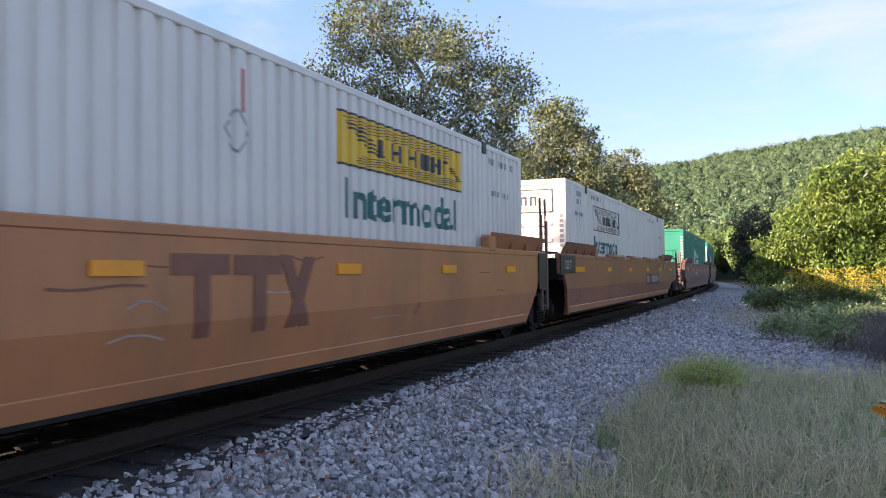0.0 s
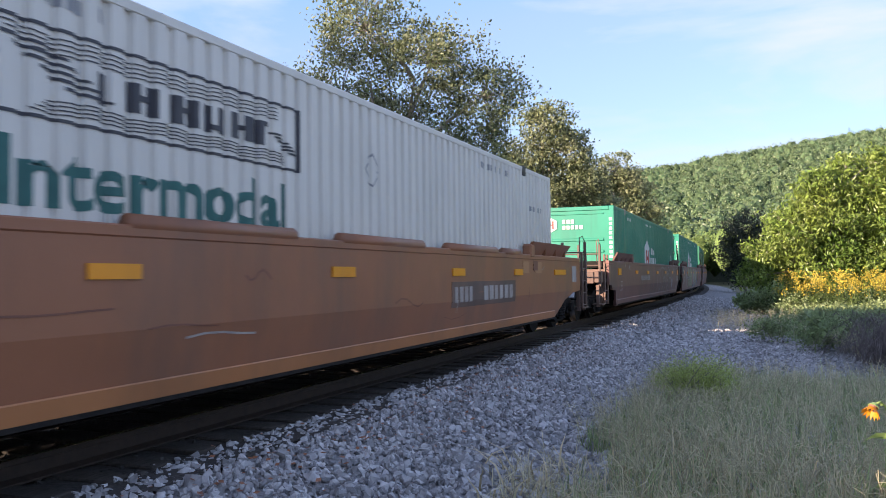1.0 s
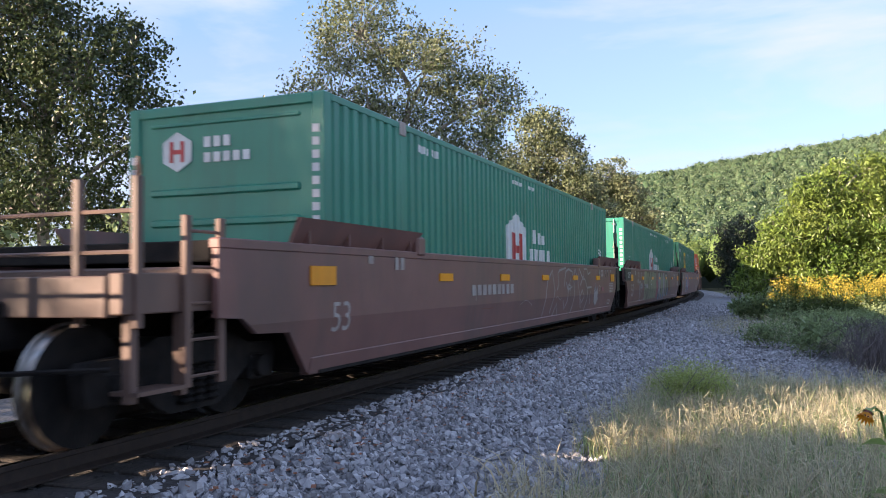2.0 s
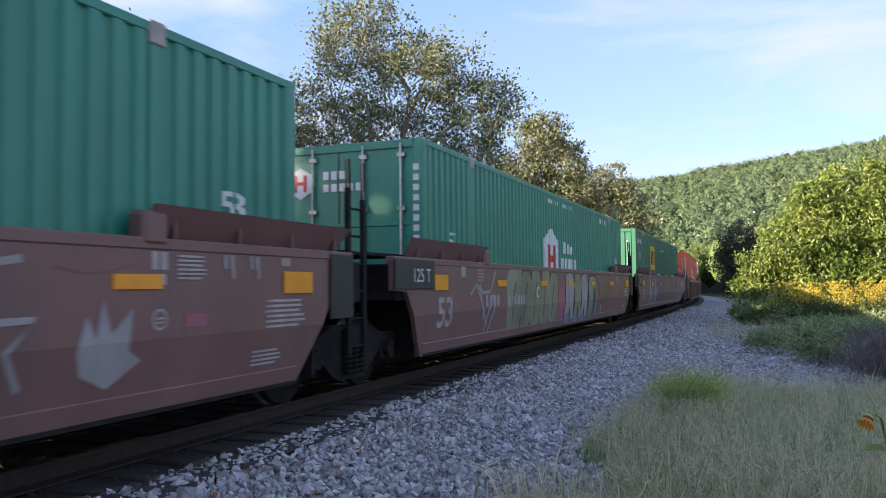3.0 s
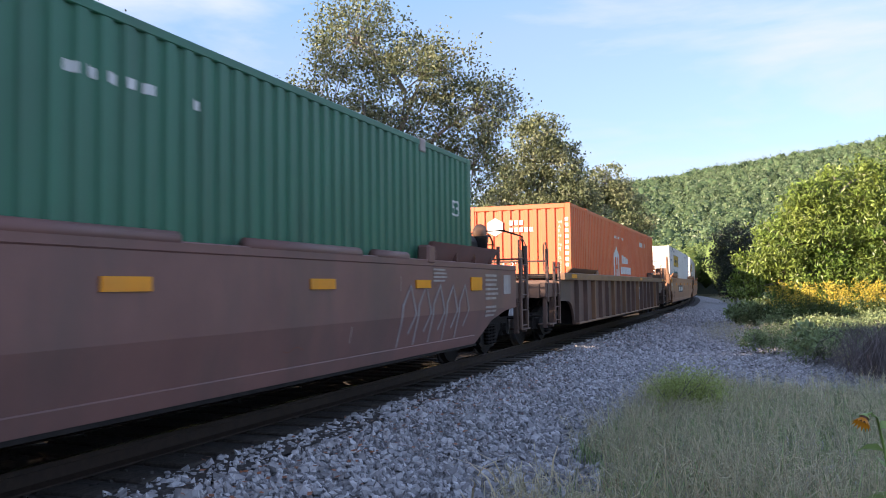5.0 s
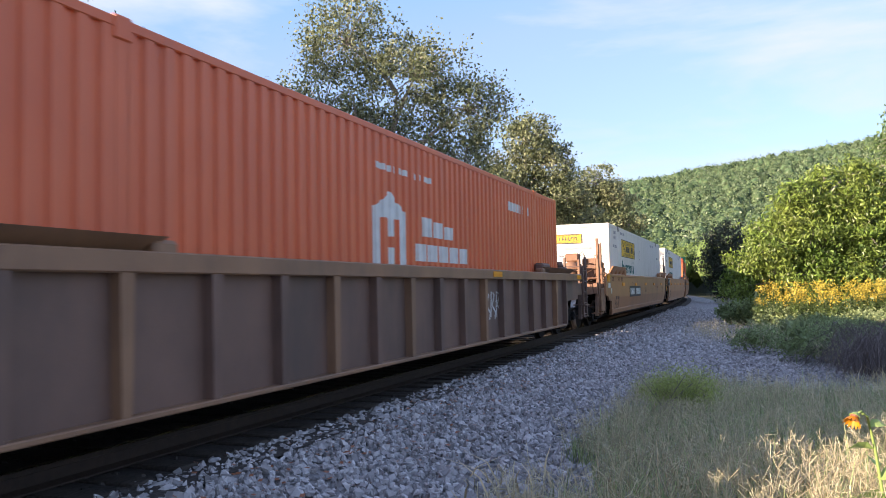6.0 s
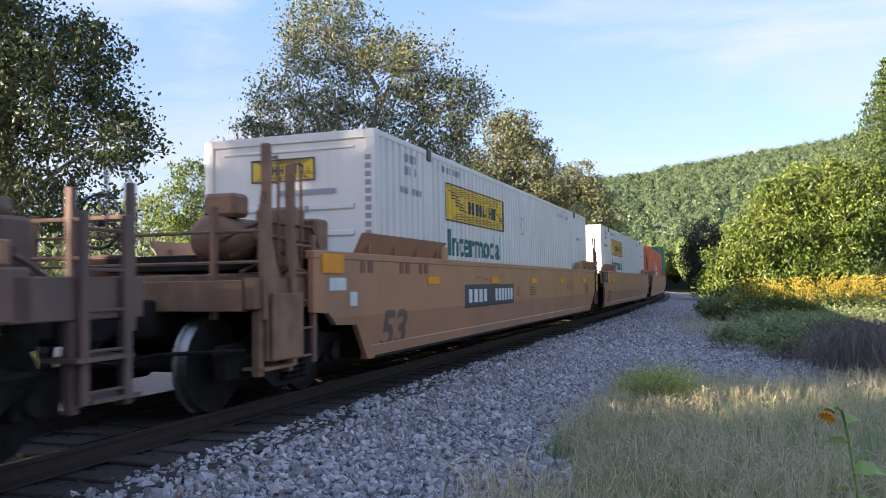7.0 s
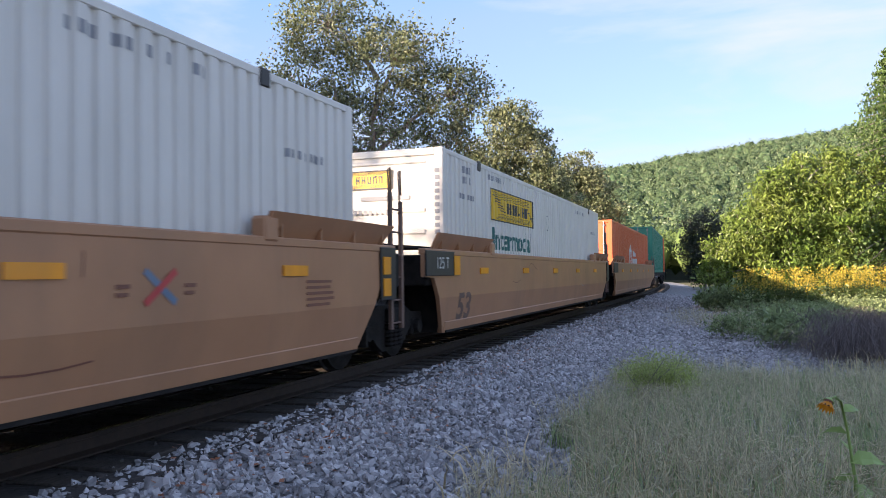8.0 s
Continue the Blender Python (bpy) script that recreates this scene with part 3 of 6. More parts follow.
            part("end_deck", block(min(xe + sg * 0.42, xe + sg * 1.9), max(xe + sg * 0.42, xe + sg * 1.9), -1.3, 1.3, 1.4, 1.58 if not ribbed else 1.5, 0.01), STEEL_DARK, car, "dark end deck")
            part("side_beam", block(min(xe + sg * 1.78, xe + sg * 3.0), max(xe + sg * 1.78, xe + sg * 3.0), -1.40, -1.28, 1.0, 1.3, 0.01), end_paint, car)
            part("end_beam", block(min(xe + sg * 2.88, xe + sg * 3.02), max(xe + sg * 2.88, xe + sg * 3.02), -1.27, 1.4, 0.98, 1.28, 0.01), end_paint, car)
            part("hanger", block(min(xe + sg * 2.28, xe + sg * 2.36), max(xe + sg * 2.28, xe + sg * 2.36), -1.39, -1.3, 0.36, 1.0, 0.01), end_paint, car)
            part("hanger", block(min(xe + sg * 2.82, xe + sg * 2.9), max(xe + sg * 2.82, xe + sg * 2.9), -1.39, -1.3, 0.36, 1.0, 0.01), end_paint, car)
            part("step", block(min(xe + sg * 2.4, xe + sg * 2.9), max(xe + sg * 2.4, xe + sg * 2.9), -1.46, -1.2, 0.42, 0.45), end_paint, car)
            bm = tube([(xe + sg * 3.0, -1.3, 0.62), (xe + sg * 3.35, -0.6, 0.6), (xe + sg * 3.6, -0.1, 0.5)], 0.02, 6)
            part("uncoupling_lever", bm, STEEL_DARK, car)
            bm = tube([(xe + sg * 3.1, 0.2, 0.8), (xe + sg * 3.4, 0.24, 0.45), (xe + sg * 3.7, 0.2, 0.42)], 0.03, 6)
            part("air_hose", bm, BLACK_STEEL, car, smooth=True)
    if rear == "joint":
        ladder(car, 17.05, -1.40, 0.5, 2.2, 6, STEEL_DARK if paint == MAROON else RIB_BROWN, 0.36, "x", top=2.3)
        for x in (17.08, 17.44):
            part("grab_iron", tube([(x, -1.38, 2.1), (x, -1.36, 2.6), (x + 0.08, -1.36, 2.64), (x + 0.1, -1.36, 2.3)], 0.014, 6), RIB_BROWN, car, smooth=True)
    if front == "joint":
        build_truck(car, -1.75)
    else:
        build_truck(car, -1.87)
    if rear != "joint":
        build_truck(car, 17.45)
    return car


def scuffs(car, seed, count=9, pale=None):
    """Scratches, smears and dents on the near side."""
    rng = random.Random(seed)
    for k in range(count):
        x, z = rng.uniform(0.8, 15.0), rng.uniform(0.6, 1.4)
        m = (pale or SIGN_FADED) if rng.random() < 0.45 else SIGN_BROWN
        n = rng.randint(3, 6)
        L, drift = rng.uniform(0.15, 0.9), rng.uniform(-0.08, 0.08)
        if rng.random() < 0.35:
            pts = [(x, z - 0.12), (x + 0.015, z), (x + 0.01, z + 0.06)]
        else:
            pts = [(x + L * i / n, z + drift * math.sin(i * 1.2)) for i in range(n + 1)]
        stroke(pts, rng.uniform(0.008, 0.02), -1.5052, m, car, "scratch")


def reflectors(car, places, z=1.215, w=0.48, h=0.105, material=None):
    for x in places:
        part("reflector", block(x, x + w, -1.519, -1.513 + 0.012, z, z + h), material or REFLECT, car, "yellow reflective strip")


# ---- containers ----
LENGTH, WIDE, LOW, HIGH = 16.15, 2.59, 0.36, 3.25
HALF = WIDE / 2
PITCH = 0.225
FOLD = {"depth": 0.03, "flat": 0.4}


def fold(x):
    """The depth of the corrugated side at x."""
    u, f = (x % PITCH) / PITCH, FOLD["flat"]
    return FOLD["depth"] * (0 if u < f else (u - f) / 0.1 if u < f + 0.1 else 1 if u < 0.9 else (1 - u) / 0.1)


def fold_edges(x0, x1):
    out = []
    k = math.floor(x0 / PITCH)
    while k * PITCH < x1:
        for f in (0.0, FOLD["flat"], FOLD["flat"] + 0.1, 0.9):
            x = (k + f) * PITCH
            if x0 < x < x1:
                out.append(x)
        k += 1
    return [x0] + out + [x1]


def folded_panel(x0, x1, z0, z1, y, sgn, bm=None):
    bm = bm or bmesh.new()
    xs = fold_edges(x0, x1)
    rows = [[bm.verts.new((x, y - sgn * fold(x) if 0 < i < len(xs) - 1 else y, z)) for i, x in enumerate(xs)] for z in (z0, z1)]
    back = [[bm.verts.new((x, y - sgn * 0.07, z)) for x in (x0, x1)] for z in (z0, z1)]
    for i in range(len(xs) - 1):
        bm.faces.new((rows[0][i], rows[0][i + 1], rows[1][i + 1], rows[1][i]))
    bm.faces.new((back[0][0], back[0][1], back[1][1], back[1][0]))
    return bm


def drape(ob, lift=0.004):
    """Lays a flat sign on the corrugated near side."""
    bm = bmesh.new()
    bm.from_mesh(ob.data)
    xs = [v.co.x for v in bm.verts]
    for x in fold_edges(min(xs), max(xs))[1:-1]:
        bmesh.ops.bisect_plane(bm, geom=bm.verts[:] + bm.edges[:] + bm.faces[:], plane_co=(x, 0, 0), plane_no=(1, 0, 0))
    for v in bm.verts:
        v.co.y = -HALF + fold(v.co.x) - lift
    bm.to_mesh(ob.data)
    bm.free()
    return ob


def sheet(x0, x1, z0, z1):
    bm = bmesh.new()
    bm.faces.new([bm.verts.new(c) for c in ((x0, 0, z0), (x1, 0, z0), (x1, 0, z1), (x0, 0, z1))])
    return bm


def sign(bm, material, box, name="sign_panel", label="", lift=0.004):
    return drape(part(name, bm, material, box, label), lift)


def build_container(label, paint, end="ribs", low=LOW, frame_paint=None):
    box = thing("shipping_container", label, "container", "containers on the train")
    FOLD["depth"], FOLD["flat"] = (0.038, 0.52) if paint == WHITE_BOX else (0.032, 0.44)
    z0, z1 = low, low + HIGH - LOW
    fp = frame_paint or paint
    spans = [(0.14, 1.92), (2.06, 14.09), (14.23, 16.01)]
    for sgn in (-1, 1):
        bm = bmesh.new()
        for a, b in spans:
            folded_panel(a, b, z0 + 0.14, z1 - 0.085, sgn * HALF, sgn, bm)
        part("side_panel", bm, paint, box, "corrugated side panel")
        ya, yb = sorted((sgn * (HALF - 0.1), sgn * (HALF + 0.004)))
        part("bottom_rail", block(0.16, 15.99, ya, yb, z0, z0 + 0.14, 0.008), fp, box)
        part("top_rail", block(0.16, 15.99, ya, yb, z1 - 0.085, z1 - 0.004, 0.008), fp, box)
        for x in (0, LENGTH - 0.16):
            part("corner_post", block(x, x + 0.16, min(sgn * (HALF - 0.14), sgn * (HALF + 0.006)), max(sgn * (HALF - 0.14), sgn * (HALF + 0.006)), z0, z1, 0.01), fp, box)
        for x in (1.92, 14.09):
            part("lifting_post", block(x, x + 0.14, min(sgn * (HALF - 0.1), sgn * (HALF + 0.002)), max(sgn * (HALF - 0.1), sgn * (HALF + 0.002)), z0 + 0.14, z1 - 0.085, 0.01), fp, box)
            part("lifting_casting", block(x - 0.02, x + 0.16, min(sgn * (HALF - 0.12), sgn * (HALF + 0.02)), max(sgn * (HALF - 0.12), sgn * (HALF + 0.02)), z1 - 0.17, z1 + 0.012, 0.012), BLACK_STEEL if paint == WHITE_BOX else SIGN_FADED if paint in (GREEN_BOX, EMP_BOX) else fp, box, "lifting casting")
    bm = bmesh.new()
    n = 48
    rows = [[bm.verts.new((0.05 + (LENGTH - 0.1) * i / n, y, z1 - 0.03 - (0.012 if i % 2 else 0))) for i in range(n + 1)] for y in (-HALF + 0.05, HALF - 0.05)]
    for i in range(n):
        bm.faces.new((rows[0][i], rows[0][i + 1], rows[1][i + 1], rows[1][i]))
    part("roof", bm, paint, box)
    part("floor", block(0.05, LENGTH - 0.05, -HALF + 0.05, HALF - 0.05, z0 + 0.02, z0 + 0.12), STEEL_DARK, box)
    # ends
    for k, x in enumerate((0.0, LENGTH)):
        out = -1 if k == 0 else 1
        kind = end if k == 0 else ("doors" if end != "doors" else "ribs")
        a, b = sorted((x - out * 0.03, x - out * 0.08))
        part("end_header", block(min(x, x - out * 0.1), max(x, x - out * 0.1), -HALF + 0.14, HALF - 0.14, z1 - 0.12, z1 - 0.004, 0.01), fp, box)
        part("end_sill", block(min(x, x - out * 0.1), max(x, x - out * 0.1), -HALF + 0.14, HALF - 0.14, z0, z0 + 0.14, 0.01), fp, box)
        if kind == "folds":
            bm = bmesh.new()
            ys = fold_edges(-HALF + 0.14, HALF - 0.14)
            rows = [[bm.verts.new((x - out * (0.02 + fold(y) * 1.1), y, z)) for y in ys] for z in (z0 + 0.14, z1 - 0.12)]
            for i in range(len(ys) - 1):
                bm.faces.new((rows[0][i], rows[0][i + 1], rows[1][i + 1], rows[1][i]))
            part("end_panel", bm, paint, box, "corrugated end panel")
        else:
            part("end_panel", block(a, b, -HALF + 0.14, HALF - 0.14, z0 + 0.14, z1 - 0.12), paint, box)
        if kind == "ribs":
            for z in (z0 + 0.45, z0 + 0.8, z0 + 1.15, z0 + 1.5, z0 + 1.85):
                part("end_rib", block(min(x - out * 0.005, x - out * 0.04), max(x - out * 0.005, x - out * 0.04), -HALF + 0.3, HALF - 0.3, z, z + 0.09, 0.02), paint, box)
            part("end_rib", block(min(x - out * 0.01, x - out * 0.04), max(x - out * 0.01, x - out * 0.04), -HALF + 0.3, HALF - 0.3, z1 - 0.24, z1 - 0.2, 0.01), paint, box)
        if kind == "doors":
            for y in (-0.98, -0.4, 0.4, 0.98):
                bm = tube([(x + out * 0.012, y, z0 + 0.1), (x + out * 0.012, y, z1 - 0.06)], 0.022, 8)
                for z in (z0 + 0.3, z0 + 1.1, z0 + 1.9, z1 - 0.25):
                    block(x - 0.03, x + 0.03, y - 0.06, y + 0.06, z, z + 0.07, 0.01, bm)
                part("lock_rod", bm, WHEEL_RIM if paint != WHITE_BOX else fp, box, "galvanised locking rod")
            part("door_gap", block(min(x - out * 0.026, x - out * 0.03), max(x - out * 0.026, x - out * 0.03), -0.012, 0.012, z0 + 0.14, z1 - 0.12), BLACK_STEEL, box)
            for z in (z0 + 0.95, z0 + 1.7):
                part("door_rib", block(min(x - out * 0.01, x - out * 0.04), max(x - out * 0.01, x - out * 0.04), -HALF + 0.2, HALF - 0.2, z, z + 0.06, 0.01), paint, box)
    return box


def logo_block(box, x0, x1, z0, z1, ground=None):
    """A framed panel with wavy lines above and below a row of plain dark shapes."""
    if ground:
        sign(sheet(x0, x1, z0, z1), ground, box, "sign_panel", "panel with dark plain shapes", 0.003)
    h, w = z1 - z0, x1 - x0
    fr = bmesh.new()
    t = 0.025
    for a, b, c, d in ((x0, x1, z0, z0 + t), (x0, x1, z1 - t, z1), (x0, x0 + t, z0 + t, z1 - t), (x1 - t, x1, z0 + t, z1 - t)):
        fr.faces.new([fr.verts.new(p) for p in ((a, 0, c), (b, 0, c), (b, 0, d), (a, 0, d))])
    sign(fr, SIGN_BLACK, box, "sign_border", lift=0.006)
    lines = bmesh.new()
    for i in range(4):
        for top in (True, False):
            z = (z1 - 0.07 - i * 0.034) if top else (z0 + 0.055 + i * 0.028)
            a = x0 + 0.1 + (i * 0.11 if top else 0.3 + i * 0.05)
            b = x1 - 0.2 - (0.2 if top else 0.05)
            n = 24
            for j in range(n):
                xa, xb = a + (b - a) * j / n, a + (b - a) * (j + 1) / n
                wa, wb = 0.012 * math.sin(xa * 9), 0.012 * math.sin(xb * 9)
                lines.faces.new([lines.verts.new(p) for p in ((xa, 0, z + wa), (xb, 0, z + wb), (xb, 0, z + wb + 0.010), (xa, 0, z + wa + 0.010))])
    tagged(sign(lines, SIGN_BLACK, box, "sign_line", lift=0.006), kind="stuff")
    glyph = bmesh.new()
    zc, zh = z0 + h * 0.3, h * 0.36
    x = x0 + w * 0.27
    for k, wk in enumerate((0.07, 0.085, 0.085, 0.085, 0.09, 0.085)):
        ww = wk * w
        if k == 2:
            x += 0.03 * w
        glyph.faces.new([glyph.verts.new(p) for p in ((x, 0, zc), (x + ww * 0.36, 0, zc), (x + ww * 0.36, 0, zc + zh), (x, 0, zc + zh))])
        if k in (1, 2, 3, 4):
            glyph.faces.new([glyph.verts.new(p) for p in ((x + ww * 0.62, 0, zc), (x + ww, 0, zc), (x + ww, 0, zc + zh), (x + ww * 0.62, 0, zc + zh))])
        if k != 0:
            zz = zc + zh * (0.42 if k in (1, 2) else 0.8 if k == 5 else 0.1 if k == 3 else 0.4)
            glyph.faces.new([glyph.verts.new(p) for p in ((x + ww * 0.36, 0, zz), (x + ww * 0.62, 0, zz), (x + ww * 0.62, 0, zz + zh * 0.2), (x + ww * 0.36, 0, zz + zh * 0.2))])
        x += ww * 1.2
    tagged(sign(glyph, SIGN_BLACK, box, "sign_shape", lift=0.007), kind="stuff")
    wing = bmesh.new()
    for i in range(6):
        zz = z0 + h * (0.78 - i * 0.085)
        xa = x0 + w * (0.05 + 0.028 * i)
        wing.faces.new([wing.verts.new(p) for p in ((xa, 0, zz), (xa + w * 0.12, 0, zz - 0.02), (xa + w * 0.12, 0, zz + 0.0), (xa, 0, zz + 0.024))])
        xb = x0 + w * (0.86 + 0.016 * i)
        zz2 = z0 + h * (0.5 - i * 0.05)
        wing.faces.new([wing.verts.new(p) for p in ((xb, 0, zz2), (xb + w * 0.05, 0, zz2), (xb + w * 0.05, 0, zz2 + 0.02), (xb, 0, zz2 + 0.02))])
    tagged(sign(wing, SIGN_BLACK, box, "sign_wing", lift=0.007), kind="stuff")


def small_marks(box, material, x0, x1, z, rows=1, height=0.11, count=7, seed=1):
    rng = random.Random(seed)
    bm = bmesh.new()
    for r in range(rows):
        step = (x1 - x0) / count
        for i in range(count):
            if rng.random() < 0.15:
                continue
            a = x0 + i * step
            bm.faces.new([bm.verts.new(p) for p in ((a, 0, z - r * height * 1.5), (a + step * 0.6, 0, z - r * height * 1.5), (a + step * 0.6, 0, z - r * height * 1.5 + height), (a, 0, z - r * height * 1.5 + height))])
    tagged(sign(bm, material, box, "small_marking", lift=0.005), kind="stuff")


def end_block(box, y0, y1, z0, z1, material, name="end_sign", x=0.018, label=""):
    """A plain flat shape on the leading end."""
    return part(name, block(x - 0.006, x, y0, y1, z0, z1), material, box, label)


def end_column(box, y, z0, z1, count, material, size=0.085):
    x = -0.002 if abs(y) > 1.1 else 0.018
    bm = bmesh.new()
    for i in range(count):
        z = z0 + (z1 - z0) * i / count
        block(x - 0.004, x, y - size / 2, y + size / 2, z, z + (z1 - z0) / count * 0.62, 0, bm)
    return tagged(part("end_marking", bm, material, box), kind="stuff")


def white_container(label, yellow=True, late=False):
    box = build_container(label, WHITE_BOX, "ribs")
    x0, x1 = (9.58, 13.2) if late else (2.74, 6.3)
    a, b = (2.38, 2.97) if late else (2.24, 2.86)
    logo_block(box, x0, x1, a, b, SIGN_YELLOW if yellow else None)
    ob = letters("Intermodal", x0 + 0.16, a - 0.55, 0.42, 0, SIGN_TEAL, box, "lettering", "dark teal lettering on the ribs", width=x1 - x0 - 0.4, bold=0.022)
    drape(ob)
    small_marks(box, SIGN_GREY, 2.4, 3.8, 3.0, 1, 0.1, 15, 4)
    small_marks(box, SIGN_GREY, 1.1, 1.5, 2.95, 2, 0.12, 4, 5)
    small_marks(box, SIGN_GREY, 0.8, 1.7, 2.5, 1, 0.09, 10, 6)
    small_marks(box, SIGN_GREY, 11.6 if not late else 14.4, 13.4 if not late else 15.8, 2.95, 1, 0.1, 15, 7)
    small_marks(box, SIGN_GREY, 14.6, 15.4, 2.45, 1, 0.09, 10, 8)
    dia = bmesh.new()
    cx, cz, r = 7.88, 2.45, 0.2
    for t0, t1 in ((0, 1), (1, 2), (2, 3), (3, 4)):
        a0, a1 = t0 * 1.5708, t1 * 1.5708
        p, q = (cx + r * math.cos(a0), cz + r * math.sin(a0)), (cx + r * math.cos(a1), cz + r * math.sin(a1))
        p2, q2 = (cx + r * 0.86 * math.cos(a0), cz + r * 0.86 * math.sin(a0)), (cx + r * 0.86 * math.cos(a1), cz + r * 0.86 * math.sin(a1))
        dia.faces.new([dia.verts.new((c[0], 0, c[1])) for c in (p, q, q2, p2)])
    sign(dia, SIGN_GREY, box, "placard_holder", lift=0.005)
    if late:
        sign(sheet(7.93, 7.97, 2.62, 3.0), SIGN_RED, box, "red_mark")
    # leading end
    ya, yb, za, zb = (-0.42, 0.55, 2.62, 2.93) if yellow else (-1.0, 1.08, 2.52, 3.03)
    end_block(box, ya, yb, za, zb, SIGN_YELLOW if yellow else WHITE_BOX, "end_sign", label="panel with plain dark shapes")
    bm = bmesh.new()
    w, h = yb - ya, zb - za
    for z in (za, zb - 0.02):
        block(0.004, 0.0112, ya, yb, z, z + 0.02, 0, bm)
    for y in (ya, yb - 0.02):
        block(0.004, 0.0112, y, y + 0.02, za + 0.02, zb - 0.02, 0, bm)
    for i in range(4):
        for z in (za + h * (0.1 + 0.045 * i), zb - h * (0.1 + 0.045 * i)):
            block(0.006, 0.0112, ya + w * (0.08 + 0.02 * i), yb - w * (0.06 + 0.03 * i), z, z + h * 0.016, 0, bm)
    for i, k in enumerate((0.06, 0.1, 0.1, 0.1, 0.1, 0.1)):
        # six letter-like forms: uprights with a bar between them
        y1 = yb - w * (0.23 + 0.105 * i)
        y0 = y1 - w * k * 0.72
        block(0.005, 0.0112, y1 - w * 0.022, y1, za + h * 0.3, za + h * 0.7, 0, bm)
        if i:
            block(0.005, 0.0112, y0, y0 + w * 0.022, za + h * 0.3, za + h * 0.7, 0, bm)
            zz = za + h * (0.46 if i in (1, 2) else 0.3 if i == 3 else 0.62)
            block(0.005, 0.0112, y0 + w * 0.022, y1 - w * 0.022, zz, zz + h * 0.08, 0, bm)
    for i in range(4):
        block(0.006, 0.0112, ya + w * (0.04 + 0.02 * i), ya + w * (0.15 - 0.01 * i), za + h * (0.3 + 0.09 * i), za + h * (0.33 + 0.09 * i), 0, bm)
    tagged(part("end_shape", bm, SIGN_BLACK, box), kind="stuff")
    end_block(box, -0.72, 0.15, 2.43, 2.5, SIGN_GREY if yellow else WHITE_BOX, "end_plate")
    end_column(box, -1.2, 1.75, 2.95, 11, SIGN_GREY)
    bm = bmesh.new()
    for i in range(8):
        block(-0.001, 0.003, 0.3 - i * 0.09, 0.36 - i * 0.09, 2.2, 2.28, 0, bm)
    tagged(part("end_marking", bm, SIGN_GREY, box), kind="stuff")
    return box


def tower_logo(box, x0=6.5, x1=7.7, z0=1.6, z1=2.5, red=True, name_x=(8.0, 9.6)):
    m = (x0 + x1) / 2
    bm = bmesh.new()
    bm.faces.new([bm.verts.new((x, 0, z)) for x, z in ((x0, z0 - 0.35), (x1, z0 - 0.35), (x1, z0 + 0.62), (m + 0.22, z1 - 0.13), (m, z1), (m - 0.22, z1 - 0.13), (x0, z0 + 0.62))])
    sign(bm, SIGN_WHITE, box, "sign_panel", "white tower-shaped sign", 0.004)
    bm = bmesh.new()
    w = x1 - x0
    for a, b, c, d in ((x0 + w * 0.22, x0 + w * 0.40, z0 - 0.3, z0 + 0.5), (x1 - w * 0.40, x1 - w * 0.22, z0 - 0.3, z0 + 0.5), (x0 + w * 0.40, x1 - w * 0.40, z0 + 0.13, z0 + 0.27)):
        bm.faces.new([bm.verts.new(p) for p in ((a, 0, c), (b, 0, c), (b, 0, d), (a, 0, d))])
    tagged(sign(bm, SIGN_RED if red else ORANGE_BOX, box, "sign_shape", lift=0.008), kind="stuff")
    bm = bmesh.new()
    a, b = name_x
    n = 3
    st = (b - a) / 5
    for i in range(n):
        xx = a + 0.25 + i * st
        bm.faces.new([bm.verts.new(p) for p in ((xx, 0, 1.95), (xx + st * 0.68, 0, 1.95), (xx + st * 0.68, 0, 2.22 - 0.04 * i), (xx, 0, 2.22 - 0.04 * i))])
    for i in range(5):
        xx = a + i * st
        bm.faces.new([bm.verts.new(p) for p in ((xx, 0, 1.6), (xx + st * 0.72, 0, 1.6), (xx + st * 0.72, 0, 1.84), (xx, 0, 1.84))])
    tagged(sign(bm, SIGN_WHITE, box, "sign_shape", lift=0.005), kind="stuff")


def hub_end(box, paint, red=True):
    """The leading end's six-sided white sign, plain bars and columns."""
    cy, cz, r = 0.62, 2.72, 0.23
    bm = bmesh.new()
    ring = [bm.verts.new((0.011, cy + r * math.sin(k * 1.0472), cz + r * math.cos(k * 1.0472))) for k in range(6)]
    bm.faces.new(ring)
    bm2 = bmesh.ops.extrude_face_region(bm, geom=bm.faces[:])
    for v in [e for e in bm2["geom"] if isinstance(e, bmesh.types.BMVert)]:
        v.co.x += 0.006
    part("end_sign", bm, SIGN_WHITE, box, "white six-sided sign")
    if red:
        bm = block(0.0055, 0.0105, cy + 0.05, cy + 0.1, cz - 0.12, cz + 0.12)
        block(0.0055, 0.0105, cy - 0.1, cy - 0.05, cz - 0.12, cz + 0.12, 0, bm)
        block(0.0055, 0.0105, cy - 0.05, cy + 0.05, cz - 0.025, cz + 0.025, 0, bm)
        tagged(part("end_shape", bm, SIGN_RED, box), kind="stuff")
    bm = bmesh.new()
    for i in range(3):
        block(0.012, 0.017, 0.16 - i * 0.13, 0.25 - i * 0.13, 2.75, 2.87, 0, bm)
    for i in range(5):
        block(0.012, 0.017, 0.16 - i * 0.13, 0.25 - i * 0.13, 2.58, 2.69, 0, bm)
    tagged(part("end_shape", bm, SIGN_WHITE, box), kind="stuff")
    end_column(box, -1.2, 1.7, 2.95, 9, SIGN_WHITE)
    end_column(box, 0.98 if not red else 1.21, 1.6, 2.75, 8, SIGN_WHITE, 0.11)


# ---- the train ----
TRAIN = []


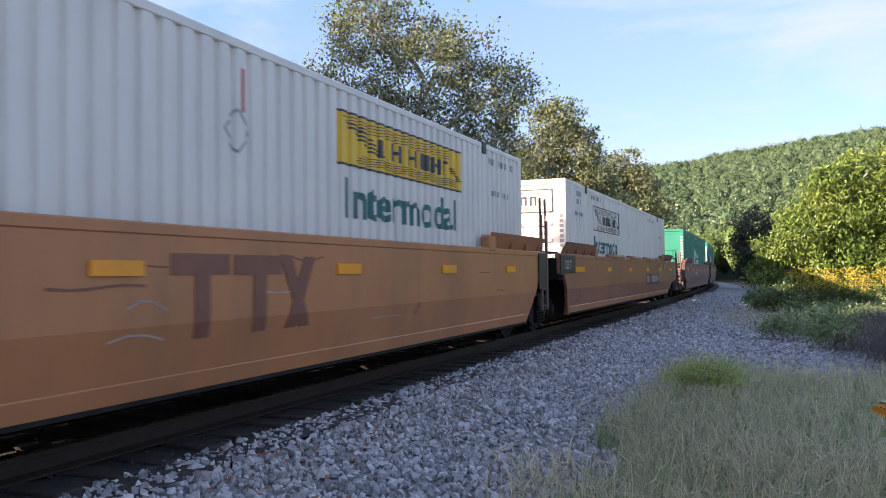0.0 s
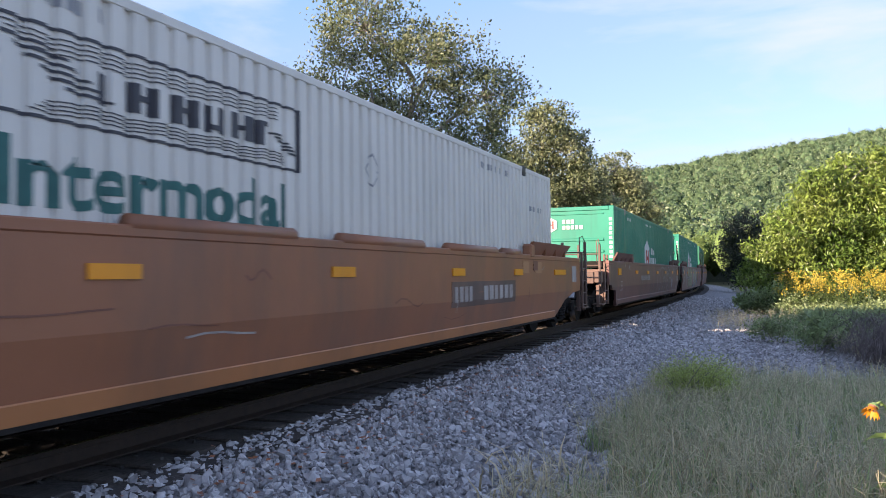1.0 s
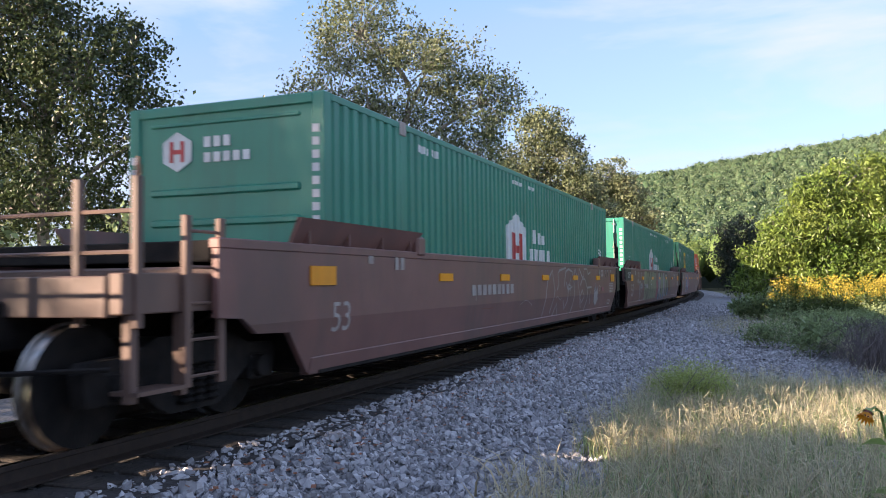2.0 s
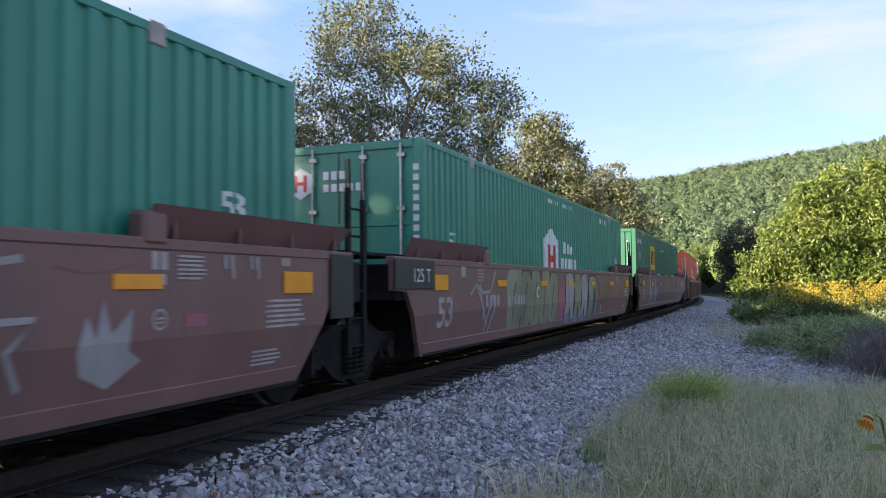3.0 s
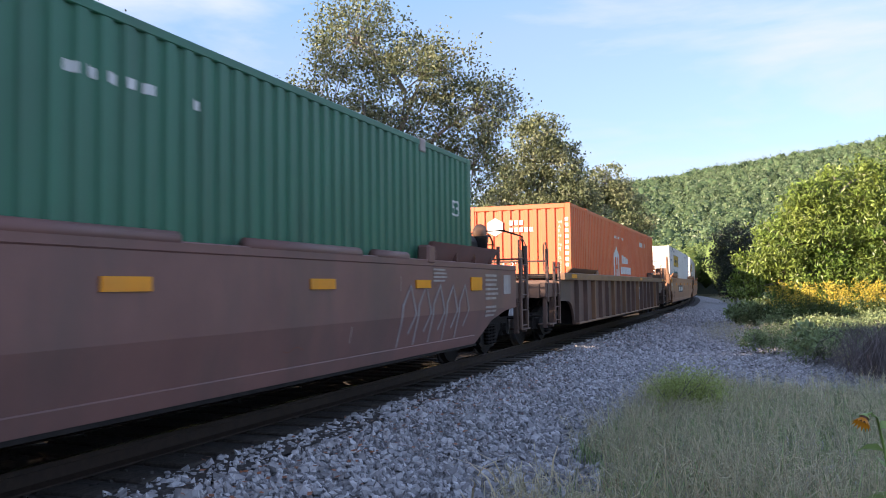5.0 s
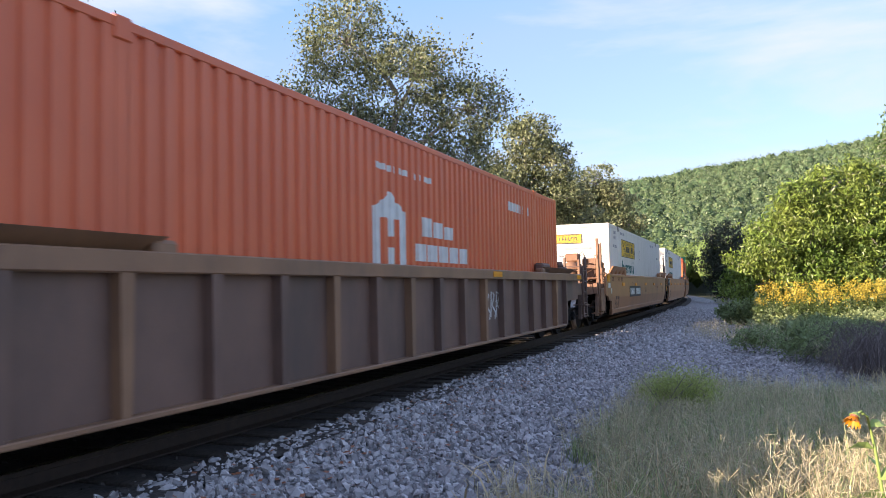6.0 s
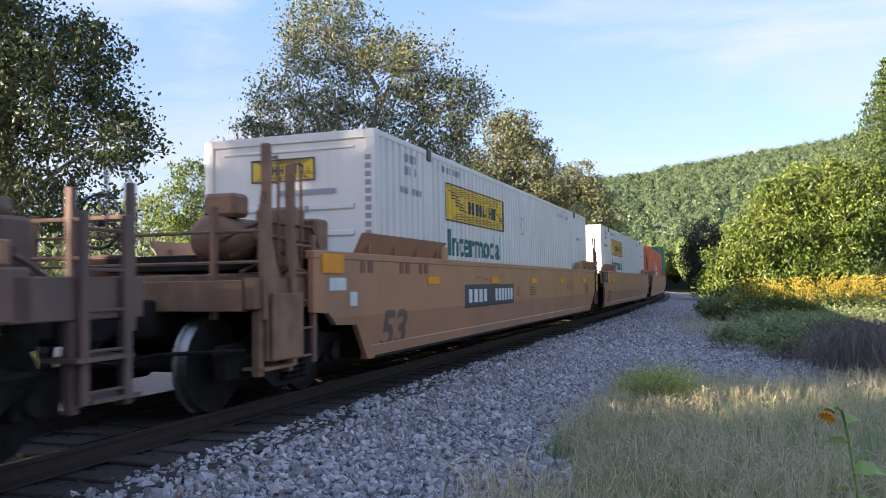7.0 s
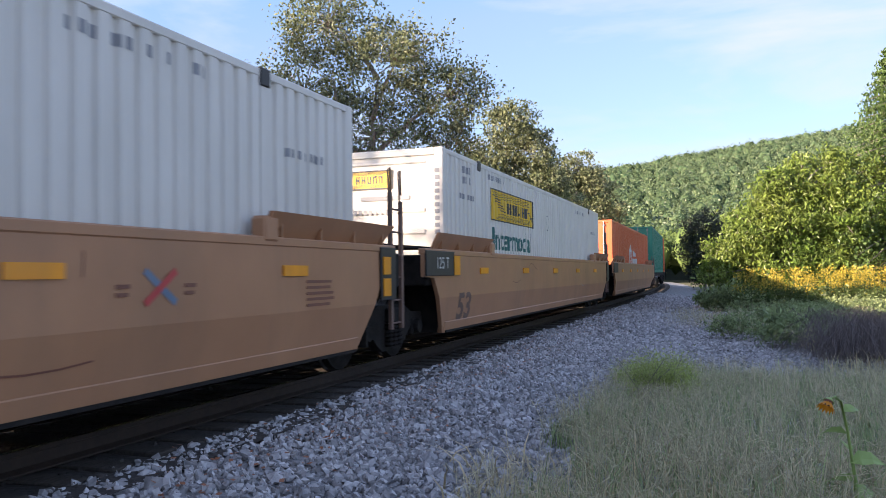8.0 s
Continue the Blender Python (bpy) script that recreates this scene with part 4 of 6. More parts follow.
def couple(car, s, load=None, length=16.15):
    TRAIN.append((car, s, length))
    if load:
        TRAIN.append((load, s, length))


def build_spine_car(label):
    car = thing("spine_car", label, "rail car", "cars of the freight train")
    part("centre_sill", block(-1.2, 17.3, -0.35, 0.35, 0.7, 1.1, 0.02), STEEL_DARK, car)
    for x in (0.2, 2.1, 8.0, 14.0, 15.6):
        part("cross_bearer", block(x, x + 0.4, -1.3, 1.3, 0.95, 1.14, 0.02), STEEL_DARK, car)
    for y in (-1.32, 1.24):
        part("side_rail", block(0, 16.15, y, y + 0.08, 0.92, 1.13, 0.01), STEEL_DARK, car)
    ladder(car, -1.1, -1.4, 0.5, 1.9, 4, STEEL_DARK, 0.45)
    build_truck(car, -1.3)
    build_truck(car, 17.4)
    return car


def rear_marks(car):
    """Small pale stencils near the trailing end of a maroon well."""
    bars(car, 13.88, 14.06, 1.36, 1.49, 2, SIGN_FADED, -1.506, fill=0.8)
    bars(car, 13.88, 14.04, 1.25, 1.33, 2, SIGN_FADED, -1.506, fill=0.8)
    bars(car, 14.16, 14.5, 1.29, 1.49, 1, SIGN_FADED, -1.506, rows=6, fill=0.95)
    for x in (14.72, 15.08):
        bars(car, x, x + 0.16, 1.38, 1.49, 2, SIGN_FADED, -1.506, fill=0.7)
        flat([(x + 0.1, 1.3), (x + 0.15, 1.3), (x + 0.15, 1.38), (x + 0.1, 1.38)], -1.506, SIGN_FADED, car)
    bars(car, 15.58, 15.72, 1.42, 1.49, 2, SIGN_FADED, -1.506, fill=0.75)
    bars(car, 15.32, 15.98, 0.87, 1.14, 1, SIGN_FADED, -1.506, rows=6, fill=0.92)
    bars(car, 15.16, 15.6, 0.55, 0.7, 1, SIGN_FADED, -1.506, rows=4, fill=0.95)
    stroke([(13.97 + 0.07 * math.cos(a), 1.0 + 0.07 * math.sin(a)) for a in np.linspace(0, 6.2832, 17)], 0.018, -1.506, SIGN_FADED, car, "round_marking")
    bars(car, 13.93, 14.01, 0.97, 1.03, 1, SIGN_FADED, -1.506, rows=2, fill=0.95)
    flat([(14.25, 0.93), (14.5, 0.93), (14.5, 1.03), (14.25, 1.03)], -1.5055, SPRAY_PINK, car, "faded_marking")


# first car: tan paint, a large faded marking
c = build_well_car("tan painted well car with faded brown markings", TAN, "joint", "joint", lower=TAN)
reflectors(c, [2.9, 6.05, 9.2, 11.91, 14.58])
for x0, outline in ((6.81, 0), (7.55, 0)):
    bm = prism([(x0, 1.22), (x0 + 0.68, 1.22), (x0 + 0.68, 1.38), (x0, 1.38)], -1.508, -1.503)
    prism([(x0 + 0.26, 0.74), (x0 + 0.44, 0.74), (x0 + 0.44, 1.22), (x0 + 0.26, 1.22)], -1.508, -1.503, bm)
    crease(part("faded_marking", bm, SIGN_BROWN, c, "large faded dark brown plain shape"))
for q in ([(8.28, 0.74), (8.46, 0.74), (8.78, 1.38), (8.60, 1.38)], [(8.20, 1.38), (8.38, 1.38), (8.70, 0.74), (8.52, 0.74)]):
    flat(q, -1.5055, SIGN_BROWN, c, "faded_marking", depth=0.0022 if q[0][0] > 8.25 else 0.003)
scuffs(c, 1, 14)
couple(c, -2.094, white_container("white corrugated container with a yellow sign and teal lettering", True, True))

# second car: brown, ends in a coupler
c = build_well_car("brown painted well car with top guide covers", BROWN, "joint", "coupler", wedge_paint=BROWN, lower=TAN)
reflectors(c, [3.4, 6.55, 9.87, 12.8])
reflectors(c, [-0.16, 15.57], w=0.94)
for x in (3.8, 6.8, 9.8, 12.3):
    bm = tube([(x, -1.45, 1.6), (x + (2.1 if x < 12 else 0.9), -1.45, 1.6)], 0.075, 10)
    part("guide_cover", bm, BROWN, c, "rounded cover on the top chord", True)
bars(c, 9.95, 10.75, 0.84, 1.06, 4, SIGN_FADED, -1.506)
bars(c, 11.2, 12.75, 0.84, 1.06, 6, SIGN_FADED, -1.506, seed=2)
crease(part("number_panel", block(9.85, 12.86, -1.504, -1.4985, 0.77, 1.13), RIB_BROWN, c, "darker painted panel"))
bars(c, 14.0, 14.5, 1.3, 1.48, 1, SIGN_BROWN, -1.506)
letters("125 T", -1.05, 1.28, 0.17, -1.534, SIGN_WHITE, c, "lettering", "white lettering")
letters("53", 0.05, 0.55, 0.3, -1.5045, SIGN_BROWN, c, "lettering", "dark lettering")
part("air_reservoir", tube([(17.5, -0.35, 1.98), (17.58, -0.35, 1.98), (18.75, -0.35, 1.98), (18.83, -0.35, 1.98)], [0.13, 0.22, 0.22, 0.13], 18), BLACK_STEEL, c, "black cylindrical air reservoir", True)
part("reservoir_bracket", block(17.7, 18.6, -0.6, -0.1, 1.36, 1.76, 0.02), STEEL_DARK, c)
part("document_panel", block(17.15, 17.55, -1.507, -1.4985, 1.05, 1.4), SIGN_FADED, c, "pale framed notice panel")
for x0, x1 in ((13.32, 13.71), (14.11, 14.59)):
    flat([(x0, 1.25), (x1, 1.25), (x1, 1.46), (x0, 1.46)], -1.5045, TAN_PALE, c, "repainted_patch", "paler repainted patch")
scuffs(c, 2, 12)
couple(c, 17.312, white_container("white corrugated container with a plain outlined sign", False))

# third car: maroon, coupler leads
c = build_well_car("weathered maroon well car with chalky markings", MAROON, "coupler", "joint")
reflectors(c, [2.7, 5.4, 8.1, 10.8, 13.5], z=1.22)
part("reflector", block(-0.64, -0.15, -1.519, -1.503, 1.19, 1.38), REFLECT, c, "yellow reflective strip")
part("reflector", block(15.6, 16.1, -1.519, -1.503, 1.17, 1.37), REFLECT, c, "yellow reflective strip")
letters("53", -0.2, 0.72, 0.3, -1.5045, SIGN_FADED, c, "lettering", "faded lettering")
bars(c, 4.0, 6.2, 1.0, 1.16, 9, SIGN_FADED, -1.506, seed=5)
bars(c, 0.6, 0.8, 1.42, 1.52, 1, SIGN_FADED, -1.506)
bars(c, 1.3, 1.6, 1.36, 1.52, 2, SIGN_FADED, -1.506)
for line in ([(9.3, 1.01), (9.46, 1.15), (9.38, 1.35), (9.48, 1.42), (10.11, 1.49), (10.13, 1.43), (9.92, 1.08)], [(9.92, 1.08), (10.11, 1.41), (10.38, 1.46), (10.73, 1.41), (10.91, 1.17), (10.94, 0.9), (10.84, 0.63), (10.67, 0.45)],
             [(10.13, 1.18), (10.3, 0.99), (10.26, 0.75), (10.04, 0.59), (9.86, 0.78)], [(10.3, 1.01), (10.59, 1.26), (10.52, 0.9), (10.34, 1.12), (10.74, 1.07), (10.3, 1.01)],
             [(10.84, 1.27), (11.03, 1.48), (11.33, 1.2), (11.48, 1.48), (11.81, 1.28), (11.98, 1.3), (12.01, 1.48), (12.37, 1.49), (12.47, 1.36), (12.78, 1.41)],
             [(11.58, 1.09), (11.81, 1.24), (12.12, 1.24), (12.35, 1.03), (12.38, 0.73), (12.08, 0.43)], [(11.55, 0.84), (11.77, 0.99), (12.01, 0.82), (11.77, 0.68), (11.64, 0.78)],
             [(11.33, 1.17), (11.48, 0.87), (11.74, 0.55)], [(12.38, 1.03), (12.88, 1.04), (12.67, 0.85), (12.79, 0.62)], [(8.2, 0.5), (8.5, 1.2), (8.9, 1.42), (9.1, 1.0), (8.8, 0.55)], [(9.0, 0.45), (9.3, 0.72), (9.45, 0.5)]):
    stroke(line, 0.05, -1.5075, SPRAY_GREY, c, "graffiti_stroke")
flat([(13.2, 0.82), (13.28, 1.05), (13.36, 0.9), (13.42, 1.16), (13.5, 0.92), (13.7, 1.1), (13.66, 0.8), (13.8, 0.72), (13.49, 0.55), (13.25, 0.66)], -1.5055, SPRAY_GREY, c, "graffiti_patch")
rear_marks(c)
scuffs(c, 3, 8)
couple(c, 40.89, None)
b = build_container("green corrugated container with a white tower sign", GREEN_BOX, "ribs")
tower_logo(b)
hub_end(b, GREEN_BOX)
small_marks(b, SIGN_WHITE, 2.5, 3.6, 2.95, 1, 0.1, 7, 3)
drape(letters("53", 15.0, 1.82, 0.24, 0, SIGN_WHITE, b, "lettering", "white lettering", bold=0.02))
small_marks(b, SIGN_WHITE, 6.9, 8.4, 3.0, 1, 0.07, 12, 3)
couple(b, 40.89)

# fourth car: maroon with large graffiti
c = build_well_car("weathered maroon well car covered in olive graffiti", MAROON, "joint", "joint")
reflectors(c, [2.6, 5.35, 7.7, 10.25, 12.9])
part("reflector", block(-0.13, 0.35, -1.519, -1.503, 1.17, 1.38), REFLECT, c, "yellow reflective strip")
part("reflector", block(15.61, 16.12, -1.519, -1.503, 1.16, 1.37), REFLECT, c, "yellow reflective strip")
letters("125 T", -0.85, 1.28, 0.17, -1.534, SIGN_WHITE, c, "lettering", "white lettering")
letters("53", 0.0, 0.68, 0.4, -1.5045, SIGN_FADED, c, "lettering", "faded lettering", 0.55, bold=0.02)
bars(c, 2.0, 2.75, 0.9, 1.08, 4, SIGN_FADED, -1.506, seed=3)
bars(c, 3.15, 4.3, 0.9, 1.06, 6, SIGN_FADED, -1.5115, seed=4)
bars(c, 0.9, 1.2, 1.36, 1.52, 1, SIGN_FADED, -1.506)
bars(c, 1.6, 1.9, 1.3, 1.5, 1, SIGN_FADED, -1.506, rows=4, fill=0.95)
for k, (x, w, h) in enumerate([(3.12, 1.0, 1.2), (3.95, 0.78, 1.18), (4.6, 0.82, 1.2), (5.3, 0.84, 1.2), (5.98, 0.82, 1.18)]):
    # swollen letter-like forms: a dark rim with an olive body
    cx, cz = x + w / 2, 0.36 + h / 2
    ring = [(cx + (w / 2) * math.copysign(abs(math.cos(a)) ** 0.6, math.cos(a)) * (1 + 0.10 * math.sin(3 * a + k)), cz + (h / 2) * math.copysign(abs(math.sin(a)) ** 0.7, math.sin(a)) * (1 + 0.04 * math.sin(2 * a + 2 * k))) for a in np.linspace(0, 6.2832, 33)[:-1]]
    inner = [(cx + (p - cx) * 0.9, cz + (q - cz) * 0.94) for p, q in ring]
    flat(ring, -1.504 - 0.0006 * k, SPRAY_DARK if k else SPRAY_GREY, c, "graffiti_outline", depth=0.0012)
    flat(inner, -1.5072 - 0.0006 * k, SPRAY_OLIVE, c, "graffiti_fill", depth=0.0012)
    stroke([(cx - w * 0.12, cz - h * 0.3), (cx - w * 0.2, cz), (cx + w * 0.05, cz + h * 0.28)], 0.045, -1.5135, SPRAY_DARK, c, "graffiti_stroke")
letters("C", 5.0, 1.0, 0.2, -1.516, SIGN_WHITE, c, "lettering", "white letter")
flat([(6.7, 0.5), (7.3, 0.42), (7.45, 0.8), (7.2, 1.25), (6.8, 1.1)], -1.504, SPRAY_PINK, c, "graffiti_patch")
for k, (x, w) in enumerate([(7.45, 0.95), (8.35, 0.85), (9.1, 0.8)]):
    body = [(x, 0.4), (x + w * 0.3, 0.36), (x + w * 0.45, 0.75), (x + w * 0.7, 0.4), (x + w, 0.45), (x + w * 0.75, 0.9), (x + w * 0.98, 1.25), (x + w * 0.6, 1.5), (x + 0.05, 1.46)]
    mx, mz = sum(p[0] for p in body) / 9, sum(p[1] for p in body) / 9
    flat([(mx + (p - mx) * 1.1, mz + (q - mz) * 1.06) for p, q in body], -1.504 - 0.0006 * k, SPRAY_DARK, c, "graffiti_outline", depth=0.0012)
    flat(body, -1.5072 - 0.0006 * k, SPRAY_OLIVE if k % 2 else SPRAY_GREY, c, "graffiti_fill", depth=0.0012)
    flat([(x + 0.05, 0.4), (x + w * 0.5, 0.38), (x + w * 0.35, 0.62), (x + 0.1, 0.6)], -1.5125, SPRAY_BLUE, c, "graffiti_patch", depth=0.0012)
# large green letter-like form with a black rim and pale highlights, beside a brown disc
arch = [(9.98, 0.4), (9.94, 1.3), (10.1, 1.46), (10.45, 1.49), (10.85, 1.44), (11.08, 1.25), (11.1, 0.6), (11.2, 0.42), (10.8, 0.38), (10.74, 1.0), (10.62, 1.12), (10.52, 1.0), (10.5, 0.4)]
stroke(arch + arch[:1], 0.09, -1.5100, SPRAY_DARK, c, "graffiti_outline")
flat(arch, -1.5078, SPRAY_OLIVE, c, "graffiti_fill", depth=0.0012)
stroke([(10.2, 1.36), (10.45, 1.42), (10.75, 1.38), (10.92, 1.2), (10.94, 0.9)], 0.04, -1.5115, SIGN_FADED, c, "graffiti_stroke")
stroke([(10.06, 1.15), (10.05, 0.8), (10.1, 0.5)], 0.035, -1.5105, SIGN_FADED, c, "graffiti_stroke")
for x, z, r in ((10.42, 0.77, 0.06), (11.0, 0.6, 0.08), (11.02, 0.75, 0.05), (10.2, 0.55, 0.05)):
    flat([(x + r * math.cos(a), z + r * 1.1 * math.sin(a)) for a in np.linspace(0, 6.2832, 11)[:-1]], -1.5105, SPRAY_BRIGHT_BLUE, c, "graffiti_dot", depth=0.0012)
flat([(11.8 + 0.45 * math.cos(a), 1.05 + 0.4 * math.sin(a)) for a in np.linspace(0, 6.2832, 25)[:-1]], -1.5042, RUSTY, c, "graffiti_disc", "brown sprayed disc", depth=0.0012)
stroke([(11.6, 0.72), (11.7, 0.45)], 0.06, -1.5075, SIGN_FADED, c, "graffiti_stroke")
flat([(11.9, 0.55), (11.97, 0.7), (12.04, 0.62), (12.12, 0.66), (12.05, 0.52)], -1.5042, SPRAY_PINK, c, "graffiti_patch", depth=0.0012)
for line in ([(1.62, 1.22), (1.88, 1.12), (2.22, 1.14), (2.36, 1.3), (2.49, 1.46)], [(1.9, 0.7), (1.8, 1.0), (1.72, 1.27)], [(2.52, 1.04), (2.4, 0.8), (2.19, 0.49)], [(1.3, 1.1), (1.55, 1.25), (1.8, 0.95), (2.1, 0.6)], [(2.0, 0.5), (2.15, 0.85), (2.4, 1.1)]):
    stroke(line, 0.055, -1.5085, SPRAY_GREY, c, "graffiti_stroke")
rear_marks(c)
b = build_container("green corrugated container with doors leading and a tower sign", GREEN_BOX, "doors")
tower_logo(b)
hub_end(b, GREEN_BOX)
drape(letters("53", 1.0, 1.78, 0.24, 0, SIGN_WHITE, b, "lettering", "white lettering", bold=0.02))
drape(letters("53", 15.0, 1.82, 0.24, 0, SIGN_WHITE, b, "lettering", "white lettering", bold=0.02))
small_marks(b, SIGN_WHITE, 6.9, 9.2, 3.0, 1, 0.09, 12, 3)
small_marks(b, SIGN_WHITE, 12.6, 13.9, 2.95, 1, 0.12, 8, 9)
couple(c, 60.27, b)

# fifth car: maroon, trailing coupler
c = build_well_car("weathered maroon well car with pale graffiti", MAROON, "joint", "coupler")
reflectors(c, [2.6, 5.4, 8.1, 10.8, 13.4])
part("reflector", block(-0.06, 0.42, -1.519, -1.503, 1.17, 1.38), REFLECT, c, "yellow reflective strip")
part("reflector", block(15.5, 16.0, -1.519, -1.503, 1.17, 1.37), REFLECT, c, "yellow reflective strip")
letters("125 T", -0.85, 1.28, 0.17, -1.534, SIGN_WHITE, c, "lettering", "white lettering")
letters("53", 0.05, 0.68, 0.4, -1.5045, SIGN_FADED, c, "lettering", "faded lettering", 0.55, bold=0.02)
for x in (3.8, 6.8, 9.8, 12.3):
    part("guide_cover", tube([(x, -1.45, 1.6), (x + (2.1 if x < 12 else 0.9), -1.45, 1.6)], 0.07, 10), MAROON, c, "rounded cover on the top chord", True)
for k in range(6):
    x = 2.05 + k * 0.5
    body = [(x, 0.4), (x + 0.2, 0.36), (x + 0.3, 0.8), (x + 0.5, 0.5), (x + 0.55, 0.9), (x + 0.35, 1.5), (x + 0.05, 1.45)]
    flat(body, -1.504 - 0.0006 * k, (SPRAY_GREY, SPRAY_BLUE, SPRAY_PINK)[k % 3], c, "graffiti_fill", depth=0.0012)
for k in range(5):
    x = 12.9 + k * 0.5
    stroke([(x, 0.5), (x + 0.1, 1.0), (x + 0.35, 1.25), (x + 0.5, 0.9), (x + 0.3, 0.65)], 0.05, -1.5075, SPRAY_GREY, c, "graffiti_stroke")
bars(c, 14.0, 14.5, 1.3, 1.5, 1, SIGN_FADED, -1.506, rows=4, fill=0.95)
bars(c, 16.2, 16.85, 1.02, 1.46, 1, SIGN_FADED, -1.506, rows=6, fill=0.95)
bars(c, 16.2, 16.75, 0.75, 0.95, 1, SIGN_FADED, -1.506, rows=3, fill=0.95)
part("document_panel", block(17.2, 17.6, -1.507, -1.4985, 1.1, 1.42), SIGN_FADED, c, "pale framed notice panel")
part("air_reservoir", tube([(17.3, -0.35, 2.02), (17.38, -0.35, 2.02), (18.6, -0.35, 2.02), (18.68, -0.35, 2.02)], [0.13, 0.22, 0.22, 0.13], 18), BLACK_STEEL, c, "black cylindrical air reservoir", True)
part("reservoir_bracket", block(17.5, 18.4, -0.6, -0.1, 1.36, 1.8, 0.02), STEEL_DARK, c)
part("valve_stand", block(18.72, 18.84, -0.7, -0.3, 1.14, 2.2, 0.02), STEEL_DARK, c)
part("valve_body", tube([(18.8, -0.5, 2.22), (18.95, -0.5, 2.3), (19.1, -0.5, 2.2), (19.15, -0.5, 1.95)], [0.1, 0.15, 0.13, 0.07], 12), RUSTY, c, "rusty round control valve", True)
brake_wheel(c, 19.2, -0.4, 2.05, STEEL_DARK)
part("air_pipe", tube([(18.9, -0.6, 2.3), (19.2, -0.9, 2.32), (19.3, -1.25, 2.2), (19.3, -1.3, 1.4)], 0.02, 6), STEEL_DARK, c, smooth=True)
b = build_container("dull green corrugated container with a yellow sign", EMP_BOX, "folds")
sign(sheet(4.17, 5.67, 1.83, 2.8), SIGN_YELLOW, b, "sign_panel", "yellow sign with plain shapes", 0.004)
bm = bmesh.new()
for a, d in ((4.32, 0.3), (4.8, 0.28), (5.22, 0.3)):
    bm.faces.new([bm.verts.new(p) for p in ((a, 0, 2.05), (a + d, 0, 2.05), (a + d, 0, 2.6), (a, 0, 2.6))])
tagged(sign(bm, SIGN_BLACK, b, "sign_shape", lift=0.008), kind="stuff")
end_block(b, 0.1, 0.65, 2.35, 2.8, SIGN_YELLOW, "end_sign", label="yellow square sign")
end_block(b, 0.37, 0.58, 2.42, 2.72, SIGN_BLACK, "end_shape", 0.0112)
end_block(b, 0.14, 0.33, 2.42, 2.72, SIGN_BLACK, "end_shape", 0.0112)
end_column(b, -0.25, 1.75, 2.85, 6, SIGN_WHITE, 0.1)
end_column(b, -0.5, 1.75, 2.85, 6, SIGN_WHITE, 0.1)
end_column(b, -1.0, 1.75, 2.85, 11, SIGN_FADED, 0.06)
drape(letters("53", 0.9, 2.2, 0.24, 0, SIGN_WHITE, b, "lettering", "white lettering", bold=0.02))
bm = bmesh.new()
bm.faces.new([bm.verts.new((0.012, 0.98 + dy, 2.55 + dz)) for dy, dz in ((0, 0.24), (0.24, 0), (0, -0.24), (-0.24, 0))])
part("placard_holder", bm, SIGN_FADED, b, "pale diamond placard holder")
drape(letters("53'", 15.3, 2.3, 0.24, 0, SIGN_WHITE, b, "lettering", "white lettering"))
small_marks(b, SIGN_WHITE, 0.6, 1.7, 2.75, 1, 0.16, 6, 3)
small_marks(b, SIGN_WHITE, 8.0, 9.5, 2.7, 1, 0.08, 8, 3)
scuffs(c, 4, 8)
couple(c, 79.715, b)

# sixth car: ribbed single well
c = build_well_car("dark weathered well car with tan ribs and chord", RIB_BROWN, "coupler", "coupler", ribbed=True, wedge_paint=RIB_CHORD, lower=RIB_CHORD, end_paint=RIB_BROWN)
part("reflector", block(-1.1, -0.55, -1.547, -1.542, 1.4, 1.49), REFLECT, c, "yellow reflective strip")
for x in (10.3, 17.2):
    part("reflector", block(x, x + 0.5, -1.547, -1.542, 1.4, 1.49), REFLECT, c, "yellow reflective strip")
for k in range(3):
    x = 10.15 + k * 0.3
    stroke([(x, 0.72), (x + 0.04, 1.15), (x + 0.2, 1.1), (x + 0.08, 0.92), (x + 0.26, 0.8), (x + 0.22, 0.68)], 0.045, -1.4365, SIGN_WHITE, c, "graffiti_stroke", "white sprayed scrawl")
part("guide_bracket", block(13.95, 14.6, -1.5, -1.3, 1.55, 1.72, 0.04), RIB_BROWN, c)
brake_wheel(c, 18.95, 0.35, 1.75, BLACK_STEEL)
part("brake_stand", block(18.7, 18.9, 0.1, 0.6, 1.14, 1.9, 0.03), RIB_BROWN, c)
part("brake_cylinder", tube([(17.15, -0.5, 1.72), (17.22, -0.5, 1.72), (17.95, -0.5, 1.72), (18.05, -0.5, 1.72)], [0.1, 0.19, 0.19, 0.1], 16), BLACK_STEEL, c, "black brake cylinder", True)
part("cylinder_bracket", prism([(17.3, 1.5), (17.9, 1.5), (17.8, 1.66), (17.4, 1.66)], -0.62, -0.38), RIB_BROWN, c)
part("valve_box", block(18.15, 18.45, -1.05, -0.65, 1.14, 1.72, 0.03), RIB_BROWN, c, "brown valve housing")
part("valve_cap", tube([(18.3, -0.85, 1.72), (18.3, -0.85, 1.86)], [0.13, 0.09], 12), RIB_BROWN, c, smooth=True)
for k in range(3):
    part("air_pipe", tube([(17.2, -1.3 + 0.1 * k, 1.45 + 0.07 * k), (17.9, -1.25 + 0.1 * k, 1.5 + 0.08 * k), (18.3, -1.1 + 0.1 * k, 1.42 + 0.06 * k), (18.75, -1.2 + 0.2 * k, 1.1)], 0.02, 6), RIB_BROWN, c, smooth=True)
part("brake_rod", tube([(16.6, -1.2, 0.62), (18.6, -1.2, 0.66)], 0.025, 6), STEEL_DARK, c)
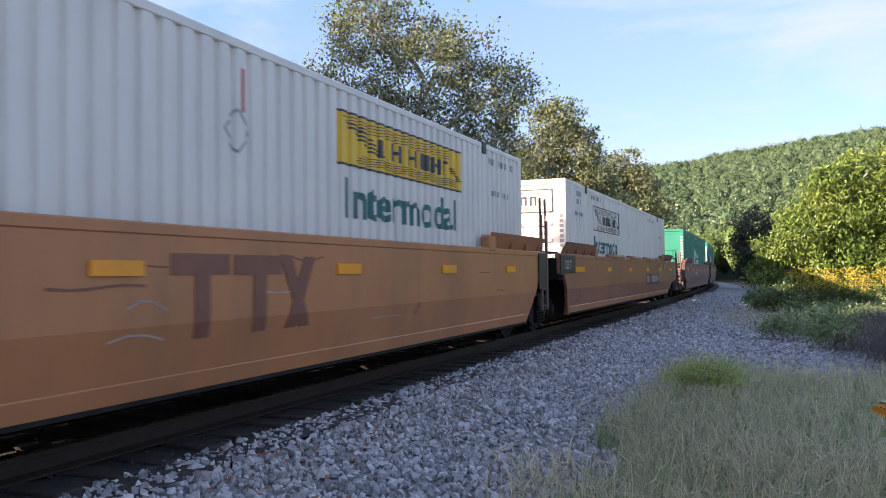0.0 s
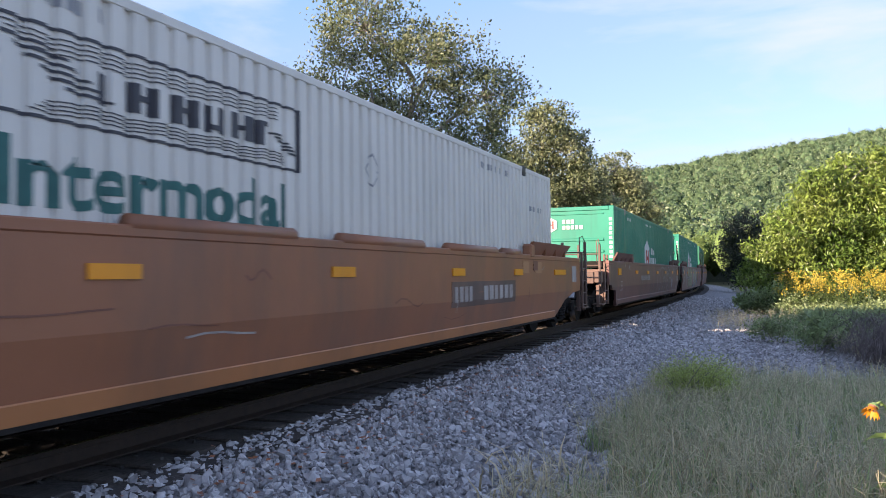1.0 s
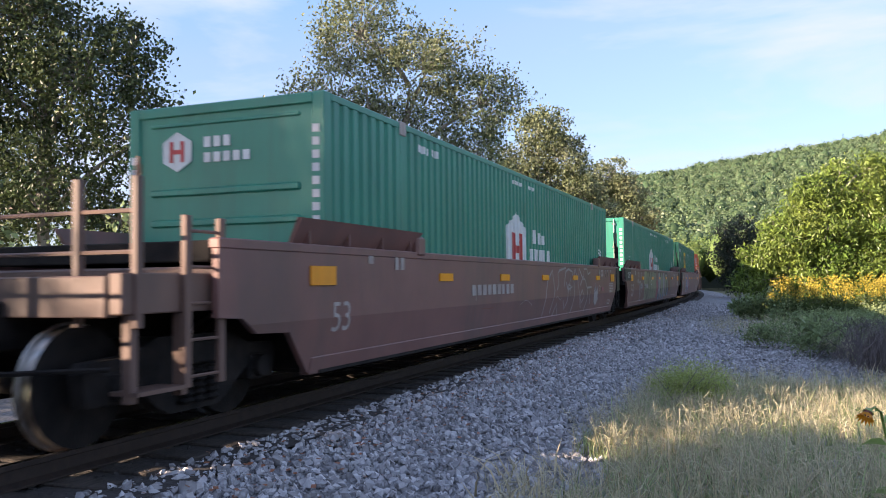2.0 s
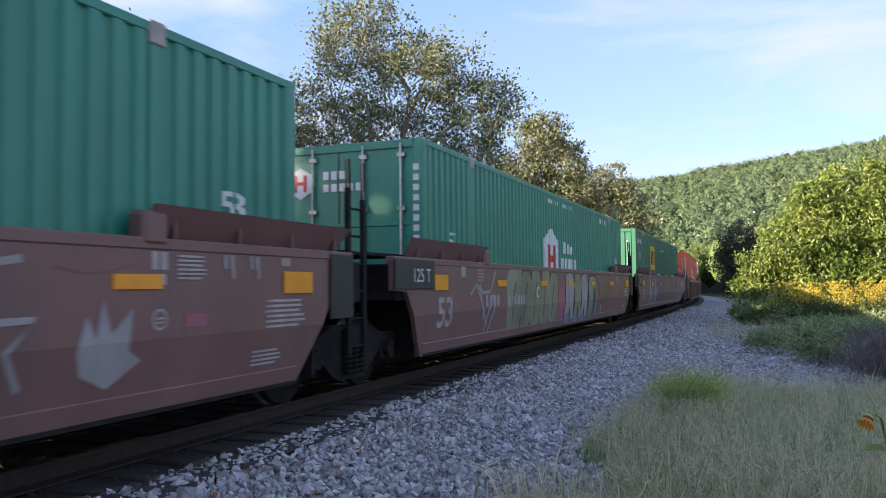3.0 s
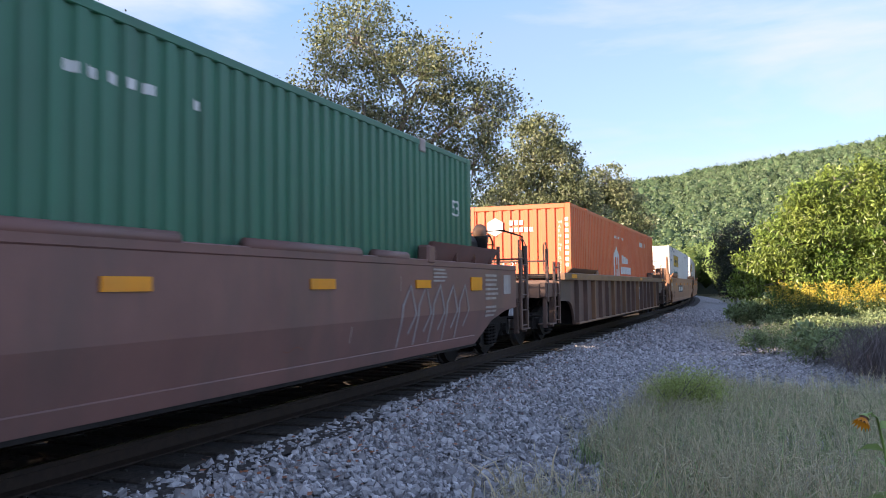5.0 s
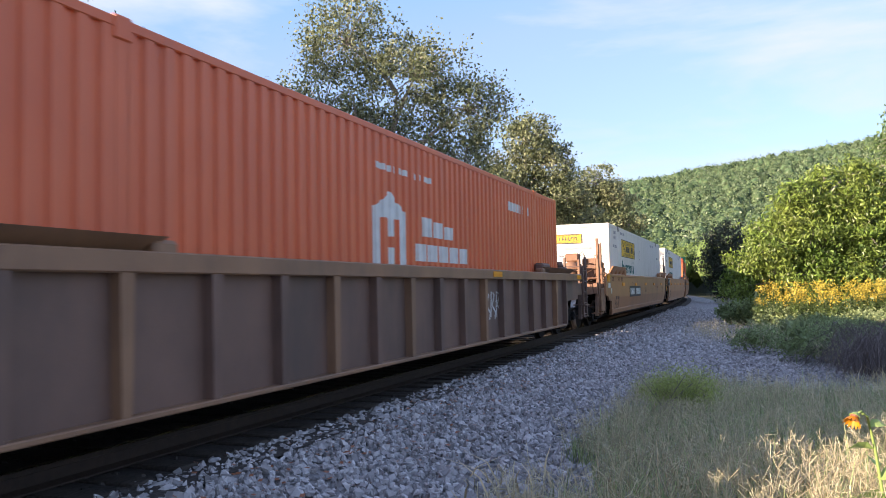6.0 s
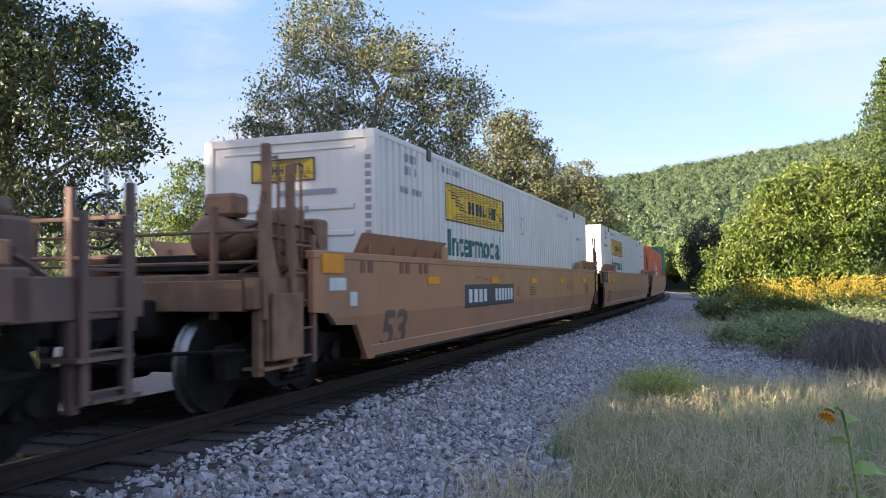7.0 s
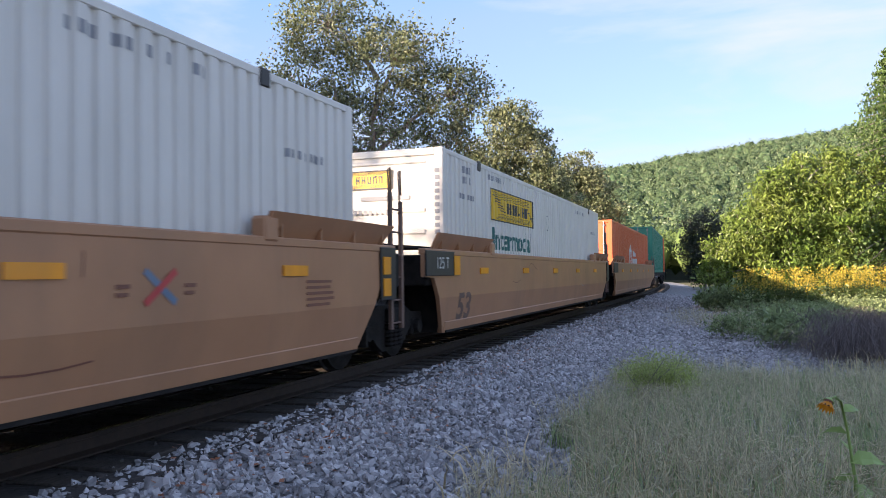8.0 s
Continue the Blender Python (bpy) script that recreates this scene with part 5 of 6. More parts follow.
part("tread_step", block(18.35, 18.9, -1.52, -1.2, 0.72, 0.75), RIB_BROWN, c)
b = build_container("orange corrugated container with white signs", ORANGE_BOX, "folds")
tower_logo(b, 6.25, 7.2, 1.62, 2.47, False, (7.6, 9.8))
hub_end(b, ORANGE_BOX, False)
ob = letters("53'", 0, 1.62, 0.24, 0, SIGN_WHITE, b, "lettering", "white lettering")
for v in ob.data.vertices:
    v.co = Vector((0.012, 0.45 - v.co.x, v.co.z))
ob = letters("\n".join("WARNING"), 0, 0, 0.075, 0, SIGN_WHITE, b, "lettering", "white upright lettering")
for v in ob.data.vertices:
    v.co = Vector((0.012, -0.98 - v.co.x, 2.75 + v.co.z))
ob = letters("\n".join("HIGHCUBE"), 0, 0, 0.075, 0, SIGN_WHITE, b, "lettering", "white upright lettering")
for v in ob.data.vertices:
    v.co = Vector((0.012, -0.98 - v.co.x, 2.1 + v.co.z))
small_marks(b, SIGN_WHITE, 12.14, 13.7, 2.68, 1, 0.17, 8, 5)
small_marks(b, SIGN_WHITE, 6.3, 8.4, 2.72, 1, 0.08, 12, 5)
couple(c, 103.133, b)

# seventh car: tan, coupler leads, with machinery on its end
c = build_well_car("tan well car with rusty brake machinery on its end", TAN_PALE, "coupler", "joint", wedge_paint=TAN_PALE, lower=TAN_PALE, end_paint=RUSTY)
reflectors(c, [1.32, 4.6, 7.72, 10.89, 14.13])
part("reflector", block(-1.87, -1.37, -1.519, -1.503, 1.35, 1.56), REFLECT, c, "yellow reflective panel")
part("document_panel", block(-1.7, -1.3, -1.512, -1.503, 1.16, 1.3), SIGN_WHITE, c, "white notice plate")
part("document_panel", block(-1.2, -1.02, -1.512, -1.503, 0.98, 1.14), SIGN_WHITE, c, "white notice plate")
crease(part("number_panel", block(3.07, 6.19, -1.507, -1.499, 0.82, 1.2), SIGN_BLACK, c, "dark panel with plain white bars"))
bars(c, 3.25, 4.4, 0.9, 1.12, 4, SIGN_WHITE, -1.51)
bars(c, 4.85, 6.15, 0.9, 1.12, 6, SIGN_WHITE, -1.51)
letters("53", -0.24, 0.42, 0.48, -1.5045, RIB_BROWN, c, "lettering", "large dark lettering", 0.82, bold=0.03)
letters("B", 6.5, 0.95, 0.18, -1.5045, SIGN_BROWN, c, "lettering", "dark letter")
for x in (-0.9, 0.3, 1.0):
    bars(c, x, x + 0.4, 1.36, 1.5, 2, SIGN_BROWN, -1.506)
bars(c, 7.6, 8.2, 0.95, 1.15, 1, SIGN_BROWN, -1.506, rows=4, fill=0.95)
stroke([(12.15, 1.27), (12.51, 1.02)], 0.06, -1.5065, SPRAY_BLUE, c, "painted_cross")
stroke([(12.15, 1.02), (12.51, 1.27)], 0.06, -1.509, SIGN_RED, c, "painted_cross")
for x in (11.85, 12.62):
    bars(c, x, x + 0.2, 1.08, 1.2, 1, SIGN_BROWN, -1.506, rows=2)
bars(c, 14.6, 15.2, 0.9, 1.2, 1, SIGN_BROWN, -1.506, rows=5, fill=0.95)
part("brake_cylinder", tube([(-2.6, -0.55, 1.72), (-2.5, -0.55, 1.72), (-1.7, -0.55, 1.72), (-1.6, -0.55, 1.72)], [0.14, 0.24, 0.24, 0.14], 18), RUSTY, c, "rusty brake cylinder", True)
part("valve_box", block(-2.05, -1.75, -1.25, -0.8, 1.4, 2.05, 0.03), RUSTY, c, "rusty valve housing")
part("valve_box", block(-1.7, -1.4, -1.35, -1.0, 1.4, 1.95, 0.03), RUSTY, c, "rusty valve housing")
part("valve_cap", block(-2.35, -2.05, -0.75, -0.35, 1.95, 2.2, 0.04), RUSTY, c)
for k in range(4):
    z = 1.35 + 0.16 * k
    part("air_pipe", tube([(-1.5, -1.42, 1.15 + 0.05 * k), (-1.9, -1.40, z), (-2.35, -1.38 + 0.1 * k, z + 0.05), (-2.6, -1.1 + 0.12 * k, z - 0.15)], 0.022, 6), RUSTY, c, smooth=True)
for k, y in enumerate((-1.32, -1.02, -0.72)):
    part("valve", tube([(-1.75 - 0.12 * k, y, 1.55 + 0.1 * k), (-1.75 - 0.12 * k, y - 0.16, 1.55 + 0.1 * k)], [0.09, 0.07], 10), RUSTY, c, smooth=True)
for x in (-2.75, -2.3):
    part("grab_post", block(x - 0.045, x + 0.045, -1.42, -1.34, 0.5, 2.6 if x < -2.5 else 2.45, 0.01), RUSTY, c, "tall upright post")
    part("gusset", prism([(x + 0.045, 1.1), (x + 0.3, 1.1), (x + 0.045, 1.75)], -1.39, -1.36), RUSTY, c)
    part("grab_iron", tube([(x, -1.38, 2.45), (x + 0.2, -1.38, 2.5), (x + 0.22, -1.38, 2.4), (x + 0.22, -1.38, 1.15)], 0.016, 6), RUSTY, c, smooth=True)
part("step_panel", block(-2.78, -2.2, -1.47, -1.43, 0.5, 1.15, 0.01), RUSTY, c, "rusty step panel")
brake_wheel(c, -2.95, 0.45, 1.9, BLACK_STEEL)
for z in (0.95, 1.22):
    part("reflector", block(16.5, 16.72, -1.545, -1.532, z, z + 0.22), REFLECT, c, "yellow reflective panel")
scuffs(c, 5, 12)
couple(c, 126.801, white_container("white corrugated container with a bright yellow sign", True))

# eighth and ninth cars
c = build_well_car("tan well car with a black end panel", TAN_PALE, "joint", "joint")
reflectors(c, [1.3, 4.4, 7.5, 10.6, 13.7])
part("reflector", block(-0.18, 0.1, -1.54, -1.532, 1.2, 1.5), REFLECT, c, "yellow reflective panel")
letters("125 T", -0.95, 1.3, 0.17, -1.534, SIGN_WHITE, c, "lettering", "white lettering")
letters("53", 0.1, 0.5, 0.42, -1.5045, RIB_BROWN, c, "lettering", "large dark lettering", 0.7, bold=0.03)
scuffs(c, 6, 6)
couple(c, 146.238, white_container("white corrugated container with a yellow sign", True))
c = build_well_car("tan well car near the end of the train", TAN_PALE, "joint", "coupler")
reflectors(c, [1.3, 4.4, 7.5, 10.6, 13.7])
b = build_container("orange corrugated container with doors leading", ORANGE_BOX, "doors")
tower_logo(b, 6.25, 7.2, 1.62, 2.47, False, (7.6, 9.8))
couple(c, 165.949, b)

# spine cars at the rear
for s, paint, label in ((186.5, GREEN_BOX, "green corrugated container riding high on a spine car"), (206.2, ORANGE_BOX, "orange corrugated container riding high on a spine car")):
    c = build_spine_car("dark spine car that carries one container")
    b = build_container(label, paint, "doors", low=1.145)
    couple(c, s, b)


# ---- stones, grass and weeds ----
def rocks(name, s_range, lat_range, count, size, material, label, seed, lift=0.0):
    """Many small broken stones in one mesh."""
    rng = np.random.RandomState(seed)
    base = np.array([(1, 0, 0), (-1, 0, 0), (0, 1, 0), (0, -1, 0), (0, 0, 1), (0, 0, -1), (0.6, 0.6, 0.55), (-0.6, 0.62, 0.5), (0.55, -0.65, 0.5), (-0.62, -0.55, 0.55)], float)
    faces = np.array([(0, 6, 4), (6, 2, 4), (2, 7, 4), (7, 1, 4), (1, 9, 4), (9, 3, 4), (3, 8, 4), (8, 0, 4), (0, 2, 6), (2, 1, 7), (1, 3, 9), (3, 0, 8), (2, 0, 5), (1, 2, 5), (3, 1, 5), (0, 3, 5)])
    s = rng.uniform(0, 1, count) ** 1.25 * (s_range[1] - s_range[0]) + s_range[0]
    lat = rng.uniform(*lat_range, count)
    x, y, _ = track(s, lat)
    z = level(lat) + rng.uniform(-0.03, 0.012, count) + lift
    v = base[None] * rng.uniform(0.65, 1.25, (count, 10, 1)) * (np.array([1.0, 0.78, 0.6]) * rng.uniform(0.75, 1.25, (count, 1, 3)))
    v *= (size * rng.lognormal(0, 0.28, count))[:, None, None]
    q = rng.normal(size=(count, 4))
    q /= np.linalg.norm(q, axis=1)[:, None]
    w, a, b, c = q.T
    rot = np.stack([np.stack([1 - 2 * (b * b + c * c), 2 * (a * b - c * w), 2 * (a * c + b * w)], 1), np.stack([2 * (a * b + c * w), 1 - 2 * (a * a + c * c), 2 * (b * c - a * w)], 1),
                    np.stack([2 * (a * c - b * w), 2 * (b * c + a * w), 1 - 2 * (a * a + b * b)], 1)], 1)
    v = np.einsum("nij,nkj->nki", rot, v) + np.stack([x, y, z], 1)[:, None]
    f = faces[None] + (np.arange(count) * 10)[:, None, None]
    ob = from_arrays(name, v.reshape(-1, 3), f.reshape(-1, 3), material)
    return tagged(ob, label, "gravel", kind="stuff")


rocks("ballast_stones", (1.0, 20.0), (1.25, 6.4), 40000, 0.035, STONE, "grey broken ballast stones beside the track", 1)
rocks("ballast_stones", (18.0, 55.0), (1.25, 6.4), 15000, 0.05, STONE, "grey broken ballast stones farther along the track", 2)
rocks("loose_stones", (-8.0, 1.2), (1.3, 7.0), 6000, 0.035, STONE, "grey stones strewn beside the track", 5)
rocks("loose_stones", (10.0, 34.0), (6.3, 8.6), 5000, 0.03, STONE, "loose stones scattered towards the verge", 4)
rocks("ballast_stones", (0.0, 24.0), (-1.7, 1.35), 6000, 0.036, DARK_BED, "dark stones between the ties", 3, -0.01)


def blades(name, place, count, height, width, material, label, seed, lean=0.5, category="grass"):
    """Grass: bent blades, each two quads long."""
    rng = np.random.RandomState(seed)
    xs, ys, zs = place(rng, count)
    n = len(xs)
    h = height * rng.uniform(0.45, 1.2, n)
    a = rng.uniform(0, 6.2832, n)
    ln = lean * rng.uniform(0.1, 1.2, n) * h
    dx, dy = np.cos(a), np.sin(a)
    px, py = -dy * width / 2, dx * width / 2
    levels = []
    for f, wd in ((0, 1.0), (0.55, 0.8), (1.0, 0.12)):
        cx, cy, cz = xs + dx * ln * f * f, ys + dy * ln * f * f, zs + h * f * (1 - 0.25 * f * lean)
        levels.append(np.stack([cx - px * wd, cy - py * wd, cz], 1))
        levels.append(np.stack([cx + px * wd, cy + py * wd, cz], 1))
    v = np.stack(levels, 1).reshape(-1, 3)
    i = np.arange(n)[:, None] * 6
    f = np.concatenate([i + np.array([[0, 1, 3, 2]]), i + np.array([[2, 3, 5, 4]])], 0)
    ob = from_arrays(name, v, f, material)
    return tagged(ob, label, category, kind="stuff")


def patch(s0, s1, l0, l1, soft=0.6):
    """Random places in a patch beside the track, with a ragged edge."""
    def place(rng, count):
        s = rng.uniform(s0 - soft, s1 + soft, count * 2)
        lat = rng.uniform(l0 - soft, l1 + soft, count * 2)
        keep = []
        for a, b in zip(s, lat):
            e = 0.5 * noise.noise((a * 0.7, b * 0.7, 1.3)) + 0.2 * noise.noise((a * 2.3, b * 2.3, 4))
            d = min(a - s0, s1 - a, b - l0, l1 - b)
            keep.append(d + e * 1.6 > 0)
        keep = np.array(keep)
        s, lat = s[keep][:count], lat[keep][:count]
        x, y, _ = track(s, lat)
        return x, y, level(lat) - 0.02
    return place


def panicles(name, place, count, height, material, label, seed):
    """Airy seed heads: a hair-thin stalk that branches into a haze of fine threads."""
    rng = np.random.RandomState(seed)
    xs, ys, zs = place(rng, count)
    n, m = len(xs), 11
    h = height * rng.uniform(0.6, 1.2, n)
    a, lean = rng.uniform(0, 6.2832, n), rng.uniform(0.05, 0.5, n) * h
    foot = np.stack([xs, ys, zs], 1)
    tip = foot + np.stack([np.cos(a) * lean, np.sin(a) * lean, h], 1)
    f = rng.uniform(0.45, 0.95, (n, m, 1))
    root = foot[:, None] * (1 - f) + tip[:, None] * f
    d = rng.normal(size=(n, m, 3)) + np.array([0, 0, 0.7])
    d /= np.linalg.norm(d, axis=2)[:, :, None]
    end = root + d * rng.uniform(0.05, 0.13, (n, m, 1))
    root = np.concatenate([foot[:, None], root], 1).reshape(-1, 3)
    end = np.concatenate([tip[:, None], end], 1).reshape(-1, 3)
    w = np.cross(end - root, rng.normal(size=(len(root), 3)))
    w *= 0.0016 / np.linalg.norm(w, axis=1)[:, None]
    v = np.stack([root - w, root + w, end + w * 1.3, end - w * 1.3], 1).reshape(-1, 3)
    ob = from_arrays(name, v, np.arange(len(root))[:, None] * 4 + np.array([[0, 1, 2, 3]]), material)
    return tagged(ob, label, "grass", kind="stuff")


def box_patch(x0, x1, y0, y1):
    """Random places in a stretch of the verge."""
    def place(rng, count):
        return rng.uniform(x0, x1, count), rng.uniform(y0, y1, count), np.full(count, -0.45)
    return place


blades("meadow_grass", patch(5.0, 13.2, 3.9, 8.5), 26000, 0.27, 0.008, BLADE, "soft green grass growing through the gravel", 5, 0.7)
panicles("seed_haze", patch(4.6, 12.4, 3.8, 8.6), 3000, 0.38, PANICLE, "airy haze of pale tan grass seed heads", 25)
blades("arching_blade", box_patch(0.2, 4.2, 5.5, 7.0), 300, 0.34, 0.02, BLADE_DRY, "broad pale dry blades arching over the grass", 26, 1.5)
blades("upright_blade", patch(5.5, 12.5, 4.2, 8.2), 420, 0.48, 0.013, BLADE, "taller green blades standing in the grass", 27, 0.6)
blades("meadow_grass", patch(-9.0, 4.6, 6.6, 11.0), 7000, 0.3, 0.009, BLADE, "thin green grass beside the track", 14, 0.7)
blades("seed_stalk", patch(4.6, 7.6, 4.6, 7.6), 520, 0.5, 0.014, BLADE_DRY, "drooping dry seed stalks in the foreground grass", 13, 1.5)
# grass on the added bank, helping to hold back low sun
blades("bank_grass", patch(-30.0, 60.0, -9.0, -4.0), 22000, 0.55, 0.02, BLADE, "rough grass on the added bank behind the track", 9, 0.6)
blades("meadow_grass", patch(3.0, 8.0, 4.2, 8.0), 2600, 0.42, 0.007, BLADE_DRY, "dry straw-coloured grass stalks near the path", 6, 1.1)
blades("verge_grass", patch(16.0, 60.0, 7.4, 12.5), 22000, 0.55, 0.02, BLADE, "taller green verge grass beside the gravel", 7, 0.6)
blades("verge_grass", patch(14.0, 30.0, 7.2, 10.0), 2200, 0.45, 0.012, BLADE_DRY, "dry weeds beside the gravel", 8, 1.0)


# ---- trees and shrubs ----
def leaf_cloud(name, centres, spread, per, size, material, parent, seed, droop=0.0, label="", broad=0.3):
    """Leaves in clumps round the centres: each leaf a bent pointed pair of triangles."""
    rng = np.random.RandomState(seed)
    c = np.repeat(np.asarray(centres), per, axis=0)
    n = len(c)
    sp = np.repeat(np.broadcast_to(np.asarray(spread, float), (len(centres),)), per)
    p = c + rng.normal(size=(n, 3)) * sp[:, None] * np.array([1, 1, 0.75])
    u = rng.normal(size=(n, 3)) + np.array([0, 0, -droop])
    u /= np.linalg.norm(u, axis=1)[:, None]
    w = np.cross(u, rng.normal(size=(n, 3)))
    w /= np.linalg.norm(w, axis=1)[:, None]
    k = np.cross(u, w)
    L = (size * rng.uniform(0.6, 1.3, n))[:, None]
    v = np.stack([p - u * L * 0.5, p + w * L * broad + k * L * 0.1, p + u * L * 0.5, p - w * L * broad + k * L * 0.1], 1).reshape(-1, 3)
    f = np.arange(n)[:, None] * 4 + np.array([[0, 1, 2, 3]])
    ob = from_arrays(name, v, f, material, parent)
    if label:
        tagged(ob, label)
    return ob


def build_tree(name, label, x, y, z, lobes, leaf, size=0.16, per=34, clumps=220, trunk_r=0.2, seed=1, category="tree", stems=1, broad=0.3, droop=0.3):
    """A tree: tapered trunk, limbs that reach into lobes of the crown, twigs and many leaves. Lobes: dx, dy, height, radius."""
    rng = random.Random(seed)
    tree = thing(name, label, category, "trees along the line" if category == "tree" else "shrubs along the line", at=pose(x, y, z))
    top = max(l[2] for l in lobes)
    bm = bmesh.new()
    stem_tops = []
    for k in range(stems):
        ox = (k - (stems - 1) / 2) * 1.1
        pts = [(ox * 0.4 + 0.15 * math.sin(i * 1.1 + seed + k) * i * 0.3 + ox * 0.25 * i, 0.15 * math.cos(i * 0.9 + seed) * i * 0.3, top * 0.82 * i / 6 - 0.15) for i in range(7)]
        tube(pts, [trunk_r * (1.15 - 0.16 * i) for i in range(7)], 8, bm)
        stem_tops.append(pts)
    total = sum(l[3] ** 2 for l in lobes)
    centres, spread = [], []
    for dx, dy, h, r in lobes:
        pts = rng.choice(stem_tops)
        start = Vector(min(pts, key=lambda p: abs(p[2] - max(top * 0.2, h - r * 1.2))))
        hub = Vector((dx, dy, h))
        mid = (start + hub) / 2 + Vector((rng.uniform(-0.3, 0.3), rng.uniform(-0.3, 0.3), 0.3))
        tube([start, mid, hub], [trunk_r * 0.5, trunk_r * 0.35, trunk_r * 0.18], 6, bm)
        n = max(6, int(clumps * r * r / total))
        for i in range(n):
            d = Vector((rng.gauss(0, 1), rng.gauss(0, 1), rng.gauss(0, 1))).normalized()
            rr = r * (rng.uniform(0.25, 1.0) ** 0.55) * (1 + 0.28 * noise.noise(d * 2.2 + Vector((seed, h, dx))))
            p = hub + Vector((d.x, d.y, d.z * 0.85)) * rr
            if p.z < 0.25:
                p.z = 0.25 + rng.random() * 0.3
            centres.append(p)
            spread.append(rng.uniform(0.55, 1.1) * 0.115 * r + 0.1)
            if i % 3 == 0:
                tube([hub, (hub + p) / 2 + Vector((0, 0, 0.1 * r)), p], [trunk_r * 0.14, trunk_r * 0.09, 0.008], 4, bm, False)
    part("trunk", bm, BARK, tree, "grey bark trunk and limbs")
    leaf_cloud("crown", [tuple(c) for c in centres], np.array(spread), per, size, leaf, tree, seed, droop, "", broad)
    return tree


build_tree("broadleaf_tree", "tall olive-green tree with an airy uneven crown", -2.6, 42, -0.5,
           [(-1.6, 0, 14.6, 2.9), (-2.9, 0.5, 11.2, 3.0), (1.9, -0.5, 12.6, 2.8), (4.5, 0, 11.0, 2.5), (0.7, 0.5, 8.9, 3.2), (4.4, 1, 8.0, 2.3), (-5.2, 0, 9.0, 1.8), (-3, -1, 7.2, 2.2), (0.5, 0, 5.5, 2.5), (-6.6, 0.3, 7.9, 1.2)],
           LEAF_OLIVE, 0.18, 48, 950, 0.26, 11, stems=2)
build_tree("broadleaf_tree", "slender olive tree with gaps in its crown", 7.2, 60, -1.0,
           [(0.2, 0, 13.2, 2.1), (1.6, 0, 11.2, 2.2), (-1.6, 0, 10.4, 2.0), (2.6, 0, 8.6, 2.0), (0, 0, 7.8, 2.6), (-2.8, 0, 8.2, 1.6)], LEAF_OLIVE, 0.23, 40, 620, 0.2, 12)
build_tree("broadleaf_tree", "rusty-olive tree at the bend of the track", 16.2, 80, -0.8,
           [(0.2, 0, 12.2, 2.2), (1.9, 0, 10.6, 2.2), (-2.0, 0, 11.2, 2.0), (-3.6, 0, 9.0, 2.0), (3.2, 0, 8.0, 1.8), (0, 0, 7.5, 3.2), (0, 0, 4.5, 3.0)], LEAF_OLIVE, 0.27, 40, 560, 0.22, 13)
build_tree("broadleaf_tree", "dense dark green tree behind the track", -16.6, 34, 0.0,
           [(-1.2, 0, 12.4, 3.6), (1.7, 0, 9.8, 3.0), (4.0, 0, 7.4, 2.3), (3.6, 0, 11.2, 1.5), (-3.2, 0, 9.0, 3.6), (0.3, 0, 5.8, 3.0), (-5.0, 0, 12.0, 3.6), (3.0, 0.4, 4.0, 1.8), (-3.2, 0, 4.6, 3.0), (-2.0, 0, 15.0, 3.0)], LEAF_DEEP, 0.2, 46, 1350, 0.28, 14)
# three unseen trees, added where their crowns shade the containers' leading ends
build_tree("broadleaf_tree", "airy green tree added out of view to shade the train", -22.2, -0.3, 0.3,
           [(0, 0, 8.2, 1.5), (-0.55, 1.2, 8.4, 1.15), (0.55, -1.2, 8.2, 1.4), (0, 0, 6.4, 1.6), (-0.5, 1.1, 6.6, 1.2), (0.5, -1.1, 6.4, 1.4), (0, 0, 9.6, 1.2)], LEAF_GREEN, 0.2, 46, 330, 0.2, 18)
build_tree("broadleaf_tree", "thin young tree added out of view to dapple the train", -21.0, 4.8, 0.3,
           [(0, 0, 8.4, 1.9), (0, 0, 6.4, 1.8), (-0.4, 1.0, 7.4, 1.4)], LEAF_GREEN, 0.2, 32, 130, 0.14, 19)
build_tree("broadleaf_tree", "slim dense tree added out of view to shade the train", -21.0, 1.7, 0.3,
           [(0, 0, 8.0, 1.05), (0, 0.1, 9.2, 0.9), (0, 0, 6.8, 0.9)], LEAF_GREEN, 0.2, 60, 130, 0.12, 24)
build_tree("broadleaf_tree", "small bright green tree in the gap of the tree line", -13.2, 50, 0.0,
           [(0, 0, 7.8, 1.6), (1.2, 0, 6.2, 1.6), (-1.4, 0, 6.0, 1.8), (0.4, 0, 4.2, 2.2)], LEAF_LIME, 0.2, 30, 240, 0.15, 15)
# added tree that casts shade on the large shrub at the bend
build_tree("broadleaf_tree", "leafy tree added at the bend to shade the large shrub", 10.5, 65.5, 0.2,
           [(0, 0, 8.0, 2.2), (1.5, 1, 6, 2.4), (-1.5, -0.5, 6, 2.2), (0, 0, 3.5, 2.5)], LEAF_OLIVE, 0.25, 36, 260, 0.18, 23)
for k, (x, y, h) in enumerate([(-34, 62, 8.5), (-27, 66, 7.5), (-20.5, 63, 8.2), (-15, 68, 8.8), (-8.5, 64, 8.0), (-3, 70, 8.5), (3, 72, 8.6)]):
    build_tree("broadleaf_tree", "leafy green tree beyond the track", x, y, 0.2, [(0, 0, h * 0.8, h * 0.26), (h * 0.25, 0, h * 0.6, h * 0.28), (-h * 0.28, 0, h * 0.58, h * 0.28), (0, 0, h * 0.35, h * 0.34)], LEAF_GREEN if k % 2 else LEAF_WEED, 0.3, 26, 170, 0.16, 300 + k)
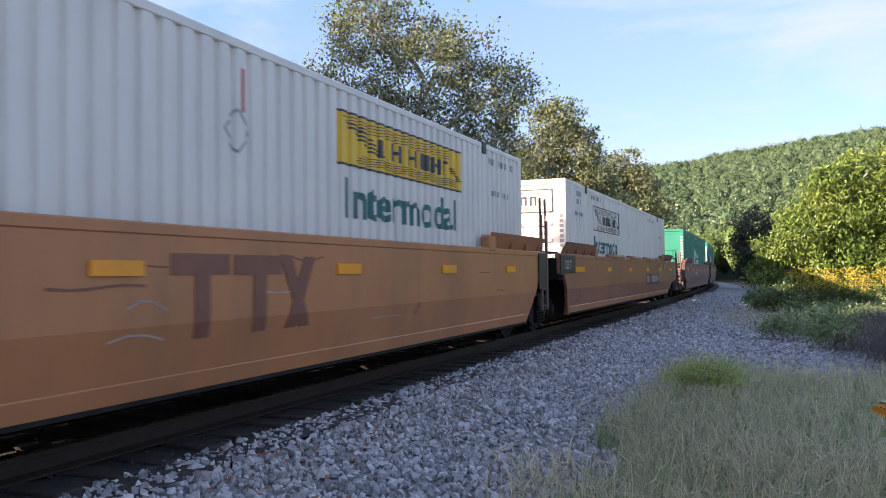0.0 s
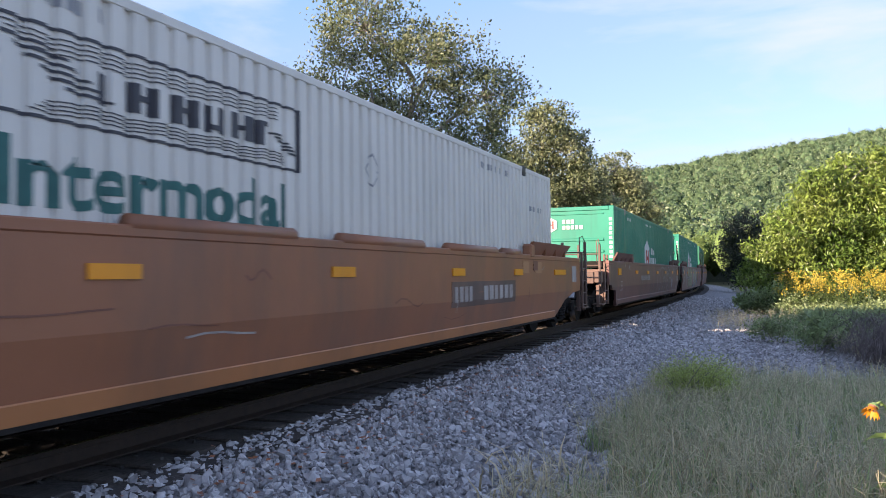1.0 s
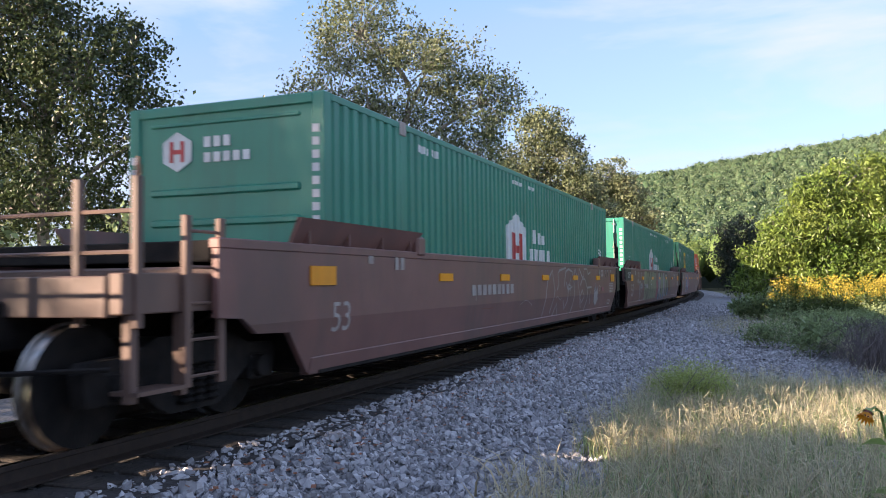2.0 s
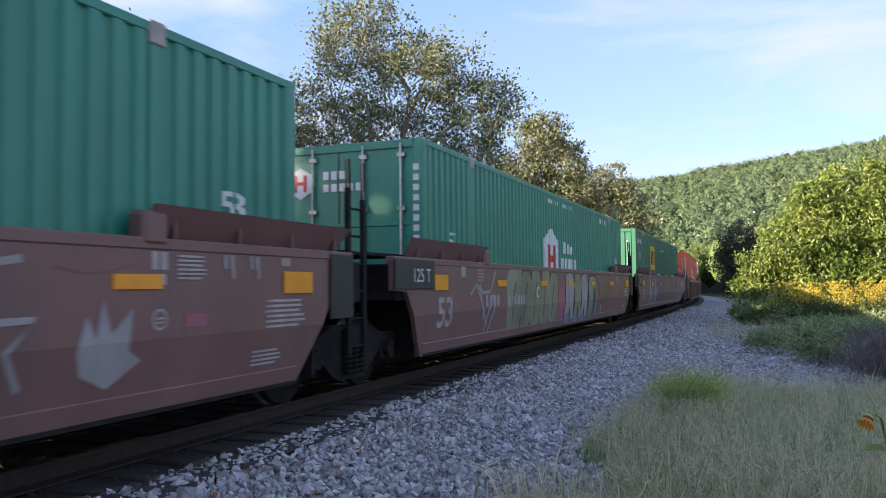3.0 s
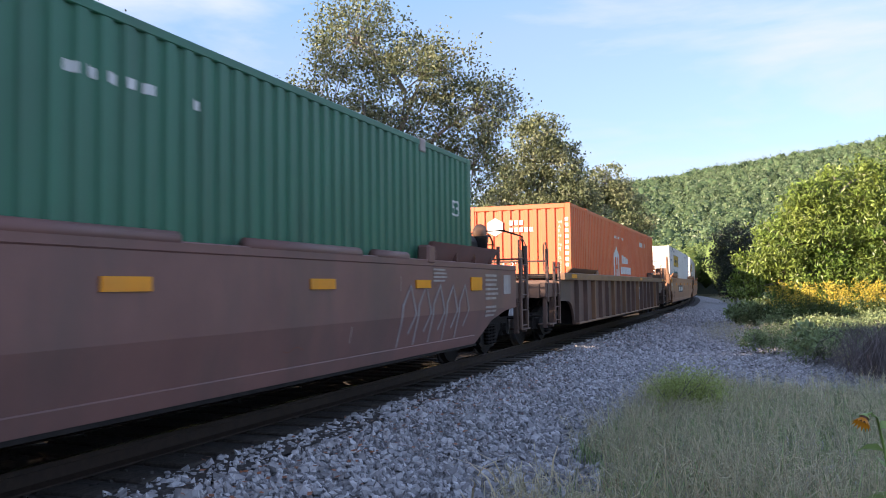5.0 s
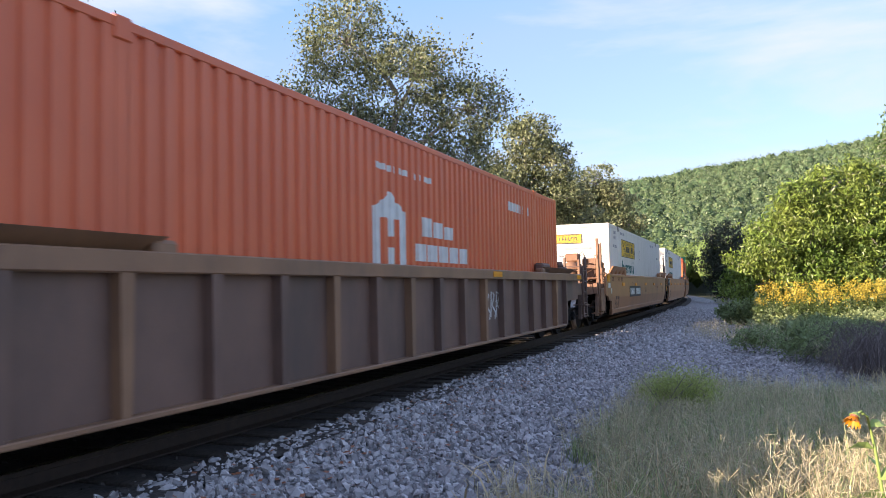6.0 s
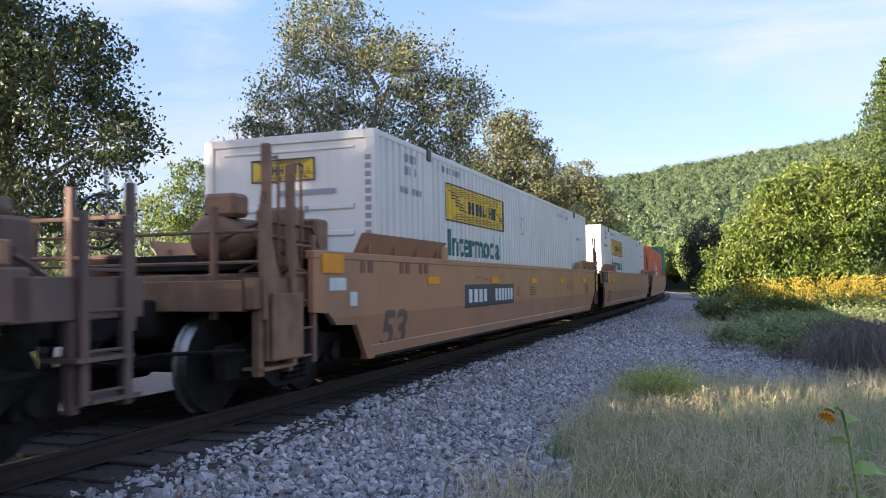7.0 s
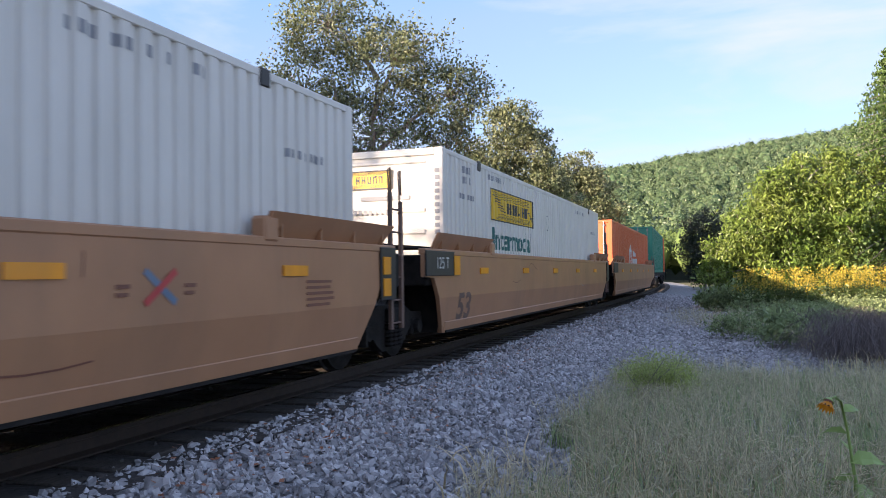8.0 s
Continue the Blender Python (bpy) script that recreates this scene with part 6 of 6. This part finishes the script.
# undergrowth row, added tall enough to keep low sun off the ties
for k in range(26):
    s, lat = -24 + k * 2.15, -4.5 - 0.8 * (k % 3)
    x, y, _ = track(s, lat)
    q = 1.0 + 0.12 * ((k * 7) % 4)
    build_tree("shrub", "leafy undergrowth behind the track, added to block low sun", float(x), float(y), 0.2, [(0, 0, q * 0.8, q), (q * 0.9, 0.2, q * 0.6, q * 0.8), (-q * 0.8, -0.2, q * 0.6, q * 0.75)], LEAF_WEED if k % 2 else LEAF_GREEN, 0.14, 30, 80, 0.05, 230 + k, category="shrub")
for k, (x, y, r) in enumerate([(-9.5, 30, 1.3), (-5.5, 33, 1.5), (-8.5, 40, 1.8), (-16, 38, 2.0), (-1.0, 37, 1.4), (2.0, 47, 1.7), (6.0, 55, 1.8), (11.5, 66, 2.0), (-20, 45, 2.6), (14.0, 72, 2.2)]):
    build_tree("shrub", "leafy green shrub under the trees behind the track", x, y, -0.05, [(0, 0, r * 0.9, r), (r * 0.9, 0, r * 0.7, r * 0.75), (-r * 0.9, 0, r * 0.75, r * 0.8)], LEAF_GREEN, 0.15, 30, 120, 0.06, 30 + k, category="shrub")
build_tree("broadleaf_tree", "sunlit yellow-green tree beside the gravel", 14.6, 30.5, -0.43,
           [(-0.4, 0, 4.3, 1.3), (-1.5, 0, 3.2, 1.3), (-2.6, 0.3, 2.2, 0.9), (3.6, 0, 2.6, 1.6), (-2.2, 0, 3.5, 0.6), (0.3, 0, 5.5, 0.65), (1.6, 0, 5.7, 0.7), (-3.2, 0, 1.5, 0.7), (2.9, 0, 5.3, 0.8), (-1.0, -0.5, 5.0, 0.55), (-0.6, -0.9, 3.4, 0.7), (1.2, -1.2, 3.3, 0.8), (1.1, 0, 4.5, 1.3), (0.4, 0.2, 3.0, 1.5), (-1.7, 0, 2.0, 1.1), (2.4, 0, 3.8, 1.6), (1.0, -0.4, 1.8, 1.3), (-0.4, -0.3, 1.7, 1.1)], LEAF_LIME, 0.19, 46, 900, 0.12, 16, broad=0.2, droop=0.7)
build_tree("shrub", "large shrub at the bend of the track, its leaves darkened for shade", 25.4, 70, -0.43,
           [(0, 0, 5.4, 2.0), (-0.6, 0, 3.6, 2.1), (1.0, 0, 3.2, 2.0), (0, 0, 1.6, 1.8)], LEAF_SHADE, 0.2, 40, 300, 0.15, 17, category="shrub")


def build_conifer(x, y, z, h, r, seed):
    rng = random.Random(seed)
    tree = thing("conifer_tree", "tall green conifer with drooping layered boughs", "tree", "trees along the line", at=pose(x, y, z))
    bm = tube([(0, 0, -0.2), (0.05, 0, h * 0.5), (0, 0, h)], [0.2, 0.12, 0.02], 8)
    cs, sp = [], []
    zz = 0.8
    while zz < h - 0.15:
        f = 1 - zz / h
        for k in range(9):
            a = k * 0.698 + zz * 2.1 + rng.uniform(-0.2, 0.2)
            L = r * f * rng.uniform(0.75, 1.15) + 0.1
            tip = Vector((math.cos(a) * L, math.sin(a) * L, zz - L * 0.28))
            tube([(0, 0, zz), tip * 0.5 + Vector((0, 0, zz * 0.5 + 0.05)), tip], [0.03, 0.02, 0.005], 4, bm, False)
            for q in (0.35, 0.6, 0.8, 1.0):
                cs.append((tip.x * q, tip.y * q, zz - L * 0.28 * q - 0.05))
                sp.append(0.09 + 0.12 * f)
        zz += 0.33
    part("trunk", bm, BARK, tree, "brown trunk and boughs")
    leaf_cloud("crown", cs, np.array(sp), 26, 0.13, LEAF_CONIFER, tree, seed, 1.2)


build_conifer(18.6, 30.5, -0.43, 10.4, 4.9, 21)

# low weeds and goldenrod along the verge
for k, (x, y, r, m) in enumerate([(11.4, 26.5, 0.7, LEAF_WEED), (12.8, 24.5, 0.65, LEAF_WEED), (13.2, 27.6, 0.7, LEAF_WEED), (10.4, 22.4, 0.6, LEAF_WEED), (11.9, 21.4, 0.7, LEAF_WEED), (14.6, 25.2, 0.6, LEAF_WEED), (12.2, 31.5, 0.6, LEAF_WEED),
                                  (13.6, 36.0, 0.7, LEAF_WEED), (16.0, 41.0, 0.75, LEAF_WEED), (19.0, 48.0, 0.85, LEAF_WEED), (23.0, 57.0, 0.9, LEAF_WEED), (16.5, 36.5, 1.6, LEAF_LIME), (20.5, 45.0, 1.8, LEAF_LIME), (25.5, 56.0, 2.0, LEAF_LIME)]):
    build_tree("weed_clump", "leafy green weeds on the verge", x, y, -0.43, [(0, 0, r * 0.55, r * 0.75), (r * 0.8, 0, r * 0.4, r * 0.55), (-r * 0.7, 0.2, r * 0.4, r * 0.5)], m, 0.085 if y < 30 else 0.14, 40, 120, 0.03, 50 + k, category="shrub")
for k, (x, y) in enumerate([(11.5 + 0.36 * i + 0.2 * math.sin(i * 2.3), 26.8 + 1.5 * math.sin(i * 1.7)) for i in range(18)]):
    gold = thing("goldenrod", "goldenrod in yellow bloom in front of the trees", "wildflower", "wildflowers on the verge", at=pose(x, y, -0.43))
    r = random.Random(90 + k)
    stems = bmesh.new()
    cs = []
    for i in range(20):
        a, b = r.uniform(-0.6, 0.6), r.uniform(-0.4, 0.4)
        h = r.uniform(1.0, 1.7)
        tube([(a, b, 0), (a * 1.1, b * 1.1, h)], [0.008, 0.004], 4, stems)
        cs += [(a * 1.1 + r.uniform(-0.08, 0.08), b * 1.1 + r.uniform(-0.08, 0.08), h - j * 0.06) for j in range(4)]
    tagged(part("stem", stems, LEAF_GREEN, gold), kind="stuff")
    leaf_cloud("blossom", cs[::2], 0.06, 12, 0.06, LEAF_GOLD, gold, 90 + k)
    leaf_cloud("leaves", [(c[0], c[1], c[2] * 0.55) for c in cs], 0.14, 10, 0.1, LEAF_GREEN, gold, 190 + k)


for k in range(34):
    # low weeds between the gravel and the bloom
    x, y = 8.0 + 0.19 * k + 1.1 * math.sin(k * 2.7), 17.2 + 0.2 * k + 1.6 * math.sin(k * 4.1)
    r = 0.28 + 0.26 * abs(math.sin(k * 1.9))
    build_tree("weed_clump", "low leafy weeds at the edge of the gravel", x, y, -0.43, [(0, 0, r * 0.6, r * 0.8), (r * 0.9, 0.1, r * 0.45, r * 0.6), (-r * 0.8, -0.1, r * 0.45, r * 0.55)], LEAF_WEED, 0.08, 20, 80, 0.015, 400 + k, category="shrub", broad=0.22)
panicles("verge_haze", box_patch(7.5, 15.5, 15.0, 24.5), 2600, 0.55, PANICLE, "pale seed heads among the verge weeds", 28)
build_tree("weed_clump", "rounded yellow-green weed at the edge of the grass", 2.92, 9.8, -0.43, [(0, 0, 0.42, 0.2), (0.22, 0, 0.4, 0.17), (-0.22, 0.05, 0.38, 0.17), (0.05, 0, 0.2, 0.24), (0.34, 0, 0.24, 0.15)], LEAF_TUFT, 0.034, 46, 130, 0.012, 470, category="shrub", broad=0.2)


def build_sunflower(x, y):
    f = thing("sunflower", "young sunflower with one drooping orange-yellow bloom", "flower", at=pose(x, y, -0.43))
    part("stem", tube([(0, 0, 0), (-0.01, 0, 0.3), (-0.05, 0, 0.6), (-0.09, 0, 0.80), (-0.13, -0.01, 0.835), (-0.17, -0.02, 0.82)], [0.012, 0.011, 0.009, 0.008, 0.008, 0.008], 6), STALK, f, "green stalk", True)
    for k, (z, a, L) in enumerate([(0.2, 0.4, 0.2), (0.3, 3.3, 0.21), (0.42, 6.0, 0.2), (0.5, 1.2, 0.15), (0.6, 3.0, 0.16), (0.74, 0.2, 0.12), (0.8, 1.6, 0.08)]):
        bm = bmesh.new()
        d = Vector((math.cos(a), math.sin(a), 0.3))
        s = Vector((-math.sin(a), math.cos(a), 0)) * 0.8 + Vector((0, 0, 0.5))
        rows = []
        for t, w, dz in ((0, 0.05, 0), (0.3, 0.34, 0.06), (0.65, 0.28, -0.05), (1.0, 0.02, -0.35)):
            c = Vector((-0.1 * z, 0, z)) + d * L * t + Vector((0, 0, dz * L))
            rows.append([bm.verts.new(c + s * L * w), bm.verts.new(c - Vector((0, 0, 0.15 * L * w))), bm.verts.new(c - s * L * w)])
        for p, q in zip(rows, rows[1:]):
            for i in (0, 1):
                bm.faces.new((p[i], p[i + 1], q[i + 1], q[i]))
        part("leaf", bm, STALK, f)
    c = Vector((-0.185, -0.025, 0.80))
    face = Vector((-0.55, -0.35, -0.75)).normalized()
    u = face.orthogonal().normalized()
    w = face.cross(u)
    for k in range(15):
        a = k * 0.4189
        d = (u * math.cos(a) + w * math.sin(a)) * 0.55 + face * 0.8
        s = (w * math.cos(a) - u * math.sin(a)) * 0.012
        root = c + (u * math.cos(a) + w * math.sin(a)) * 0.022
        bm = bmesh.new()
        bm.faces.new([bm.verts.new(p) for p in (root, root + d * 0.03 + s, root + d * 0.07, root + d * 0.03 - s)])
        part("petal", bm, PETAL, f)
    part("seed_head", tube([c - face * 0.012, c + face * 0.012], [0.028, 0.022], 12), SIGN_BROWN, f)
    part("sepal", tube([c - face * 0.035, c - face * 0.008], [0.012, 0.034], 10), STALK, f, "green back of the bloom")


build_sunflower(2.79, 5.1)


def build_weed(x, y, h, seed):
    r = random.Random(seed)
    w = thing("tall_weed", "single tall leafy green weed in the gravel", "weed", at=pose(x, y, -0.43))
    part("stem", tube([(0, 0, 0), (0.03, 0, h * 0.6), (0, 0, h)], [0.012, 0.008, 0.004], 5), LEAF_WEED, w)
    leaf_cloud("leaves", [(r.uniform(-0.16, 0.16), r.uniform(-0.16, 0.16), h * r.uniform(0.35, 1.0)) for _ in range(16)], 0.07, 7, 0.15, LEAF_WEED, w, seed, 0.6)


build_weed(7.3, 16.4, 0.85, 5)


def build_stake(x, y):
    st = thing("marker_stake", "small white marker stake on the verge", "stake", at=pose(x, y, -0.43))
    part("post", block(-0.03, 0.03, -0.03, 0.03, 0, 0.62, 0.006), SIGN_WHITE, st)
    part("cap", block(-0.034, 0.034, -0.034, 0.034, 0.62, 0.66, 0.006), SIGN_FADED, st)


build_stake(17.0, 46.0)


def litter(name, label, count, s_range, lat_range, size, material, seed):
    """Fallen leaves that lie flat among the stones."""
    rng = np.random.RandomState(seed)
    s, lat = rng.uniform(*s_range, count), rng.normal(np.mean(lat_range), (lat_range[1] - lat_range[0]) / 3, count)
    x, y, _ = track(s, lat)
    z = level(lat) + 0.035 + rng.uniform(0, 0.01, count)
    a, L = rng.uniform(0, 6.28, count), size * rng.uniform(0.5, 1.3, count)
    u = np.stack([np.cos(a), np.sin(a), rng.uniform(-0.3, 0.3, count)], 1) * L[:, None]
    w = np.stack([-np.sin(a), np.cos(a), rng.uniform(-0.4, 0.4, count)], 1) * L[:, None] * 0.35
    c = np.stack([x, y, z], 1)
    v = np.stack([c - u * 0.5, c + w, c + u * 0.5, c - w], 1).reshape(-1, 3)
    ob = from_arrays(name, v, np.arange(count)[:, None] * 4 + np.array([[0, 1, 2, 3]]), material)
    return tagged(ob, label, "fallen leaves", kind="stuff")


litter("leaf_litter", "brown fallen leaves along the edge of the ballast", 1800, (1.0, 40.0), (1.5, 2.6), 0.05, BROWN, 71)
litter("leaf_litter", "dry plant litter strewn on the gravel", 2600, (10.0, 45.0), (4.2, 6.8), 0.07, TWIG, 72)


def build_brambles(x, y, seed):
    r = random.Random(seed)
    b = thing("bramble", "tangle of bare grey-brown bramble stems", "dead shrub", at=pose(x, y, -0.43))
    bm = bmesh.new()
    for i in range(420):
        a, L, h = r.uniform(0, 6.28), r.uniform(0.35, 1.0), r.uniform(0.35, 0.85)
        ox, oy = r.uniform(-0.7, 0.7), r.uniform(-0.5, 0.5)
        pts = [(ox + math.cos(a) * L * t, oy + math.sin(a) * L * t, h * math.sin(min(3.0, 0.2 + 2.6 * t)) ) for t in (0, 0.25, 0.5, 0.75, 1)]
        tube(pts, [0.006, 0.005, 0.004, 0.003, 0.002], 4, bm, False)
    tagged(part("stem", bm, TWIG, b), kind="stuff")


build_brambles(7.6, 13.6, 3)
build_brambles(8.6, 15.0, 4)
build_brambles(9.4, 15.6, 6)
build_brambles(9.2, 17.2, 7)


# ---- the hill and the far woods ----
def hill_height(x, y):
    ridge = np.clip(59 + 0.175 * (x - 121), 22, 150)
    f = np.clip((y - 150 - 0.1 * np.abs(x - 100)) / 370, 0, 1.25)
    f = np.where(f < 1, f * f * (3 - 2 * f) * 0.45 + f * 0.55, 1 - (f - 1) * 0.8)
    return ridge * f


def build_hill():
    xs = np.linspace(-500, 900, 71)
    ys = np.linspace(140, 640, 41)
    verts = [(float(x), float(y), float(hill_height(x, y)) - 1.2 + 2.5 * noise.noise((x * 0.02, y * 0.02, 0))) for y in ys for x in xs]
    n = len(xs)
    faces = [(i * n + j, i * n + j + 1, (i + 1) * n + j + 1, (i + 1) * n + j) for i in range(len(ys) - 1) for j in range(n - 1)]
    # dark floor colour stands for shade in the gaps of the forest
    ob = from_arrays("hillside", verts, faces, FLOOR_SHADE)
    tagged(ob, "wooded hillside behind the valley", "hill", kind="structure")


build_hill()


def build_far_woods(name, label, gap, xr, yr, per_tree, leaf_size, material, shade_material, seed):
    """Many far crowns in one mesh: each a dome of leafy sprays that lie on its rounded outside."""
    rng = np.random.RandomState(seed)
    gx, gy = np.meshgrid(np.arange(*xr, gap), np.arange(*yr, gap))
    x = (gx + gap * 0.5 * (gy / gap % 2)).ravel() + rng.uniform(-0.42, 0.42, gx.size) * gap
    y = gy.ravel() + rng.uniform(-0.42, 0.42, gx.size) * gap
    az = np.arctan2(x, y)
    keep = (az > -0.08) & (az < 0.66)
    x, y = x[keep], y[keep]
    n = len(x)
    r = gap * rng.uniform(0.36, 0.62, n)
    tall = rng.uniform(1.0, 1.9, n)
    d = rng.normal(size=(n, per_tree, 3))
    d[:, :, 2] = np.abs(d[:, :, 2]) - 0.25
    d /= np.linalg.norm(d, axis=2)[:, :, None]
    lump = 1 + 0.22 * np.sin(d[:, :, :1] * 5 + x[:, None, None]) * np.sin(d[:, :, 1:2] * 4 + y[:, None, None]) + rng.normal(0, 0.06, (n, per_tree, 1))
    ball = d * r[:, None, None] * lump * np.stack([np.ones(n), np.ones(n), tall], 1)[:, None]
    c = (np.stack([x, y, hill_height(x, y) + r * 0.9 + 2.3], 1)[:, None] + ball).reshape(-1, 3)
    out = d.reshape(-1, 3) + rng.normal(0, 0.75, (n * per_tree, 3))
    u = np.cross(out, rng.normal(size=out.shape))
    u /= np.linalg.norm(u, axis=1)[:, None]
    w = np.cross(out, u)
    w /= np.linalg.norm(w, axis=1)[:, None]
    L = (leaf_size * rng.uniform(0.6, 1.3, len(c)))[:, None]
    v = np.stack([c - u * L * 0.5, c + w * L * 0.36, c + u * L * 0.5, c - w * L * 0.36], 1).reshape(-1, 3)
    ob = from_arrays(name, v, np.arange(len(c))[:, None] * 4 + np.array([[0, 1, 2, 3]]), material)
    tagged(ob, label, "forest", kind="stuff")
    # a lumpy rounded body under each crown's sprays, coloured darker as inner shade
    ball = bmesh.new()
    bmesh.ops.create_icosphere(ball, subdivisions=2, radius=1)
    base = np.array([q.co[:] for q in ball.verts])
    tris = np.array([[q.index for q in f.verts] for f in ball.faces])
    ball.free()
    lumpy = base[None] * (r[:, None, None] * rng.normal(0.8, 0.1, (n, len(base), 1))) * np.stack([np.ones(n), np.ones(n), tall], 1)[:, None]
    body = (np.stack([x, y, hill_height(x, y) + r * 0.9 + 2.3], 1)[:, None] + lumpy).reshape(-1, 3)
    ob = from_arrays(name, body, (tris[None] + (np.arange(n) * len(base))[:, None, None]).reshape(-1, 3), shade_material)
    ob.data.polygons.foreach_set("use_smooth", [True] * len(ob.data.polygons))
    return tagged(ob, label, "forest", kind="stuff")


build_far_woods("hill_forest", "dense green forest on the hillside", 5.2, (-60, 420), (185, 560), 105, 0.8, LEAF_HILL, CROWN_SHADE_HILL, 61)
build_far_woods("valley_woods", "sunlit yellow-green trees at the foot of the hill", 4.4, (-20, 190), (120, 185), 240, 0.42, LEAF_VALLEY, CROWN_SHADE_VALLEY, 62)


# ---- what moves ----
def motions():
    times = [k * 0.25 for k in range(33)]
    for ob, s, length in TRAIN:
        walk(ob, [(t, rail_pose(s - travelled(t), length)) for t in times])
    frames = [k / FPS for k in range(int(8 * FPS) + 1)]
    for ob, x in WHEELSETS:
        walk(ob, [(t, pose(x, 0, 0, 0, -math.degrees(travelled(t) / WHEEL_R) % 360, 0)) for t in frames])


motions()
